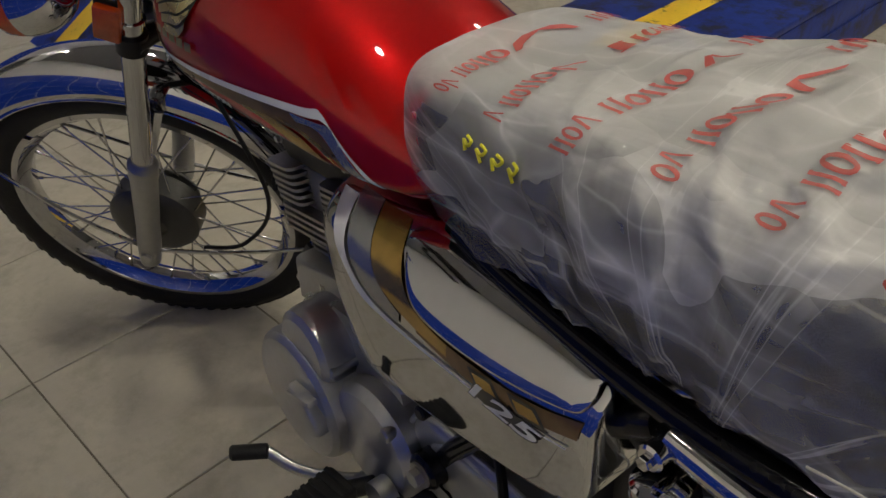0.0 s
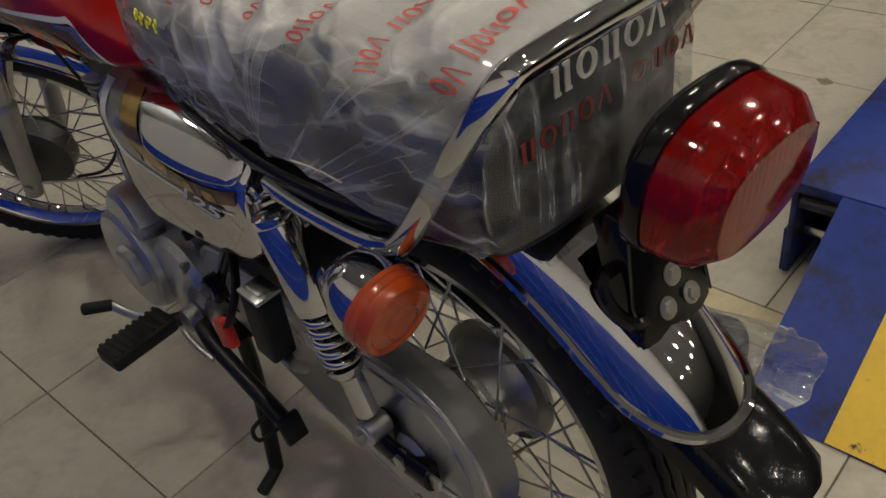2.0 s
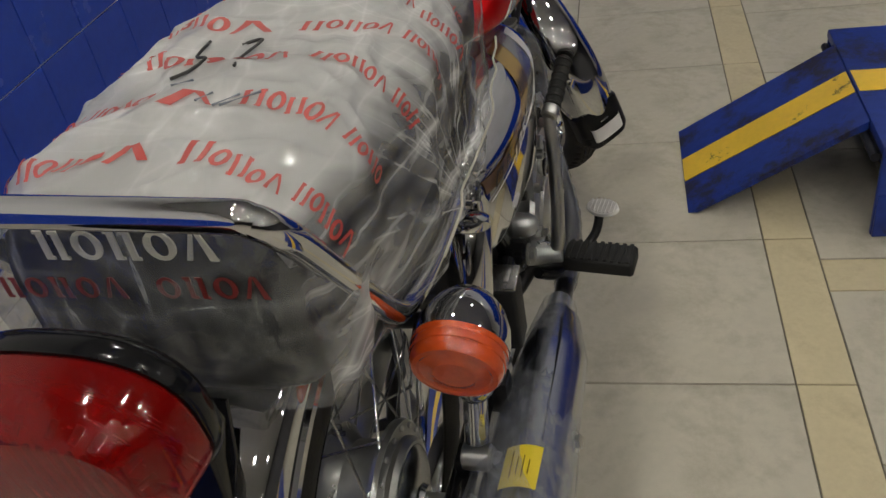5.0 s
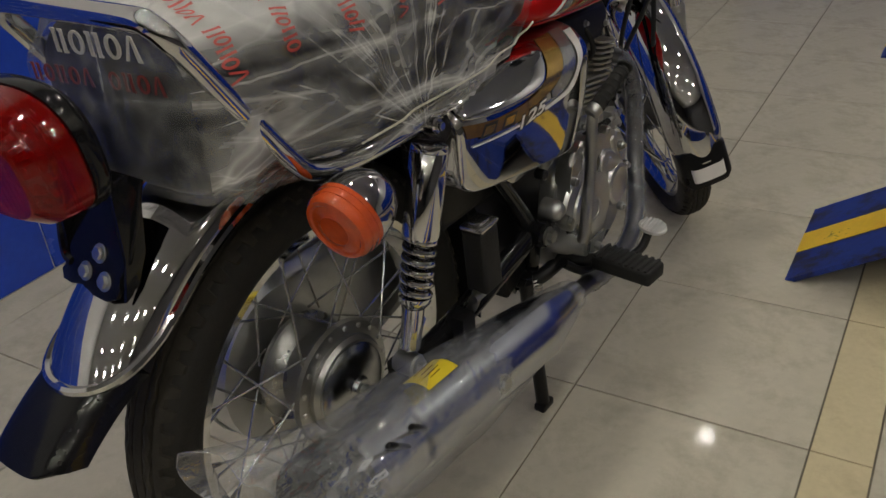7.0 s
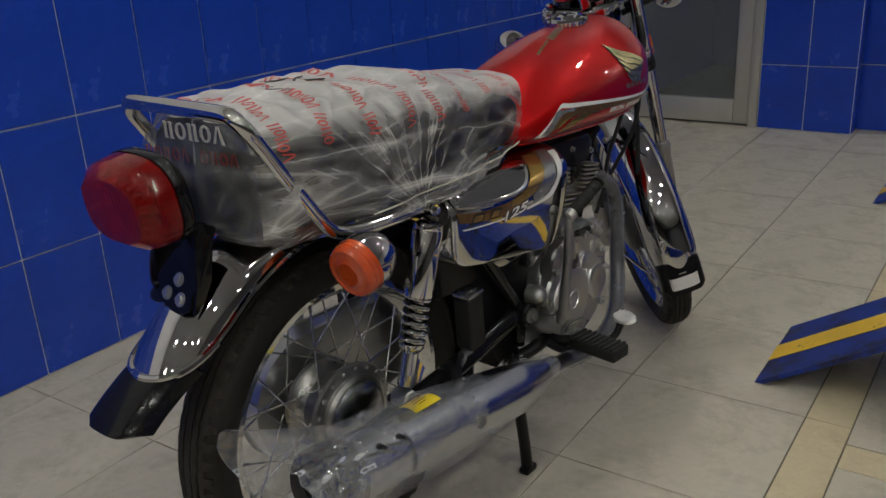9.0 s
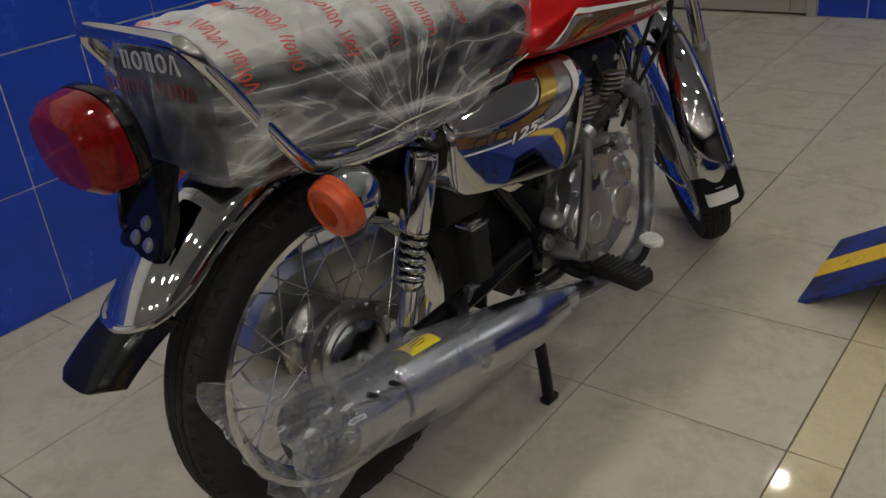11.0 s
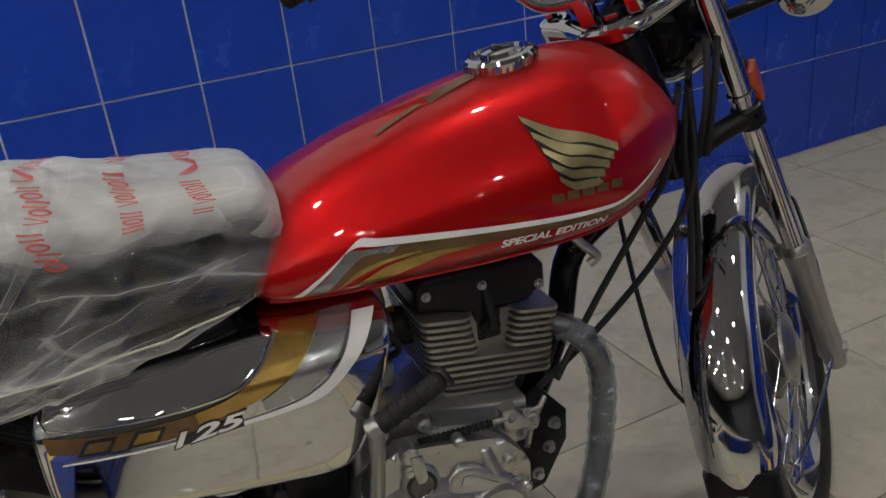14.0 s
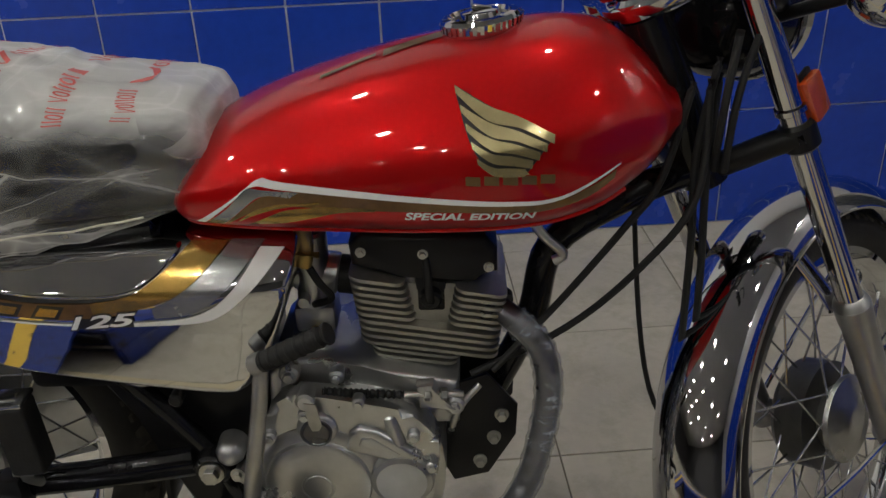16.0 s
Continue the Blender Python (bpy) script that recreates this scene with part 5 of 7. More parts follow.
# Grab rail.
rail = []
for side in (1, -1):
    pts = [(0.128, side * 0.127, 0.660), (0.06, side * 0.131, 0.660), (-0.02, side * 0.131, 0.664), (-0.062, side * 0.130, 0.673), (-0.085, side * 0.129, 0.690), (-0.125, side * 0.127, 0.745), (-0.172, side * 0.124, 0.815), (-0.188, side * 0.121, 0.838), (-0.195, side * 0.110, 0.851), (-0.198, side * 0.085, 0.856)]
    rail = rail + pts if side > 0 else rail + pts[::-1]
part("grab_rail", tube(bmnew(), rail, 0.0108, 18, 6), CHROME, bike, "bent chrome grab rail")
for side in (1, -1):
    part("inner_rail", tube(bmnew(), [(0.385, side * 0.082, 0.668), (0.30, side * 0.098, 0.667), (0.15, side * 0.116, 0.670), (0.02, side * 0.124, 0.684), (-0.08, side * 0.115, 0.695), (-0.15, side * 0.10, 0.70)], 0.0112, 14, 5), BLACK_GLOSS, bike)
    bm = cyl(bmnew(), (0.122, side * 0.105, 0.655), (0.122, side * 0.146, 0.655), 0.0085, seg=18, bevel=0.002)
    bolt(bm, (0.122, side * 0.146, 0.655), (0, side, 0), 0.0055, 0.006)
    part("shock_mount", bm, CHROME, bike)

# Rear shock absorbers.
for side in (1, -1):
    p0, p1 = Vector((0.041, side * 0.130, 0.366)), Vector((0.122, side * 0.138, 0.655))
    d = (p1 - p0).normalized()
    ln = (p1 - p0).length
    shock = part("shock_absorber", lathe(bmnew(), p0, d, [(0.010, 0.018), (0.0135, 0.022), (0.0135, 0.075), (0.016, 0.078), (0.0205, 0.084), (0.0205, 0.090), (0.012, 0.092), (0.009, ln - 0.02)], 24), CHROME, bike, "chrome rear shock absorber")
    part("upper_shroud", lathe(bmnew(), p0 + d * 0.165, d, [(0.020, 0.002), (0.0222, 0.0), (0.0232, 0.004), (0.0232, 0.102), (0.0224, 0.1035), (0.0224, 0.1050), (0.0230, 0.1065), (0.0215, 0.113), (0.015, 0.116), (0.0, 0.117)], 28), CHROME, shock)
    coil = []
    _, a, b = frame_of(d)
    for k in range(145):
        t = k / 144
        ang = t * 2 * math.pi * 6.4
        coil.append(p0 + d * (0.088 + 0.085 * t) + (a * math.cos(ang) + b * math.sin(ang)) * 0.0172)
    part("spring", tube(bmnew(), coil, 0.0047, 10, 1), CHROME, shock)
    bm = cyl(bmnew(), p0 + Vector((0, -side * 0.016, 0)), p0 + Vector((0, side * 0.016, 0)), 0.0155, seg=20, bevel=0.002)
    bolt(bm, p0 + Vector((0, side * 0.016, 0)), (0, side, 0), 0.0085, 0.008)
    part("lower_eye", bm, ZINC, shock)
    bm = cyl(bmnew(), p1 + Vector((0, -side * 0.014, 0)), p1 + Vector((0, side * 0.010, 0)), 0.0100, seg=20, bevel=0.002)
    part("upper_eye", bm, CHROME, shock)
    # Swing arm.
    arm = [(0.405, -0.10, 0.368), (0.25, -0.108, 0.350), (0.10, -0.110, 0.335), (-0.03, -0.108, 0.320)] if side < 0 else [(0.405, 0.095, 0.342), (0.25, 0.082, 0.305), (0.13, 0.090, 0.296), (0.06, 0.112, 0.314), (-0.03, 0.114, 0.320)]
    bm = tube(bmnew(), arm, 0.015, 14, 4, flat=1.35)
    box(bm, (0.041, side * 0.112, 0.350), (0.03, 0.012, 0.04), 0.003)
    part("swing_arm", bm, BLACK_GLOSS, bike)
    bm = tube(bmnew(), [(-0.035, side * 0.116, 0.316), (-0.05, side * 0.116, 0.316), (-0.075, side * 0.114, 0.314)], 0.004, 8, 2)
    box(bm, (-0.03, side * 0.118, 0.318), (0.03, 0.006, 0.022), 0.002)
    part("chain_adjuster", bm, ZINC, bike)
    # Folded pillion footrest on its bracket.
    bm = bmnew()
    box(bm, (0.20, side * 0.142, 0.440), (0.040, 0.034, 0.095), 0.005, (0, -3, 0), 3)
    peg = part("pillion_footrest", bm, RUBBER, bike, "folded black rubber pillion footrest")
    part("end_plate", box(box(bmnew(), (0.1975, side * 0.142, 0.491), (0.041, 0.035, 0.006), 0.002, (0, -3, 0)), (0.1973, side * 0.142, 0.4948), (0.024, 0.018, 0.004), 0.001, (0, -3, 0)), DULL_CHROME, peg)
    bm = tube(bmnew(), [(0.187, side * 0.14, 0.395), (0.184, side * 0.135, 0.372), (0.19, side * 0.12, 0.352)], 0.007, 10, 3)
    cyl(bm, (0.175, side * 0.14, 0.385), (0.200, side * 0.14, 0.385), 0.007, seg=12)
    part("bracket", bm, ZINC, peg)
    # Rider's footrest.
    bm = bmnew()
    y0 = side * 0.215
    box(bm, (0.499, y0, 0.287), (0.050, 0.108, 0.026), 0.006, (0, 0, side * 6), 3)
    fp = part("footrest", bm, RUBBER, bike, "ribbed black rubber footrest")
    for k in range(9):
        part("rib", box(bmnew(), (0.499 - side * 0.0012 * (k - 4) * side, side * (0.17 + 0.0112 * k), 0.3005), (0.046, 0.006, 0.004), 0.001, (0, 0, side * 6)), RUBBER, fp)
    part("bracket", tube(bmnew(), [(0.47, side * 0.09, 0.285), (0.482, side * 0.13, 0.283), (0.495, side * 0.165, 0.286)], 0.011, 12, 4), BLACK_SATIN, fp)

# Chain case.
pts = []
for k in range(25):
    a = radians(82 + k * 196 / 24)
    pts.append((REAR.x + 0.116 * math.cos(a), REAR.z + 0.116 * math.sin(a)))
for k in range(9):
    a = radians(-92 + k * 180 / 8)
    pts.append((0.40 + 0.055 * math.cos(a), 0.365 + 0.06 * math.sin(a)))
case = part("chain_case", plate(bmnew(), pts, 0.056, 0.104, 0.015, 0, 5), CASE_GREY, bike, "silver-painted closed chain case")
part("edge_lip", tube(bmnew(), [(x, 0.100, z) for x, z in pts] + [(pts[0][0], 0.100, pts[0][1])], 0.0035, 8, 1), CASE_GREY, case)
inner = [(REAR.x + (x - REAR.x) * 0.90 + 0.010, REAR.z + (z - REAR.z) * 0.84 + 0.002) for x, z in pts]
part("raised_face", plate(bmnew(), inner, 0.098, 0.1065, 0.005, 0, 3), CASE_GREY, case)
bm = cyl(bmnew(), REAR + Vector((0, 0.104, 0)), REAR + Vector((0, 0.116, 0)), 0.030, seg=28, bevel=0.008)
part("axle_boss", bm, CASE_GREY, case)
part("case_plate", box(bmnew(), (0.165, 0.1075, 0.392), (0.060, 0.0015, 0.022), 0.0005, (0, 5, 0)), WHITE_LABEL, case, "small white label")

# Black inner mudguard ahead of the rear wheel.
rows = fender(REAR, 0.312, 0.318, -14, 60, 0.056, 0.012, 24, 0.0)
part("inner_mudguard", thick(sheet(bmnew(), rows), 0.003), BLACK_PLASTIC, bike)
# Rear mudguard and flap.
rows = []
for k in range(41):
    t = k / 40
    base = fender_ring(REAR, 0.379 + 0.006 * t, radians(40 + 91 * t), 0.064, 0.049, 14, True)
    # The end is rounded: the middle of each ring runs on past its edges.
    last = len(base) - 1
    row = []
    for j, p in enumerate(base):
        s = abs(2 * j / last - 1)
        turn = radians(17.0) * t ** 3 * max(0.0, 1 - s ** 2.2) ** 0.6
        row.append(REAR + Matrix.Rotation(-turn, 3, "Y") @ (p - REAR))
    rows.append(row)
rg = part("rear_mudguard", thick(sheet(bmnew(), rows), 0.0015), CHROME, bike, "chrome rear mudguard")
part("rolled_edge", rolled_edge(bmnew(), rows, 0.0056), CHROME, rg)
rows = fender(REAR, 0.364, 0.424, 142, 158.5, 0.052, 0.040, 14, 0.35)
part("mud_flap", thick(sheet(bmnew(), rows), 0.004), BLACK_GLOSS, rg, "black plastic mud flap")
for side in (1, -1):
    bm = bmnew()
    bolt(bm, (-0.247, side * 0.043, 0.560), (-0.7, side * 0.5, 0.5), 0.007, 0.006)
    part("flap_bolt", bm, ZINC, rg)

# Tail lamp on its bracket.
TAIL = Vector((-0.243, -0.006, 0.760))
TAIL_TILT = Matrix.Translation(TAIL) @ Matrix.Rotation(radians(-7), 4, "Y") @ Matrix.Rotation(radians(180), 4, "Z")


def tail_ring(x, hw, hh, n=2.7, k=48):
    out = []
    for i in range(k):
        t = 2 * math.pi * i / k
        c, s = math.cos(t), math.sin(t)
        out.append(TAIL_TILT @ Vector((x, hw * math.copysign(abs(c) ** (2 / n), c), hh * math.copysign(abs(s) ** (2 / n), s))))
    return out


tail = part("tail_lamp", loft(bmnew(), [tail_ring(-0.006, 0.05, 0.04), tail_ring(0.0, 0.066, 0.052), tail_ring(0.006, 0.076, 0.058), tail_ring(0.010, 0.0785, 0.060), tail_ring(0.021, 0.0785, 0.060), tail_ring(0.023, 0.0775, 0.059), tail_ring(0.0232, 0.060, 0.045)]), BLACK_GLOSS, bike, "black tail lamp housing", 50)
part("lens", loft(bmnew(), [tail_ring(0.0236, 0.0755, 0.0570), tail_ring(0.025, 0.0768, 0.0580), tail_ring(0.050, 0.0745, 0.0560), tail_ring(0.056, 0.0728, 0.0542), tail_ring(0.0695, 0.060, 0.0430), tail_ring(0.0715, 0.058, 0.041), tail_ring(0.073, 0.03, 0.02)]), RED_LENS, tail, "red ribbed lens", 30)
part("reflector", loft(bmnew(), [tail_ring(0.0238, 0.071, 0.054), tail_ring(0.0265, 0.066, 0.050), tail_ring(0.0265, 0.02, 0.02)]), surface("red_reflector_back", (0.38, 0.012, 0.009), 0.25, 0.5, bump=0.8, bump_scale=90), tail)
# Ribs moulded behind the face of the lens.
for k in range(15):
    y = -0.056 + 0.008 * k
    h = 0.030 * math.sqrt(max(0.05, 1 - (y / 0.066) ** 2)) + 0.008
    q0, q1 = TAIL_TILT @ Vector((0.0685, y, -h)), TAIL_TILT @ Vector((0.0685, y, h))
    part("lens_rib", cyl(bmnew(), q0, q1, 0.0024, seg=8), RED_LENS, tail)
for k in range(24):
    t = 2 * math.pi * k / 24
    c, s2 = math.cos(t), math.sin(t)
    e = Vector((0, math.copysign(abs(c) ** 0.74, c) * 0.068, math.copysign(abs(s2) ** 0.74, s2) * 0.050))
    part("lens_rib", cyl(bmnew(), TAIL_TILT @ (e * 0.86 + Vector((0.054, 0, 0))), TAIL_TILT @ (e * 0.80 + Vector((0.064, 0, 0))), 0.0026, seg=8), RED_LENS, tail)
bm = plate(bmnew(), [(-0.050, 0.030), (-0.046, 0.070), (0.046, 0.070), (0.050, 0.030), (0.046, -0.01), (0.037, -0.024), (0.046, -0.028), (0.052, -0.037), (0.048, -0.046), (0.034, -0.048), (0.016, -0.043), (0.0, -0.051), (-0.022, -0.052), (-0.036, -0.046), (-0.040, -0.036), (-0.036, -0.026), (-0.046, -0.01)], -0.0025, 0.0025, 0.001)
bm.transform(Matrix.Translation((-0.2335, -0.006, 0.645)) @ Matrix.Rotation(radians(26), 4, "Y") @ Matrix.Rotation(radians(90), 4, "Z"))
part("plate_bracket", bm, BLACK_GLOSS, tail)
for side in (1, -1):
    bm = plate(bmnew(), [(-0.2525, 0.602), (-0.240, 0.64), (-0.236, 0.715), (-0.216, 0.718), (-0.208, 0.69), (-0.218, 0.64), (-0.234, 0.612)], side * 0.044 - 0.004, side * 0.048 - 0.004, 0.001)
    part("bracket_cheek", bm, BLACK_GLOSS, tail)
for y, z in ((0.0135, 0.619), (-0.004, 0.638), (-0.0165, 0.616)):
    bm = bmnew()
    bolt(bm, (-0.2362 + (z - 0.645) * 0.488, y - 0.006, z), (-1, 0, 0.488), 0.0066, 0.004)
    part("bracket_bolt", bm, ZINC, tail)
part("bracket_ear", tube(bmnew(), [(-0.222, 0.036, 0.668), (-0.222, 0.054, 0.670), (-0.226, 0.060, 0.660), (-0.234, 0.056, 0.642), (-0.243, 0.044, 0.625), (-0.245, 0.032, 0.621)], 0.0058, 8, 4), BLACK_GLOSS, tail, "slotted black ear")

# ---- engine ----
# Right-hand crankcase cover with its clutch dome and filter cap.
CASE_R = [(0.464, 0.335), (0.470, 0.395), (0.480, 0.450), (0.500, 0.473), (0.527, 0.478), (0.600, 0.464), (0.640, 0.452), (0.668, 0.424), (0.677, 0.402), (0.673, 0.36), (0.662, 0.315), (0.64, 0.285), (0.59, 0.262), (0.54, 0.258), (0.50, 0.275), (0.474, 0.30)]
engine = part("engine", plate(bmnew(), [(0.452, 0.31), (0.462, 0.40), (0.49, 0.445), (0.56, 0.465), (0.64, 0.445), (0.675, 0.40), (0.68, 0.32), (0.65, 0.265), (0.56, 0.243), (0.48, 0.258)], -0.105, 0.10, 0.012, 4, 3), CAST, bike, "cast aluminium single-cylinder engine")
bm = plate(bmnew(), CASE_R, -0.128, -0.10, 0.010, 4, 4)
rc = part("clutch_cover", bm, CAST, engine)
bm = lathe(bmnew(), (0.532, -0.122, 0.355), (0, -1, 0), [(0.082, 0.0), (0.079, 0.007), (0.072, 0.0105), (0.064, 0.012), (0.062, 0.0165), (0.057, 0.0185), (0.020, 0.019), (0.019, 0.0175), (0.017, 0.0175), (0.016, 0.019), (0.0, 0.0195)], 48)
part("clutch_dome", bm, CAST, rc)
bm = lathe(bmnew(), (0.631, -0.118, 0.358), (0, -1, 0), [(0.040, 0.0), (0.0395, 0.012), (0.036, 0.019), (0.030, 0.0215), (0.027, 0.0205), (0.0, 0.0205)], 36)
part("filter_cap", bm, CAST, rc)
bm = bmnew()
for k in range(16):
    x = 0.505 + 0.004 * k
    box(bm, (x, -0.1425, 0.309 - 0.0004 * k), (0.003, 0.001, 0.004), 0.0003)
part("cast_mark", bm, DULL_CHROME, rc)
for x, z in ((0.482, 0.425), (0.525, 0.455), (0.588, 0.472), (0.648, 0.423), (0.667, 0.378), (0.652, 0.305), (0.565, 0.268), (0.495, 0.285)):
    bm = cyl(bmnew(), (x, -0.122, z), (x, -0.138, z), 0.0075, seg=16, bevel=0.002)
    cyl(bm, (x, -0.137, z), (x, -0.141, z), 0.0045, seg=6)
    part("case_bolt", bm, CAST, rc)
part("case_rib", plate(bmnew(), [(0.567, 0.404), (0.574, 0.428), (0.586, 0.437), (0.606, 0.432), (0.655, 0.394), (0.652, 0.386), (0.640, 0.381)], -0.136, -0.12, 0.005, 0, 3), CAST, rc)
part("rib_pocket", plate(bmnew(), [(0.584, 0.412), (0.588, 0.424), (0.600, 0.423), (0.632, 0.398)], -0.1375, -0.13, 0.0015, 0, 2), CASE_GREY, rc)
part("casting_boss", cyl(bmnew(), (0.620, -0.122, 0.448), (0.631, -0.128, 0.405), 0.009, seg=18, bevel=0.004), CAST, rc)
bm = lathe(bmnew(), (0.537, -0.118, 0.432), (0, -1, 0), [(0.024, 0.0), (0.024, 0.012), (0.021, 0.016), (0.0185, 0.017)], 28)
oil = part("oil_filler", bm, CAST, engine)
part("filler_cap", lathe(bmnew(), (0.537, -0.134, 0.432), (0, -1, 0), [(0.0185, 0.0), (0.0185, 0.004), (0.016, 0.0055), (0.0145, 0.004), (0.0, 0.004)], 24), DARK_STEEL, oil)
# Clutch lever, its clip, rubber gaiter and cable adjuster.
part("lever_clip", plate(bmnew(), [(0.527, 0.476), (0.541, 0.474), (0.545, 0.444), (0.541, 0.437), (0.533, 0.437), (0.530, 0.446)], -0.140, -0.137, 0.001), ZINC, engine)
part("clutch_arm", cyl(bmnew(), (0.528, -0.108, 0.472), (0.528, -0.138, 0.474), 0.011, seg=18, bevel=0.003), CAST, engine)
boot = [Vector((0.545, -0.116, 0.474)).lerp(Vector((0.638, -0.112, 0.466)), k / 40) for k in range(41)]
part("clutch_cable_boot", tube(bmnew(), boot, lambda t: 0.0058 + 0.0013 * math.sin(t * 95) - 0.0015 * t, 12, 1), RUBBER, engine)
part("adjuster_rod", cyl(bmnew(), (0.636, -0.112, 0.466), (0.706, -0.104, 0.460), 0.0034, seg=12), ZINC, engine)
for p in (0.35, 0.62):
    c = Vector((0.636, -0.112, 0.466)).lerp(Vector((0.706, -0.104, 0.460)), p)
    part("adjuster_nut", cyl(bmnew(), c, c + Vector((0.008, 0.001, -0.0007)), 0.0078, seg=6, bevel=0.001), ZINC, engine)
part("cable_stop", plate(bmnew(), [(0.655, 0.445), (0.652, 0.476), (0.672, 0.478), (0.682, 0.452), (0.70, 0.44)], -0.112, -0.094, 0.004), CAST, engine)
# Barrel and head with cooling fins.
barrel = part("cylinder", loft(bmnew(), [[(0.64 + 0.046 * math.cos(a), 0.046 * math.sin(a), z) for a in (2 * math.pi * i / 32 for i in range(32))] for z in (0.42, 0.60)]), CAST_DARK, engine)


def fin(z, x0, x1, hy, t=0.0044, r=0.016):
    pts = []
    for cx, cy, a0 in ((x1 - r, hy - r, 0), (x0 + r, hy - r, 90), (x0 + r, -hy + r, 180), (x1 - r, -hy + r, 270)):
        for k in range(5):
            a = radians(a0 + k * 22.5)
            pts.append((cx + r * math.cos(a), cy + r * math.sin(a)))
    return loft(bmnew(), [[(x, y, z - t / 2 + (x - 0.66) * -0.17) for x, y in pts], [(x, y, z + t / 2 + (x - 0.66) * -0.17) for x, y in pts]])


for k in range(6):
    z = 0.437 + 0.0098 * k
    part("barrel_fin", fin(z, 0.604 - 0.0015 * k, 0.684 + 0.004 * k, 0.056 + 0.001 * k), FIN_MAT, barrel)
for k in range(10):
    z = 0.497 + 0.0094 * k
    if k < 4:
        part("head_fin", fin(z, 0.586 - 0.0008 * k, 0.748 + 0.0012 * k, 0.066), FIN_MAT, barrel)
    else:
        part("head_fin", fin(z, 0.586 - 0.0008 * k, 0.652 - 0.002 * (k - 4), 0.066 + 0.001 * (k - 4), r=0.012), FIN_MAT, barrel)
        part("head_fin", fin(z + 0.002, 0.690 + 0.002 * (k - 4), 0.748 + 0.0012 * k, 0.066 + 0.001 * (k - 4), r=0.012), FIN_MAT, barrel)
bm = box(bmnew(), (0.664, 0, 0.535), (0.115, 0.098, 0.085), 0.01)
part("cylinder_head", bm, FIN_MAT, barrel)
# Black block between the split fins, standing in for the recess's shade.
bm = cyl(bmnew(), (0.671, -0.040, 0.562), (0.671, -0.060, 0.558), 0.013, seg=20, bevel=0.003)
box(bm, (0.671, -0.040, 0.568), (0.036, 0.020, 0.060), 0.005)
part("plug_recess_dark", bm, BLACK_SATIN, barrel)
bm = plate(bmnew(), [(0.582, 0.604), (0.580, 0.630), (0.594, 0.644), (0.735, 0.638), (0.748, 0.622), (0.748, 0.592), (0.72, 0.590), (0.68, 0.578), (0.64, 0.597), (0.61, 0.594)], -0.056, 0.056, 0.008, 0, 3)
hc = part("rocker_cover", bm, BLACK_SATIN, engine, "black rocker cover")
for x, z in ((0.594, 0.622), (0.664, 0.618), (0.738, 0.600)):
    for side in (1, -1):
        bm = bmnew()
        bolt(bm, (x, side * 0.056, z), (0, side, 0), 0.0042, 0.005)
        part("cover_bolt", bm, ZINC, hc)
part("plug_cap", tube(bmnew(), [(0.671, -0.060, 0.558), (0.670, -0.068, 0.575), (0.668, -0.060, 0.60), (0.662, -0.03, 0.648)], 0.0048, 10, 5), RUBBER, engine)
# Carburettor and inlet.
bm = cyl(bmnew(), (0.505, 0.0, 0.575), (0.560, 0.0, 0.565), 0.026, seg=22, bevel=0.004)
cyl(bm, (0.528, -0.01, 0.53), (0.528, -0.01, 0.63), 0.021, seg=22, bevel=0.004)
box(bm, (0.528, -0.005, 0.517), (0.05, 0.05, 0.035), 0.006)
cyl(bm, (0.52, -0.02, 0.55), (0.52, -0.045, 0.55), 0.007, seg=10)
carb = part("carburettor", bm, CAST, engine)
part("float_bowl_screw", cyl(bmnew(), (0.528, -0.030, 0.505), (0.528, -0.042, 0.505), 0.006, seg=12, bevel=0.001), BRASS, carb)
part("choke_lever", tube(bmnew(), [(0.515, -0.03, 0.585), (0.505, -0.05, 0.592), (0.498, -0.06, 0.57)], 0.0035, 8, 4), ZINC, carb)
part("throttle_cap", cyl(bmnew(), (0.528, -0.01, 0.622), (0.528, -0.01, 0.648), 0.0175, seg=20, bevel=0.004), BLACK_PLASTIC, carb)
part("inlet_rubber", cyl(bmnew(), (0.556, 0, 0.566), (0.598, 0, 0.560), 0.024, seg=22, bevel=0.004), RUBBER, carb)
part("fuel_tap", tube(tube(bmnew(), [(0.53, -0.055, 0.665), (0.535, -0.062, 0.635), (0.53, -0.06, 0.61)], 0.009, 10, 3), [(0.52, -0.07, 0.63), (0.55, -0.072, 0.628)], 0.004, 8, 2), BRASS, engine)
part("fuel_hose", tube(bmnew(), [(0.53, -0.058, 0.615), (0.545, -0.065, 0.59), (0.555, -0.05, 0.56), (0.53, -0.03, 0.54)], 0.0045, 8, 5), RUBBER, engine)
# Crankcase top, starter gear bump and small fittings between barrel and carburettor.
part("crankcase_top", plate(bmnew(), [(0.470, 0.40), (0.476, 0.478), (0.50, 0.500), (0.545, 0.497), (0.585, 0.488), (0.70, 0.462), (0.70, 0.40)], -0.085, 0.085, 0.010, 0, 3), CAST, engine)
for x, z, r in ((0.505, 0.487, 0.012), (0.560, 0.483, 0.009), (0.665, 0.452, 0.010), (0.695, 0.440, 0.012)):
    bm = cyl(bmnew(), (x, -0.080, z), (x, -0.103, z), r, seg=18, bevel=0.003)
    cyl(bm, (x, -0.102, z), (x, -0.109, z), r * 0.55, seg=6, bevel=0.001)
    part("casting_lug", bm, CAST, engine)
part("oil_pipe", tube(bmnew(), [(0.69, -0.094, 0.40), (0.70, -0.092, 0.43), (0.725, -0.080, 0.455)], 0.004, 10, 4), ZINC, engine)
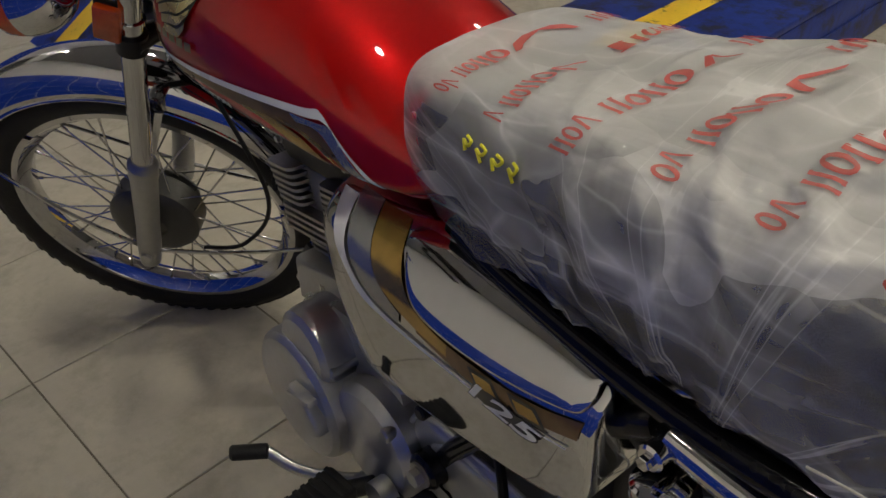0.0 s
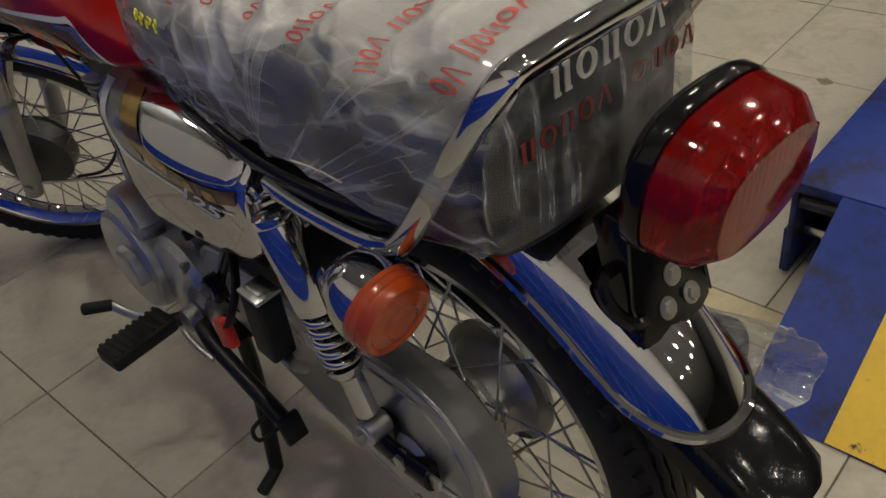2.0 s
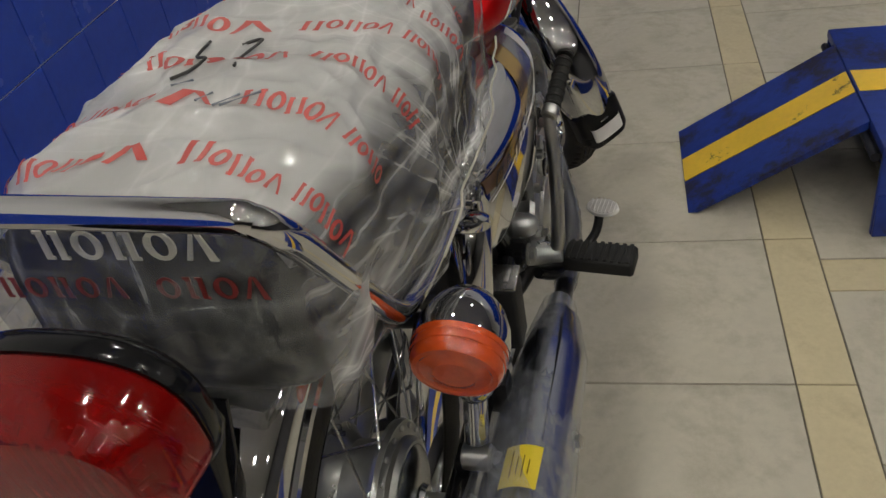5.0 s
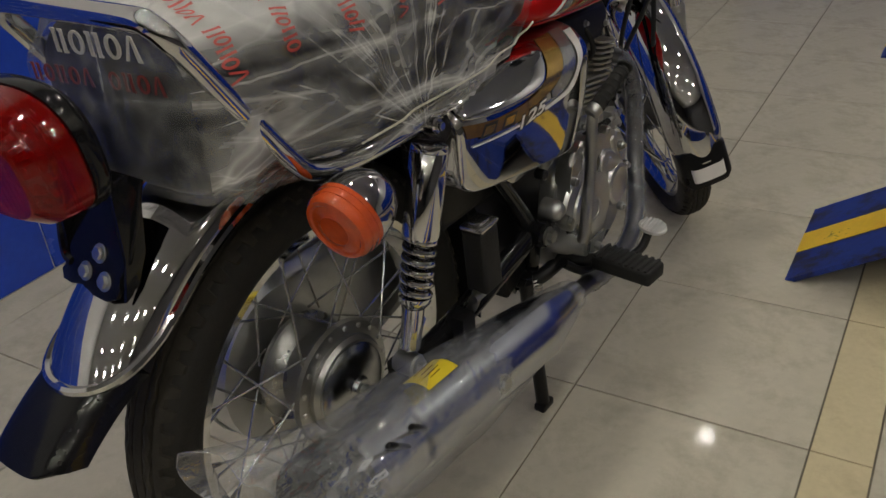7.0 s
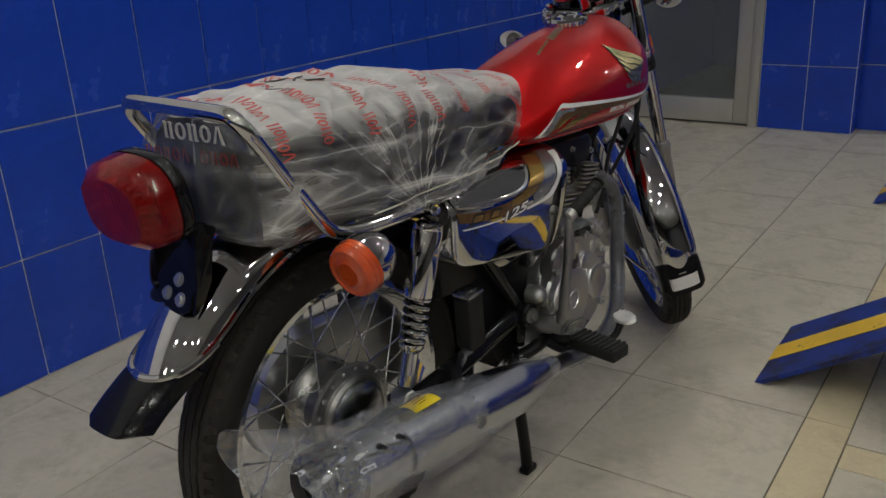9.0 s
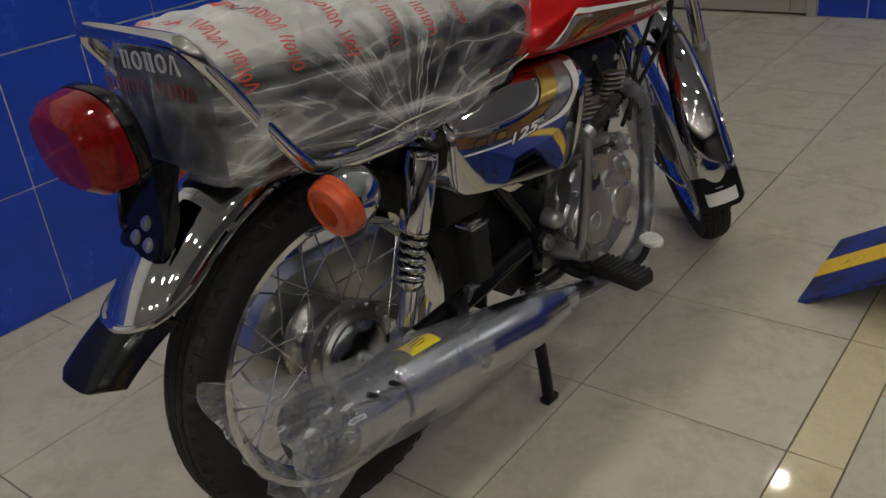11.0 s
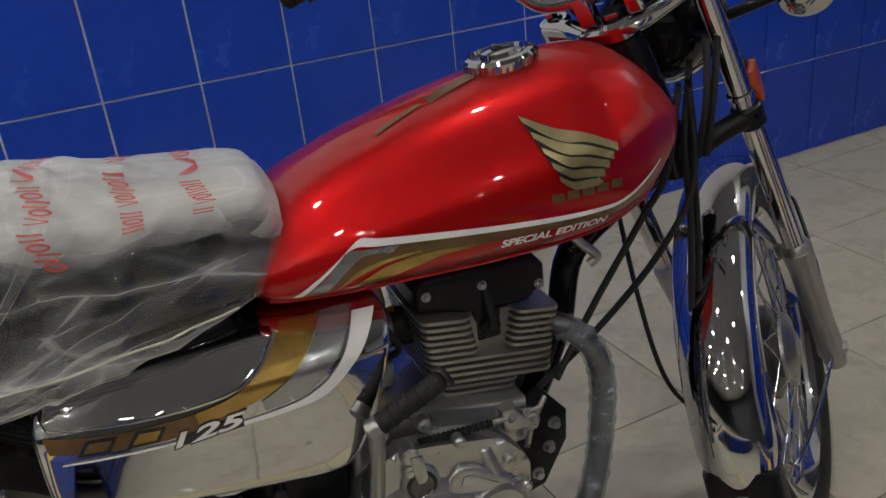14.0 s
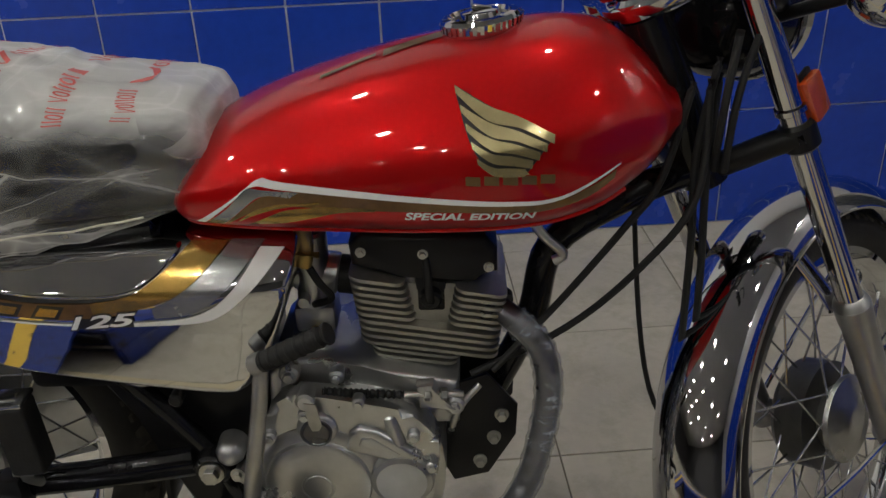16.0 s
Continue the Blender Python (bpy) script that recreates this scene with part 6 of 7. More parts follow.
# Left-hand covers.
bm = lathe(bmnew(), (0.620, 0.100, 0.328), (0, 1, 0), [(0.088, 0.0), (0.088, 0.034), (0.0855, 0.044), (0.079, 0.050), (0.068, 0.0535), (0.040, 0.0555), (0.0, 0.0560)], 48)
lc = part("generator_cover", bm, CASE_GREY, engine, "round silver generator cover", 22)
part("starter_dome", lathe(bmnew(), (0.602, 0.082, 0.408), (0, 1, 0), [(0.052, 0.0), (0.052, 0.042), (0.0495, 0.053), (0.042, 0.0590), (0.030, 0.0605), (0.0, 0.0610)], 36), CASE_GREY, lc, "", 22)
bm = plate(bmnew(), [(0.600, 0.375), (0.595, 0.335), (0.560, 0.318), (0.545, 0.330), (0.548, 0.350), (0.57, 0.375)], 0.12, 0.168, 0.006, 0, 3)
box(bm, (0.575, 0.163, 0.372), (0.055, 0.014, 0.008), 0.003, (0, 18, 0))
part("cover_rib", bm, CASE_GREY, lc)
part("sprocket_cover", lathe(bmnew(), (0.495, 0.088, 0.335), (0, 1, 0), [(0.074, 0.0), (0.074, 0.03), (0.066, 0.042), (0.058, 0.045), (0.0, 0.046)], 44), CASE_GREY, engine, "silver sprocket cover", 22)
for x, z in ((0.555, 0.405), (0.69, 0.37), (0.655, 0.272), (0.57, 0.27), (0.455, 0.385), (0.45, 0.30)):
    bm = cyl(bmnew(), (x, 0.09, z), (x, 0.135, z), 0.0085, seg=16, bevel=0.002)
    part("case_bolt", bm, CAST, engine)

# Kick starter.
kick = part("kick_starter", tube(bmnew(), [(0.458, -0.125, 0.325), (0.457, -0.156, 0.335), (0.462, -0.162, 0.38), (0.480, -0.160, 0.47), (0.492, -0.156, 0.542)], lambda t: 0.0115 - 0.003 * t, 14, 6), FORK_ALU, bike, "alloy kick starter with a rubber pedal")
bm = cyl(bmnew(), (0.490, -0.160, 0.545), (0.566, -0.171, 0.587), 0.0112, seg=20, bevel=0.004)
part("pedal_rubber", bm, RUBBER, kick)
for k in range(8):
    p = Vector((0.496, -0.1609, 0.5483)).lerp(Vector((0.568, -0.1714, 0.588)), k / 7)
    part("ring", cyl(bmnew(), p, p + Vector((0.0035, -0.0005, 0.0019)), 0.0122, seg=20, bevel=0.0008), RUBBER, kick)
part("pedal_joint", cyl(bmnew(), (0.482, -0.157, 0.540), (0.497, -0.161, 0.550), 0.012, seg=18, bevel=0.003), FORK_ALU, kick)
bm = lathe(bmnew(), (0.457, -0.10, 0.328), (0, -1, 0), [(0.022, 0), (0.020, 0.03), (0.016, 0.045), (0.014, 0.066), (0.0, 0.067)], 24)
part("kick_boss", bm, CAST, kick)
# Brake pivot and clamp behind the cover.
part("brake_pivot", lathe(bmnew(), (0.430, -0.105, 0.397), (0, -1, 0), [(0.018, 0.0), (0.017, 0.022), (0.013, 0.030), (0.008, 0.034), (0.0, 0.035)], 22), CAST, engine)
bm = box(bmnew(), (0.449, -0.132, 0.368), (0.032, 0.022, 0.018), 0.004, (0, 48, 0))
bolt(bm, (0.440, -0.142, 0.378), (0, -1, 0), 0.006, 0.006)
part("shaft_clamp", bm, ZINC, engine)
# Brake pedal.
brake = part("brake_pedal", tube(bmnew(), [(0.44, -0.13, 0.30), (0.48, -0.150, 0.268), (0.55, -0.172, 0.250), (0.595, -0.196, 0.262), (0.612, -0.203, 0.290)], 0.0075, 12, 6), BLACK_SATIN, bike, "black brake pedal with a ribbed alloy pad")
bm = lathe(bmnew(), (0, 0, 0), (0, 0, 1), [(0.0, -0.004), (0.021, -0.004), (0.0235, -0.002), (0.0235, 0.002), (0.0215, 0.004), (0.0, 0.0042)], 32)
bm.transform(Matrix.Translation((0.617, -0.208, 0.298)) @ Matrix.Rotation(radians(-14), 4, "Z") @ Matrix.Rotation(radians(-20), 4, "Y") @ Matrix.Diagonal((0.72, 1.15, 1, 1)))
PAD_ALLOY = surface("bright_ribbed_alloy", (0.78, 0.78, 0.77), 0.35, 0.7, bump=0.1)
part("pedal_pad", bm, PAD_ALLOY, brake)
for k in range(7):
    part("pad_rib", box(bmnew(), (0.617 + 0.0016 * (k - 3), -0.208 + 0.0062 * (k - 3), 0.3026), (0.030 - 0.0022 * abs(k - 3) ** 1.4, 0.0026, 0.003), 0, (0, -20, -14)), PAD_ALLOY, brake)
# Gear lever.
gear = part("gear_lever", tube(bmnew(), [(0.505, 0.128, 0.268), (0.53, 0.150, 0.262), (0.57, 0.185, 0.268), (0.605, 0.205, 0.285)], 0.0065, 12, 6, flat=1.3), ZINC, bike, "plated gear lever with a black rubber tip")
part("tip_rubber", cyl(bmnew(), (0.604, 0.203, 0.286), (0.628, 0.243, 0.291), 0.0095, seg=16, bevel=0.003), RUBBER, gear)
bm = cyl(bmnew(), (0.507, 0.10, 0.268), (0.507, 0.148, 0.268), 0.011, seg=16, bevel=0.002)
part("lever_joint", bm, ZINC, gear)

# ---- frame, stands and boxes ----
bm = tube(bmnew(), [fork_point(0.45, -0.01, 0), (0.90, 0, 0.66), (0.815, 0, 0.60), (0.79, 0, 0.50), (0.745, 0, 0.40), (0.715, 0, 0.35)], 0.0185, 16, 5)
part("down_tube", bm, BLACK_GLOSS, bike)
bm = bmnew()
tube(bm, [fork_point(0.60, -0.01, 0), (0.84, 0, 0.76), (0.62, 0, 0.72), (0.44, 0, 0.655), (0.40, 0, 0.55), (0.40, 0, 0.36), (0.42, 0, 0.28)], 0.019, 14, 5)
part("spine_tube", bm, BLACK_GLOSS, bike)
for side in (1, -1):
    bm = plate(bmnew(), [(0.690, 0.430), (0.735, 0.445), (0.772, 0.398), (0.770, 0.352), (0.735, 0.290), (0.690, 0.278), (0.675, 0.31)], side * 0.040, side * 0.046, 0.0015)
    ep = part("engine_plate", bm, BLACK_SATIN, bike)
    for x, z in ((0.752, 0.385), (0.724, 0.312), (0.742, 0.350)):
        bm = bmnew()
        bolt(bm, (x, side * 0.046, z), (0, side, 0), 0.0062, 0.008)
        part("plate_bolt", bm, ZINC, ep)
    part("side_tube", tube(bmnew(), [(0.42, side * 0.085, 0.29), (0.40, side * 0.098, 0.368), (0.33, side * 0.10, 0.47), (0.25, side * 0.105, 0.56), (0.14, side * 0.11, 0.645)], 0.0125, 12, 5), BLACK_GLOSS, bike)
    bm = cyl(bmnew(), (0.403, side * 0.095, 0.366), (0.403, side * 0.126, 0.366), 0.022, seg=22, bevel=0.004)
    part("pivot_boss", bm, BLACK_GLOSS, bike)
    bm = bmnew()
    bolt(bm, (0.403, side * 0.126, 0.366), (0, side, 0), 0.0105, 0.009)
    part("pivot_nut", bm, ZINC, bike)
    part("footrest_bar", tube(bmnew(), [(0.40, side * 0.06, 0.255), (0.44, side * 0.09, 0.262), (0.475, side * 0.11, 0.283)], 0.013, 12, 4), BLACK_SATIN, bike)
part("battery_box", box(bmnew(), (0.285, 0.0, 0.555), (0.19, 0.17, 0.19), 0.012), BLACK_PLASTIC, bike, "black battery and air filter box")
part("inner_guard", plate(bmnew(), [(0.24, 0.52), (0.47, 0.52), (0.465, 0.40), (0.45, 0.29), (0.36, 0.26), (0.335, 0.33), (0.31, 0.42)], -0.078, 0.078, 0.006), BLACK_PLASTIC, bike)
part("cable_hook", tube(bmnew(), [(0.785, -0.045, 0.655), (0.80, -0.052, 0.635), (0.822, -0.05, 0.612), (0.812, -0.048, 0.602)], 0.006, 10, 4), ZINC, bike)
# Loom and control cables in front of the tank.
for pts in ([(0.955, -0.03, 0.80), (0.925, -0.05, 0.70), (0.89, -0.045, 0.64), (0.82, -0.05, 0.55), (0.74, -0.085, 0.478)], [(0.975, -0.02, 0.80), (0.965, -0.05, 0.68), (0.91, -0.06, 0.60), (0.83, -0.05, 0.515), (0.715, -0.085, 0.474)],
            [(0.985, -0.01, 0.82), (0.965, -0.03, 0.72), (0.965, -0.045, 0.62), (0.965, -0.05, 0.50), (0.972, -0.05, 0.38)], [(0.99, 0.0, 0.80), (0.978, -0.03, 0.70), (0.980, -0.04, 0.60), (0.982, -0.045, 0.48), (0.99, -0.045, 0.37)],
            [(1.0, -0.02, 0.85), (0.985, -0.045, 0.78), (0.985, -0.03, 0.70)], [(1.03, -0.005, 0.86), (1.0, -0.04, 0.79), (0.995, -0.035, 0.70)]):
    part("cable", tube(bmnew(), pts, 0.0045, 8, 7), RUBBER, bike)
# Centre stand, folded side stand with its red tag.
stand = part("centre_stand", tube(bmnew(), [(0.40, 0.105, 0.285), (0.395, 0.108, 0.20), (0.385, 0.125, 0.08), (0.380, 0.135, 0.013)], 0.012, 14, 4), BLACK_SATIN, bike, "black centre stand lowered to the floor")
part("stand_leg", tube(bmnew(), [(0.40, -0.085, 0.285), (0.405, -0.088, 0.20), (0.418, -0.094, 0.08), (0.422, -0.098, 0.013)], 0.012, 14, 4), BLACK_SATIN, stand)
part("foot", box(bmnew(), (0.424, -0.099, 0.008), (0.036, 0.022, 0.0156), 0.004), BLACK_SATIN, stand)
part("foot", tube(bmnew(), [(0.382, 0.13, 0.013), (0.372, 0.15, 0.0105), (0.358, 0.178, 0.0105)], 0.0102, 12, 4), BLACK_SATIN, stand)
part("cross_bar", cyl(bmnew(), (0.40, -0.09, 0.27), (0.40, 0.11, 0.27), 0.011, seg=16), BLACK_SATIN, stand)
coil = [Vector((0.402 + 0.012 * t, -0.099 + 0.009 * math.cos(t * 70), 0.19 + 0.075 * t + 0.0)) + Vector((0.009 * math.sin(t * 70), 0, 0)) for t in (i / 90 for i in range(91))]
part("stand_spring", tube(bmnew(), coil, 0.0016, 6, 1), ZINC, stand)
side_stand = part("side_stand", tube(bmnew(), [(0.455, 0.135, 0.300), (0.40, 0.148, 0.290), (0.30, 0.150, 0.262), (0.242, 0.150, 0.243)], 0.0125, 14, 5), BLACK_SATIN, bike, "black side stand folded back")
part("foot_pad", box(bmnew(), (0.232, 0.146, 0.232), (0.012, 0.034, 0.042), 0.004, (0, 20, 0)), BLACK_SATIN, side_stand)
part("foot_loop", tube(bmnew(), [(0.262, 0.155, 0.250), (0.265, 0.185, 0.240), (0.248, 0.188, 0.232), (0.24, 0.16, 0.238)], 0.0032, 8, 4), BLACK_SATIN, side_stand)
part("stand_spring", tube(bmnew(), [(0.448, 0.166, 0.302), (0.41, 0.168, 0.292), (0.375, 0.164, 0.283)], 0.0045, 10, 4), ZINC, side_stand)
bm = lathe(bmnew(), (0.452, 0.135, 0.304), (0, 1, 0), [(0.019, 0), (0.019, 0.02), (0.010, 0.024), (0.0, 0.025)], 20)
part("stand_pivot", bm, ZINC, side_stand)
tag = part("red_tag", box(bmnew(), (0.287, 0.163, 0.388), (0.034, 0.014, 0.040), 0.004, (8, 25, 0), 3), RED_TAG, bike, "red plastic tag on a black strap")
part("strap", tube(bmnew(), [(0.28, 0.162, 0.402), (0.262, 0.158, 0.43), (0.262, 0.14, 0.465), (0.29, 0.12, 0.49)], 0.0075, 8, 5, flat=0.5), RUBBER, tag)

# ---- exhaust ----
HEADER = [(0.735, -0.035, 0.545), (0.765, -0.062, 0.535), (0.795, -0.075, 0.505), (0.806, -0.082, 0.455), (0.798, -0.090, 0.385), (0.776, -0.104, 0.315), (0.728, -0.128, 0.264), (0.66, -0.148, 0.240), (0.56, -0.158, 0.238), (0.47, -0.163, 0.255), (0.41, -0.166, 0.268)]
exhaust = part("exhaust_pipe", tube(bmnew(), HEADER, 0.0148, 18, 6), DARK_STEEL, bike, "steel exhaust pipe wound in clear film")
bm = cyl(bmnew(), (0.728, -0.03, 0.548), (0.752, -0.052, 0.540), 0.026, seg=22, bevel=0.005)
part("exhaust_flange", bm, BLACK_SATIN, exhaust)


def wrap_r(t):
    return 0.0178 + 0.0010 * math.sin(t * 150) + 0.0012 * noise.noise((t * 60, 0, 0))


part("film_wrap", tube(bmnew(), HEADER[1:10], wrap_r, 20, 16), WRAP_FILM, exhaust, "crinkled clear protective film")
MUF0, MUF1 = Vector((0.42, -0.163, 0.266)), Vector((-0.203, -0.188, 0.364))
md = (MUF1 - MUF0).normalized()
mlen = (MUF1 - MUF0).length
bm = lathe(bmnew(), MUF0, md, [(0.017, 0), (0.019, 0.03), (0.030, 0.09), (0.041, 0.16), (0.046, 0.22), (0.048, mlen - 0.06), (0.050, mlen - 0.052), (0.050, mlen - 0.01), (0.047, mlen - 0.004), (0.030, mlen - 0.002), (0.016, mlen - 0.001), (0.015, mlen - 0.03), (0.0, mlen - 0.03)], 40)
muffler = part("muffler", bm, FILMED_CHROME, exhaust, "long chrome muffler", 40)
bm = lathe(bmnew(), MUF1 - md * 0.055, md, [(0.0515, 0), (0.0535, 0.003), (0.0535, 0.046), (0.049, 0.053), (0.033, 0.0555), (0.018, 0.0565), (0.016, 0.045), (0.0, 0.044)], 36)
part("end_cap", bm, BLACK_GLOSS, muffler)
# Heat shield: a curved plate on the outer side with louvres and two screws.
rows = []
for k in range(25):
    t = 0.09 + 0.66 * k / 24
    p = MUF0 + md * (t * mlen)
    r = min(0.047, 0.019 + 0.12 * t) + 0.005
    rows.append([p + Vector((0, -math.cos(a), math.sin(a))) * r for a in (radians(-38 + 9.5 * j) for j in range(12))])
shield = part("heat_shield", thick(sheet(bmnew(), rows), 0.0015), FILMED_CHROME, muffler, "chrome heat shield")
for p in ((0.109, -0.2245, 0.323), (0.281, -0.2070, 0.297)):
    bm = bmnew()
    bolt(bm, (p[0], p[1] - 0.001, p[2]), (0, -1, 0.25), 0.009, 0.006)
    part("shield_screw", bm, ZINC, shield)
for k in range(2):
    c = MUF0 + md * (mlen * (0.765 + 0.066 * k)) + Vector((0, -0.0395, 0.0345))
    bm = box(bmnew(), c, (0.050, 0.006, 0.008), 0.002, (38, 42, 6))
    part("louvre", bm, BLACK_SATIN, shield)
part("hanger", box(bmnew(), (0.16, -0.128, 0.345), (0.03, 0.03, 0.05), 0.004), BLACK_SATIN, muffler)

# ---- plastic coverings ----


HEM_REST = 0.700
HEM_LEFT = [(-0.19, 0.700), (-0.13, 0.696), (-0.06, 0.704), (0.0, 0.716), (0.09, 0.712), (0.18, 0.705), (0.26, 0.700), (0.33, 0.680), (0.37, 0.684), (0.41, 0.700), (0.46, 0.712)]
HEM_RIGHT = [(-0.19, 0.676), (0.0, 0.668), (0.15, 0.664), (0.26, 0.668), (0.36, 0.686), (0.41, 0.697), (0.46, 0.712)]


def seat_film_point(u, t):
    """The film over the seat: u runs along it, t round it from one hem over the top to the other."""
    x = -0.180 + 0.627 * u
    lo, hi = radians(-24), radians(204)
    a = lo + (hi - lo) * t
    p = seat_point(min(max(x, -0.171), 0.446), a, 0.0045, 3.0 + 2.5 * min(1.0, max(0.0, (x - 0.28) / 0.12)))
    p.x = x
    top = max(0.0, math.sin(a)) ** 0.5
    low = 1 - top
    # Slack at the sides, folds that gather towards the hem, sharp crumples over the crown.
    n1 = noise.noise((x * 9, p.y * 8, p.z * 9))
    ang = math.atan2(p.z - 0.63, x - 0.16)
    fold = 0.6 - 2.0 * abs(noise.noise((ang * 5, 5.0 if p.y > 0 else 9.0, math.hypot(p.z - 0.63, x - 0.16) * 4)))
    bend = 0.035 * noise.noise((x * 7, p.y * 7, 8.0))
    crumple = 0.55 - 2.2 * abs(noise.noise(((x + p.y) * 11 + bend * 30, (x - p.y) * 7, p.z * 9)))
    small = 0.5 - 2.0 * abs(noise.noise((x * 24 + 4, p.y * 30 + bend * 60, p.z * 26)))
    facet = noise.voronoi((x * 13 + p.z * 6, p.y * 9, p.z * 15 - x * 5))[0][0] - 0.45
    out = 0.006 + low * (0.008 * n1 + 0.004 * fold + 0.006 * crumple + 0.014 * facet) + top * (1.55 - 2.2 * min(0.42, max(0.0, x))) * (0.0058 * crumple + 0.0040 * small + 0.003 * n1 + 0.005 * facet)
    c = Vector((x, 0, 0.735))
    d = p - c
    d.x = 0
    d.normalize()
    calm = 1 - 0.65 * min(1.0, max(0.0, (x - 0.24) / 0.14))
    p += d * max(0.002, 0.006 + (out - 0.006) * calm)
    hem = max(0.0, 1 - min(t, 1 - t) / 0.10)
    hem = hem * hem * (3 - 2 * hem)
    left = p.y > 0
    line = lerp_table(HEM_LEFT if left else HEM_RIGHT, x)[0] + (0.006 if left else 0.0022) * noise.noise((x * 26, 2.0, 0))
    p.z += hem * (line - HEM_REST)
    p.y *= 1 - 0.02 * hem if left else 1 + 0.10 * hem * min(1.0, max(0.0, (x + 0.05) / 0.06)) * min(1.0, max(0.0, (0.36 - x) / 0.15))
    # At the front the film spans straight from the crown to its end.
    p.z += 0.028 * max(0.0, (x - 0.30) / 0.147) ** 1.3 * top
    return p


NU, NT = 240, 132
grid = [[seat_film_point(k / NU, j / NT) for j in range(NT + 1)] for k in range(NU + 1)]


def close_end(row, dx, steps=9):
    """Gathers the film's end over the seat's face."""
    c = Vector((row[0].x, 0, 0.745))
    out = []
    for s in range(1, steps + 1):
        q = s / steps
        out.append([Vector((c.x, p.y * (1 - q * 0.96), c.z + (p.z - c.z) * (1 - q * 0.96) if p.z > c.z else p.z)) + Vector((dx * math.sqrt(1 - (1 - q) ** 2) + 0.0025 * noise.noise((p.y * 30, p.z * 8, dx * 99)), 0, 0)) for p in row])
    return out


tail_rows = close_end(grid[0], -0.012)[::-1] + [grid[0], grid[1]]
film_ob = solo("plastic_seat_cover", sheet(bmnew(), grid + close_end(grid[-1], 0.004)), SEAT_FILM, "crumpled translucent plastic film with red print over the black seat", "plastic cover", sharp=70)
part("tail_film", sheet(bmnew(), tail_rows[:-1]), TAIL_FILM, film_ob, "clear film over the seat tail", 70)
# The drawn cord inside the hem: straight along the right, a short stretch on the left.
CORD = surface("clear_cord", (0.52, 0.50, 0.42), 0.3, bump=0.05)
for half, ends in ((range(NT // 2, NT + 1), ((-0.02, 0.688), (0.224, 0.690), (0.309, 0.693), (0.39, 0.702))), (range(NT // 2), ((-0.062, 0.734), (-0.006, 0.734), (0.05, 0.726)))):
    rows = [row for row in grid[::9] if ends[0][0] < row[0].x < ends[-1][0]]
    line = []
    for row in rows:
        x = row[0].x
        z = lerp_table(ends, x)[0]
        near = min((row[j] for j in half), key=lambda p: abs(p.z - z))
        line.append(Vector((x, near.y, z)))
    ys = [p.y for p in line]
    for k, p in enumerate(line):
        span = ys[max(0, k - 2):k + 3]
        p.y = max(span, key=abs) + math.copysign(0.0015, p.y)
    part("hem_cord", tube(bmnew(), line, 0.0013 if len(line) > 8 else 0.0009, 8, 2), CORD, film_ob)


def on_film(u, t, lift=0.0016):
    f, g = min(max(u, 0), 0.999) * NU, min(max(t, 0), 0.999) * NT
    i, j = int(f), int(g)
    row0, row1 = grid[i], grid[i + 1]
    a = row0[j].lerp(row0[j + 1], g - j)
    b = row1[j].lerp(row1[j + 1], g - j)
    p = a.lerp(b, f - i)
    nrm = (row1[j] - row0[j]).cross(row0[j + 1] - row0[j]).normalized()
    if nrm.dot(p - Vector((p.x, 0, 0.74))) < 0:
        nrm = -nrm
    return p + nrm * lift


# Red printed words, as rows of five plain blocks running askew over the film.
RING_LEN, FILM_LEN = 0.52, 0.627


def print_block(cu, ct, ang, w, h, shape):
    """One plain shape of print, w long and h high, turned by ang on the film: two bars, a ring, two leaning bars or a wedge."""
    ca, sa = math.cos(ang), math.sin(ang)

    def at(a, b):
        a, b = a * w / 2, b * h / 2
        return on_film(cu + (a * ca - b * sa) / FILM_LEN, ct + (a * sa + b * ca) / RING_LEN)

    bm = bmnew()

    def bar(a0, a1, b0, b1, lean=0.0):
        sheet(bm, [[at(a0 + (a1 - a0) * i / 2 + lean * (b0 + (b1 - b0) * j / 3), b0 + (b1 - b0) * j / 3) for j in range(4)] for i in range(3)])

    if shape in (0, 2):
        lean = 0.12 * shape
        for a in (-0.85, 0.35):
            bar(a, a + 0.46, -1, 1, lean)
            bar(a - 0.12, a, 0.78, 1, lean)
            bar(a + 0.46, a + 0.58, -1, -0.78, lean)
    elif shape in (1, 3):
        sheet(bm, [[at(math.cos(t) * q, math.sin(t) * r) for q, r in ((0.92, 1.0), (0.66, 0.86), (0.40, 0.70))] for t in (2 * math.pi * i / 14 for i in range(15))])
    else:
        bar(-0.62, -0.30, -1, 1, 0.36)
        bar(0.26, 0.66, -1, 1, -0.36)
    return bm


random.seed(11)
for r in range(8):
    cu0 = 0.07 + 0.117 * r
    shift = random.uniform(0, 0.12)
    for q in range(6):
        ct = 0.02 + 0.178 * q + shift
        for k in range(5):
            t = ct + (k - 2) * 0.0162 / RING_LEN
            u = cu0 + 0.030 * noise.noise((r * 0.6, t * 5, 1.0)) + 0.012 * noise.noise((r, t * 13, 2.0))
            slope = 0.7 * noise.noise((r * 2.3, t * 8, 4.0))
            if 0.012 < u < 0.985 and 0.26 < t < 0.86 and (t < 0.76 or r < 6):
                part("print_block", print_block(u, t, radians(-90) + slope, 0.0152, 0.0195, k), RED_PRINT, film_ob)
# A band of print low on the tail.
for k in range(10):
    if k == 5:
        continue
    y = 0.090 - 0.0205 * k
    part("print_block", flat_mark(bmnew(), y, 0.788 + 0.001 * k, 0.0175, 0.017, k % 5, -0.1900, 0.0006), DARK_PRINT, film_ob)
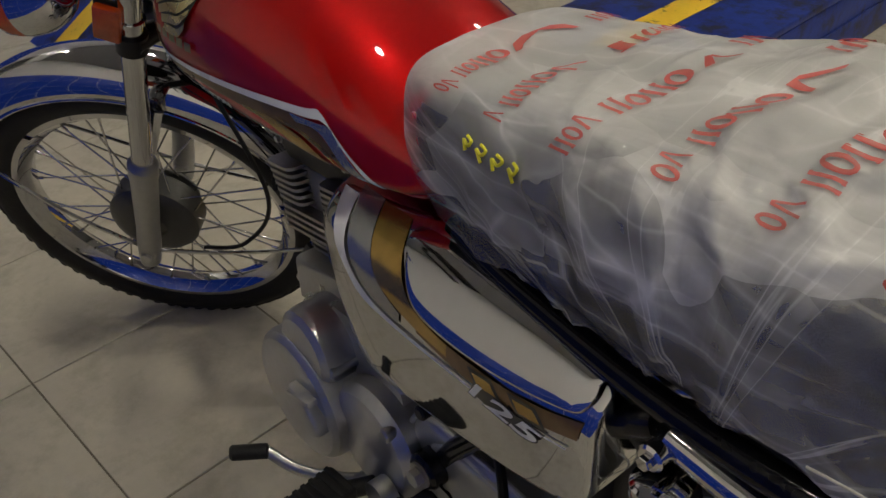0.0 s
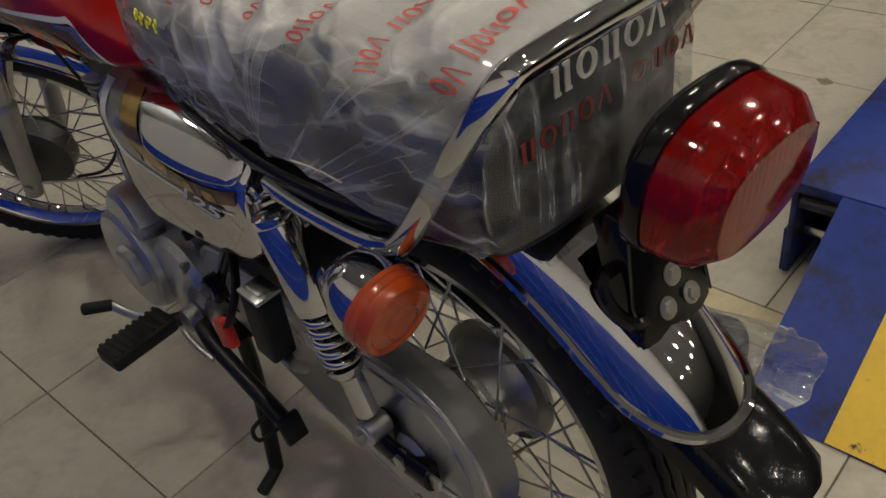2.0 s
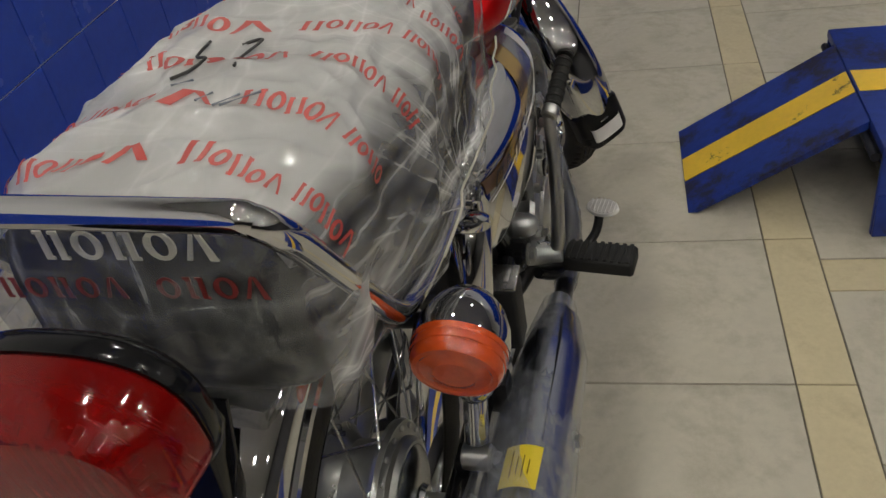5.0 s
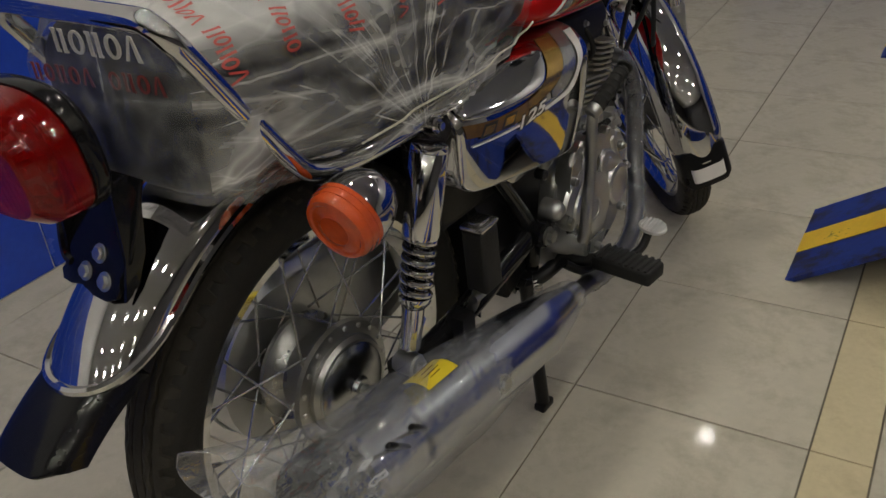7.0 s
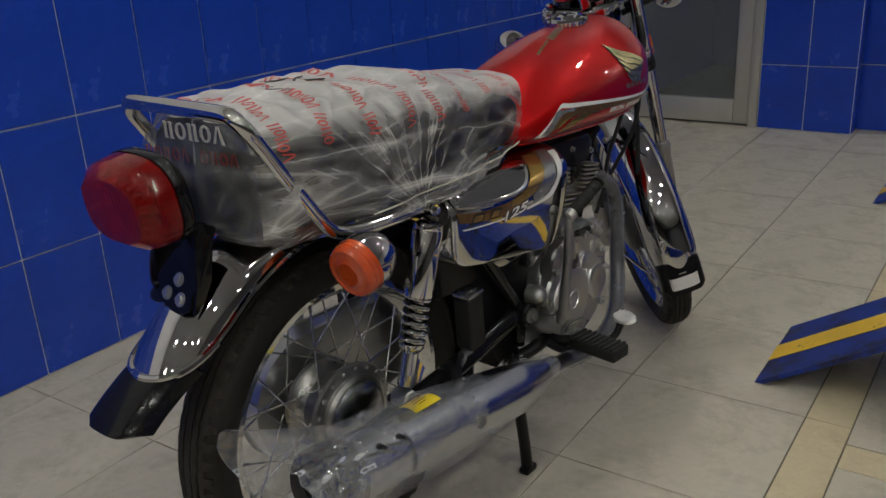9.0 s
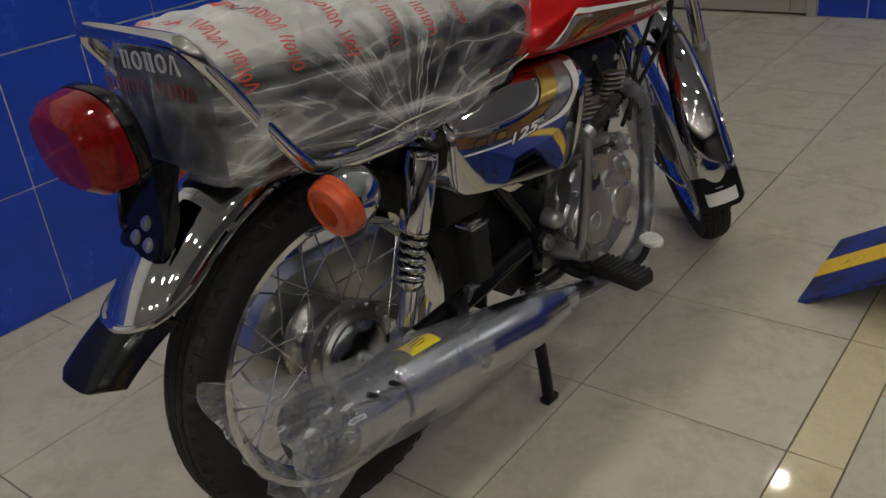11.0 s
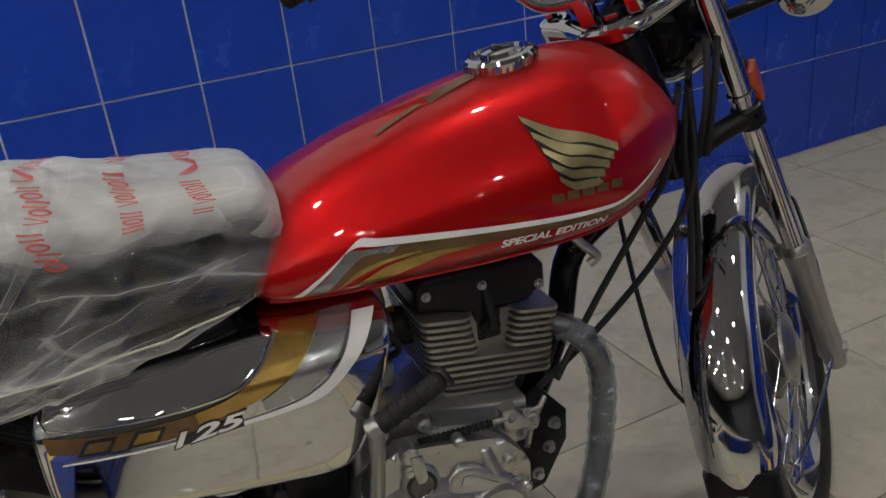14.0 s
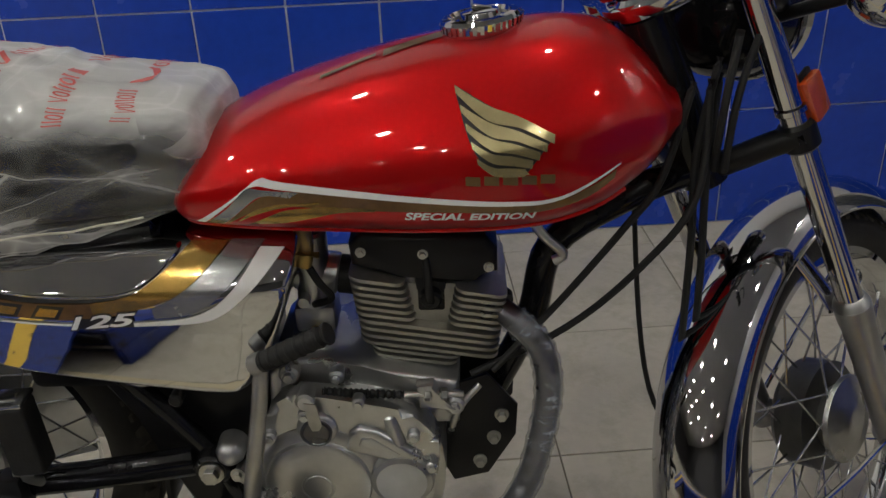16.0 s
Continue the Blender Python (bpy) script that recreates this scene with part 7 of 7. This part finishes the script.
# Scribbled pen lines and a yellow mark.
def pen_line(points, width, mat, label=""):
    """A pen line over the crown through (x, y) points."""
    line = []
    for x, y in points:
        a = math.acos(max(-1, min(1, y / 0.134 * abs(y / 0.134) ** 0.5)))
        line.append(on_film((x + 0.180) / 0.627, (math.degrees(a) + 24) / 228, 0.002))
    part("pen_scribble", tube(bmnew(), line, width, 6, 4), mat, film_ob, label)


FAINT_INK = surface("faded_blue_ink", (0.16, 0.18, 0.22), 0.5, bump=0.0)
pen_line([(0.044, 0.031), (0.017, 0.031), (0.002, 0.013), (-0.017, 0.017), (-0.031, 0.026)], 0.0013, INK, "black pen scribble")
pen_line([(0.039, 0.003), (0.046, -0.013), (0.001, -0.014), (-0.02, -0.02)], 0.0013, INK, "black pen scribble")
pen_line([(-0.049, 0.014), (-0.043, -0.0)], 0.0009, FAINT_INK, "faint pen mark")
pen_line([(-0.071, -0.013), (-0.054, -0.018)], 0.0009, FAINT_INK, "faint pen mark")
pen_line([(-0.076, -0.028), (-0.057, -0.04)], 0.0009, FAINT_INK, "faint pen mark")
pen_line([(-0.077, -0.033), (-0.054, -0.053)], 0.0009, FAINT_INK, "faint pen mark")
for k in range(4):
    u0 = 0.81 - 0.028 * k
    pts = [(u0, 0.192), (u0 - 0.010, 0.184), (u0 - 0.004, 0.168), (u0 + 0.006, 0.176), (u0 - 0.006 * (k % 2), 0.152)]
    part("marker_stroke", tube(bmnew(), [on_film(u, t, 0.002) for u, t in pts], 0.0013, 6, 5), YELLOW_INK, film_ob, "yellow marker stroke")

# Bag over the muffler: slack on the upper side, its open end pulled out to two corners.
rows = []
for k in range(84):
    t = k / 83
    p = (MUF0 + md * 0.01).lerp(MUF1 + md * 0.050, t)
    end = max(0.0, (t - 0.80) / 0.20)
    r = 0.024 + 0.033 * min(1.0, t / 0.55) ** 0.8
    row = []
    for j in range(73):
        a = 2 * math.pi * j / 72
        up, outw = math.sin(a), math.cos(a)
        inner_corner, outer_corner = max(0.0, math.cos(a - radians(140))), max(0.0, math.cos(a + radians(32)))
        fold = 0.5 - 2.0 * abs(noise.noise((t * 3.0, outw * 3.5, up * 3.5)))
        pleat = 0.5 - 2.0 * abs(noise.noise((t * 2.0, outw * 8 + 3, up * 8)))
        slack = 0.003 * noise.noise((t * 9, outw * 2, up * 2)) + 0.003 * fold * (0.4 + t) + 0.005 * pleat * end
        slack += 0.020 * max(0.0, t - 0.25) * max(0.0, math.cos(a - radians(125))) ** 2 + 0.018 * math.sin(math.pi * min(1.0, t / 0.9)) * max(0.0, -up) ** 2
        # The film narrows just behind the tip before the corners spread.
        slack += 0.048 * end ** 1.3 * (inner_corner ** 5 + outer_corner ** 6) - 0.002 * math.exp(-((t - 0.86) / 0.04) ** 2)
        q = p + Vector((0, -outw, up)) * (r + slack)
        q += md * end ** 2 * (0.020 * (inner_corner ** 3 + outer_corner ** 3) + 0.012 * noise.noise((4, up * 3.0, outw * 3.0)))
        row.append(q)
    rows.append(row)
bag = solo("plastic_muffler_bag", sheet(bmnew(), rows[:69]), BAG_FILM, "loose clear plastic bag pulled over the chrome muffler", "plastic bag", sharp=80)
part("bag_mouth", sheet(bmnew(), rows[68:]), MOUTH_FILM, bag, "crinkled open end of the bag", 80)
part("bag_rim", tube(bmnew(), rows[-1], 0.0008, 6, 1), MOUTH_FILM, bag)
c = Vector((0.016, -0.184, 0.389))
lab = []
for i in range(6):
    lab.append([c + Vector((0.029 * (i / 2.5 - 1), -0.020 * (j / 2.5 - 1), -0.006 * (j / 2.5 - 1) ** 2 - 0.0035 * (j / 2.5 - 1) * -1 + 0.004 * (1 - i / 5))) for j in range(6)])
lb = solo("yellow_sticker", sheet(bmnew(), lab), YELLOW_LABEL, "small yellow paper sticker on the plastic-wrapped muffler", "sticker")
for k in range(4):
    w = (0.034, 0.022, 0.028, 0.018)[k]
    part("printed_bar", box(bmnew(), c + Vector((-0.002, 0.009 - 0.006 * k, 0.0035)), (w, 0.0008, 0.0008), 0), GOLD_DECAL, lb)

# ---- tiles, piece by piece ----


def tile_mesh(name, w, d, h, mat, gap, bev):
    bm = box(bmnew(), (0, 0, -h / 2), (w - gap, d - gap, h), 0)
    top = [f for f in bm.faces if f.normal.z > 0.5][0]
    bmesh.ops.bevel(bm, geom=list(top.edges), offset=bev, segments=1, affect="EDGES")
    return finish(bm, name, mat, 25)


FLOOR_TURN = Matrix.Rotation(radians(ROOM_TURN), 4, "Z")
floor_mesh = {}
far_tiles = bmnew()
random.seed(5)


def lay(name, mat, x0, x1, y0, y1, near):
    w, d = round(x1 - x0, 4), round(y1 - y0, 4)
    dz = random.uniform(-0.0005, 0.0004)
    m = FLOOR_TURN @ Matrix.Translation(((x0 + x1) / 2, (y0 + y1) / 2, dz))
    if near:
        key = (w, d, mat.name)
        if key not in floor_mesh:
            floor_mesh[key] = tile_mesh(name, w, d, 0.009, mat, 0.0032, 0.0007)
        ob = new(name, floor_mesh[key])
        ob.parent = floor
        ob.matrix_basis = m
    else:
        b = box(bmnew(), ((x0 + x1) / 2, (y0 + y1) / 2, -0.0045 + dz), (w - 0.004, d - 0.004, 0.009), 0)
        b.transform(FLOOR_TURN)
        me = bpy.data.meshes.new("tmp")
        b.to_mesh(me)
        b.free()
        far_tiles.from_mesh(me)
        bpy.data.meshes.remove(me)


def is_near(x, y):
    return -1.2 < x < 3.0 and -2.2 < y < 1.3


GX, GY = 0.495, 0.244
for i in range(-31, 15):
    x0 = GX + TILE_X * i
    for j in range(-2, 3):
        y0 = GY + TILE_Y * j
        y1 = min(y0 + TILE_Y, Y_NORTH + 0.004)
        if y1 - y0 > 0.02:
            lay("floor_tile", FLOOR_TILE, x0, x0 + TILE_X, y0, y1, is_near(x0, y0))
    lay("border_tile", STRIP_TILE, x0, x0 + TILE_X, GY - 2 * TILE_Y - STRIP, GY - 2 * TILE_Y, is_near(x0, -0.6))
YB = GY - 2 * TILE_Y - STRIP
CROSS = 0.733
for j in range(17):
    y1 = YB - 0.413 * j
    y0 = y1 - 0.413
    for i in range(-31, 1):
        x0 = CROSS + TILE_X * (i - 1)
        lay("floor_tile", FLOOR_TILE, x0, x0 + TILE_X, y0, y1, is_near(x0, y0))
    lay("border_tile", STRIP_TILE, CROSS, CROSS + STRIP, y0, y1, is_near(CROSS, y0))
    for i in range(13):
        x0 = CROSS + STRIP + TILE_X * i
        lay("floor_tile", FLOOR_TILE, x0, x0 + TILE_X, y0, y1, is_near(x0, y0))
me = finish(far_tiles, "far_floor_tiles", FLOOR_TILE, 25)
ft = new("far_floor_tiles", me)
ft.parent = floor
tagged(ft, kind="stuff")

# Blue wall tiles, upright.
WT_W, WT_H, WT_X0 = 0.2245, 0.3235, 0.3855
wall_mesh = finish(box(bmnew(), (0, 0, 0), (WT_W - 0.0055, 0.008, WT_H - 0.0055), 0.0007, (0, 0, 0), 1), "wall_tile", WALL_TILE, 25)
far_wall = bmnew()
for i in range(-56, 26):
    for j in range(4):
        x = WT_X0 + WT_W * (i + 0.5)
        if x > X_EAST - 0.05:
            continue
        m = ROOM @ Matrix.Translation((x, Y_NORTH + 0.004, WT_H * (j + 0.5)))
        if -1.5 < x < 3.6:
            ob = new("wall_tile", wall_mesh)
            ob.parent = wall_north
            ob.matrix_basis = m
        else:
            b = box(bmnew(), (0, 0, 0), (WT_W - 0.0055, 0.008, WT_H - 0.0055), 0)
            b.transform(m)
            me = bpy.data.meshes.new("tmp")
            b.to_mesh(me)
            b.free()
            far_wall.from_mesh(me)
            bpy.data.meshes.remove(me)
fw = new("far_wall_tiles", finish(far_wall, "far_wall_tiles", WALL_TILE, 25))
fw.parent = wall_north
tagged(fw, kind="stuff")
# The far wall's tiles.
bm = bmnew()
for j in range(4):
    z = WT_H * (j + 0.5)
    for i in range(3):
        y = DOOR_Y0 - 0.052 - WT_W * (i + 0.5)
        if y - WT_W / 2 > CORNER_Y - 0.2:
            box(bm, (X_EAST + 0.004, y, z), (0.008, WT_W - 0.0055, WT_H - 0.0055), 0)
    for i in range(20):
        y = CORNER_Y - WT_W * (i + 0.5)
        box(bm, (X_EAST + 0.126, y, z), (0.008, WT_W - 0.0055, WT_H - 0.0055), 0)
for j in range(4):
    box(bm, (X_EAST + 0.068, CORNER_Y - 0.002, WT_H * (j + 0.5)), (0.108, 0.008, WT_H - 0.0055), 0)
turned(bm)
ew = new("east_wall_tiles", finish(bm, "east_wall_tiles", WALL_TILE, 25))
ew.parent = wall_east
tagged(ew, kind="stuff")

# Small stains trodden into the floor.
STAIN = surface("dried_floor_stain", (0.20, 0.175, 0.125), 0.6, bump=0.1, var=0.3, big=40)
for k, (x, y, r) in enumerate(((0.452, -1.132, 0.016), (0.313, -1.335, 0.009), (0.543, -0.772, 0.012), (0.29, -1.46, 0.022), (1.62, -0.55, 0.010), (1.75, -1.05, 0.012))):
    bm = bmnew()
    ring = []
    for i in range(14):
        a = 2 * math.pi * i / 14
        q = r * (0.55 + 0.75 * abs(noise.noise((math.cos(a) * 1.3 + k * 5, math.sin(a) * 1.3, k))))
        ring.append(bm.verts.new((x + 1.3 * q * math.cos(a), y + q * math.sin(a), 0.0008)))
    bm.faces.new(ring)
    part("floor_stain", bm, STAIN, floor)
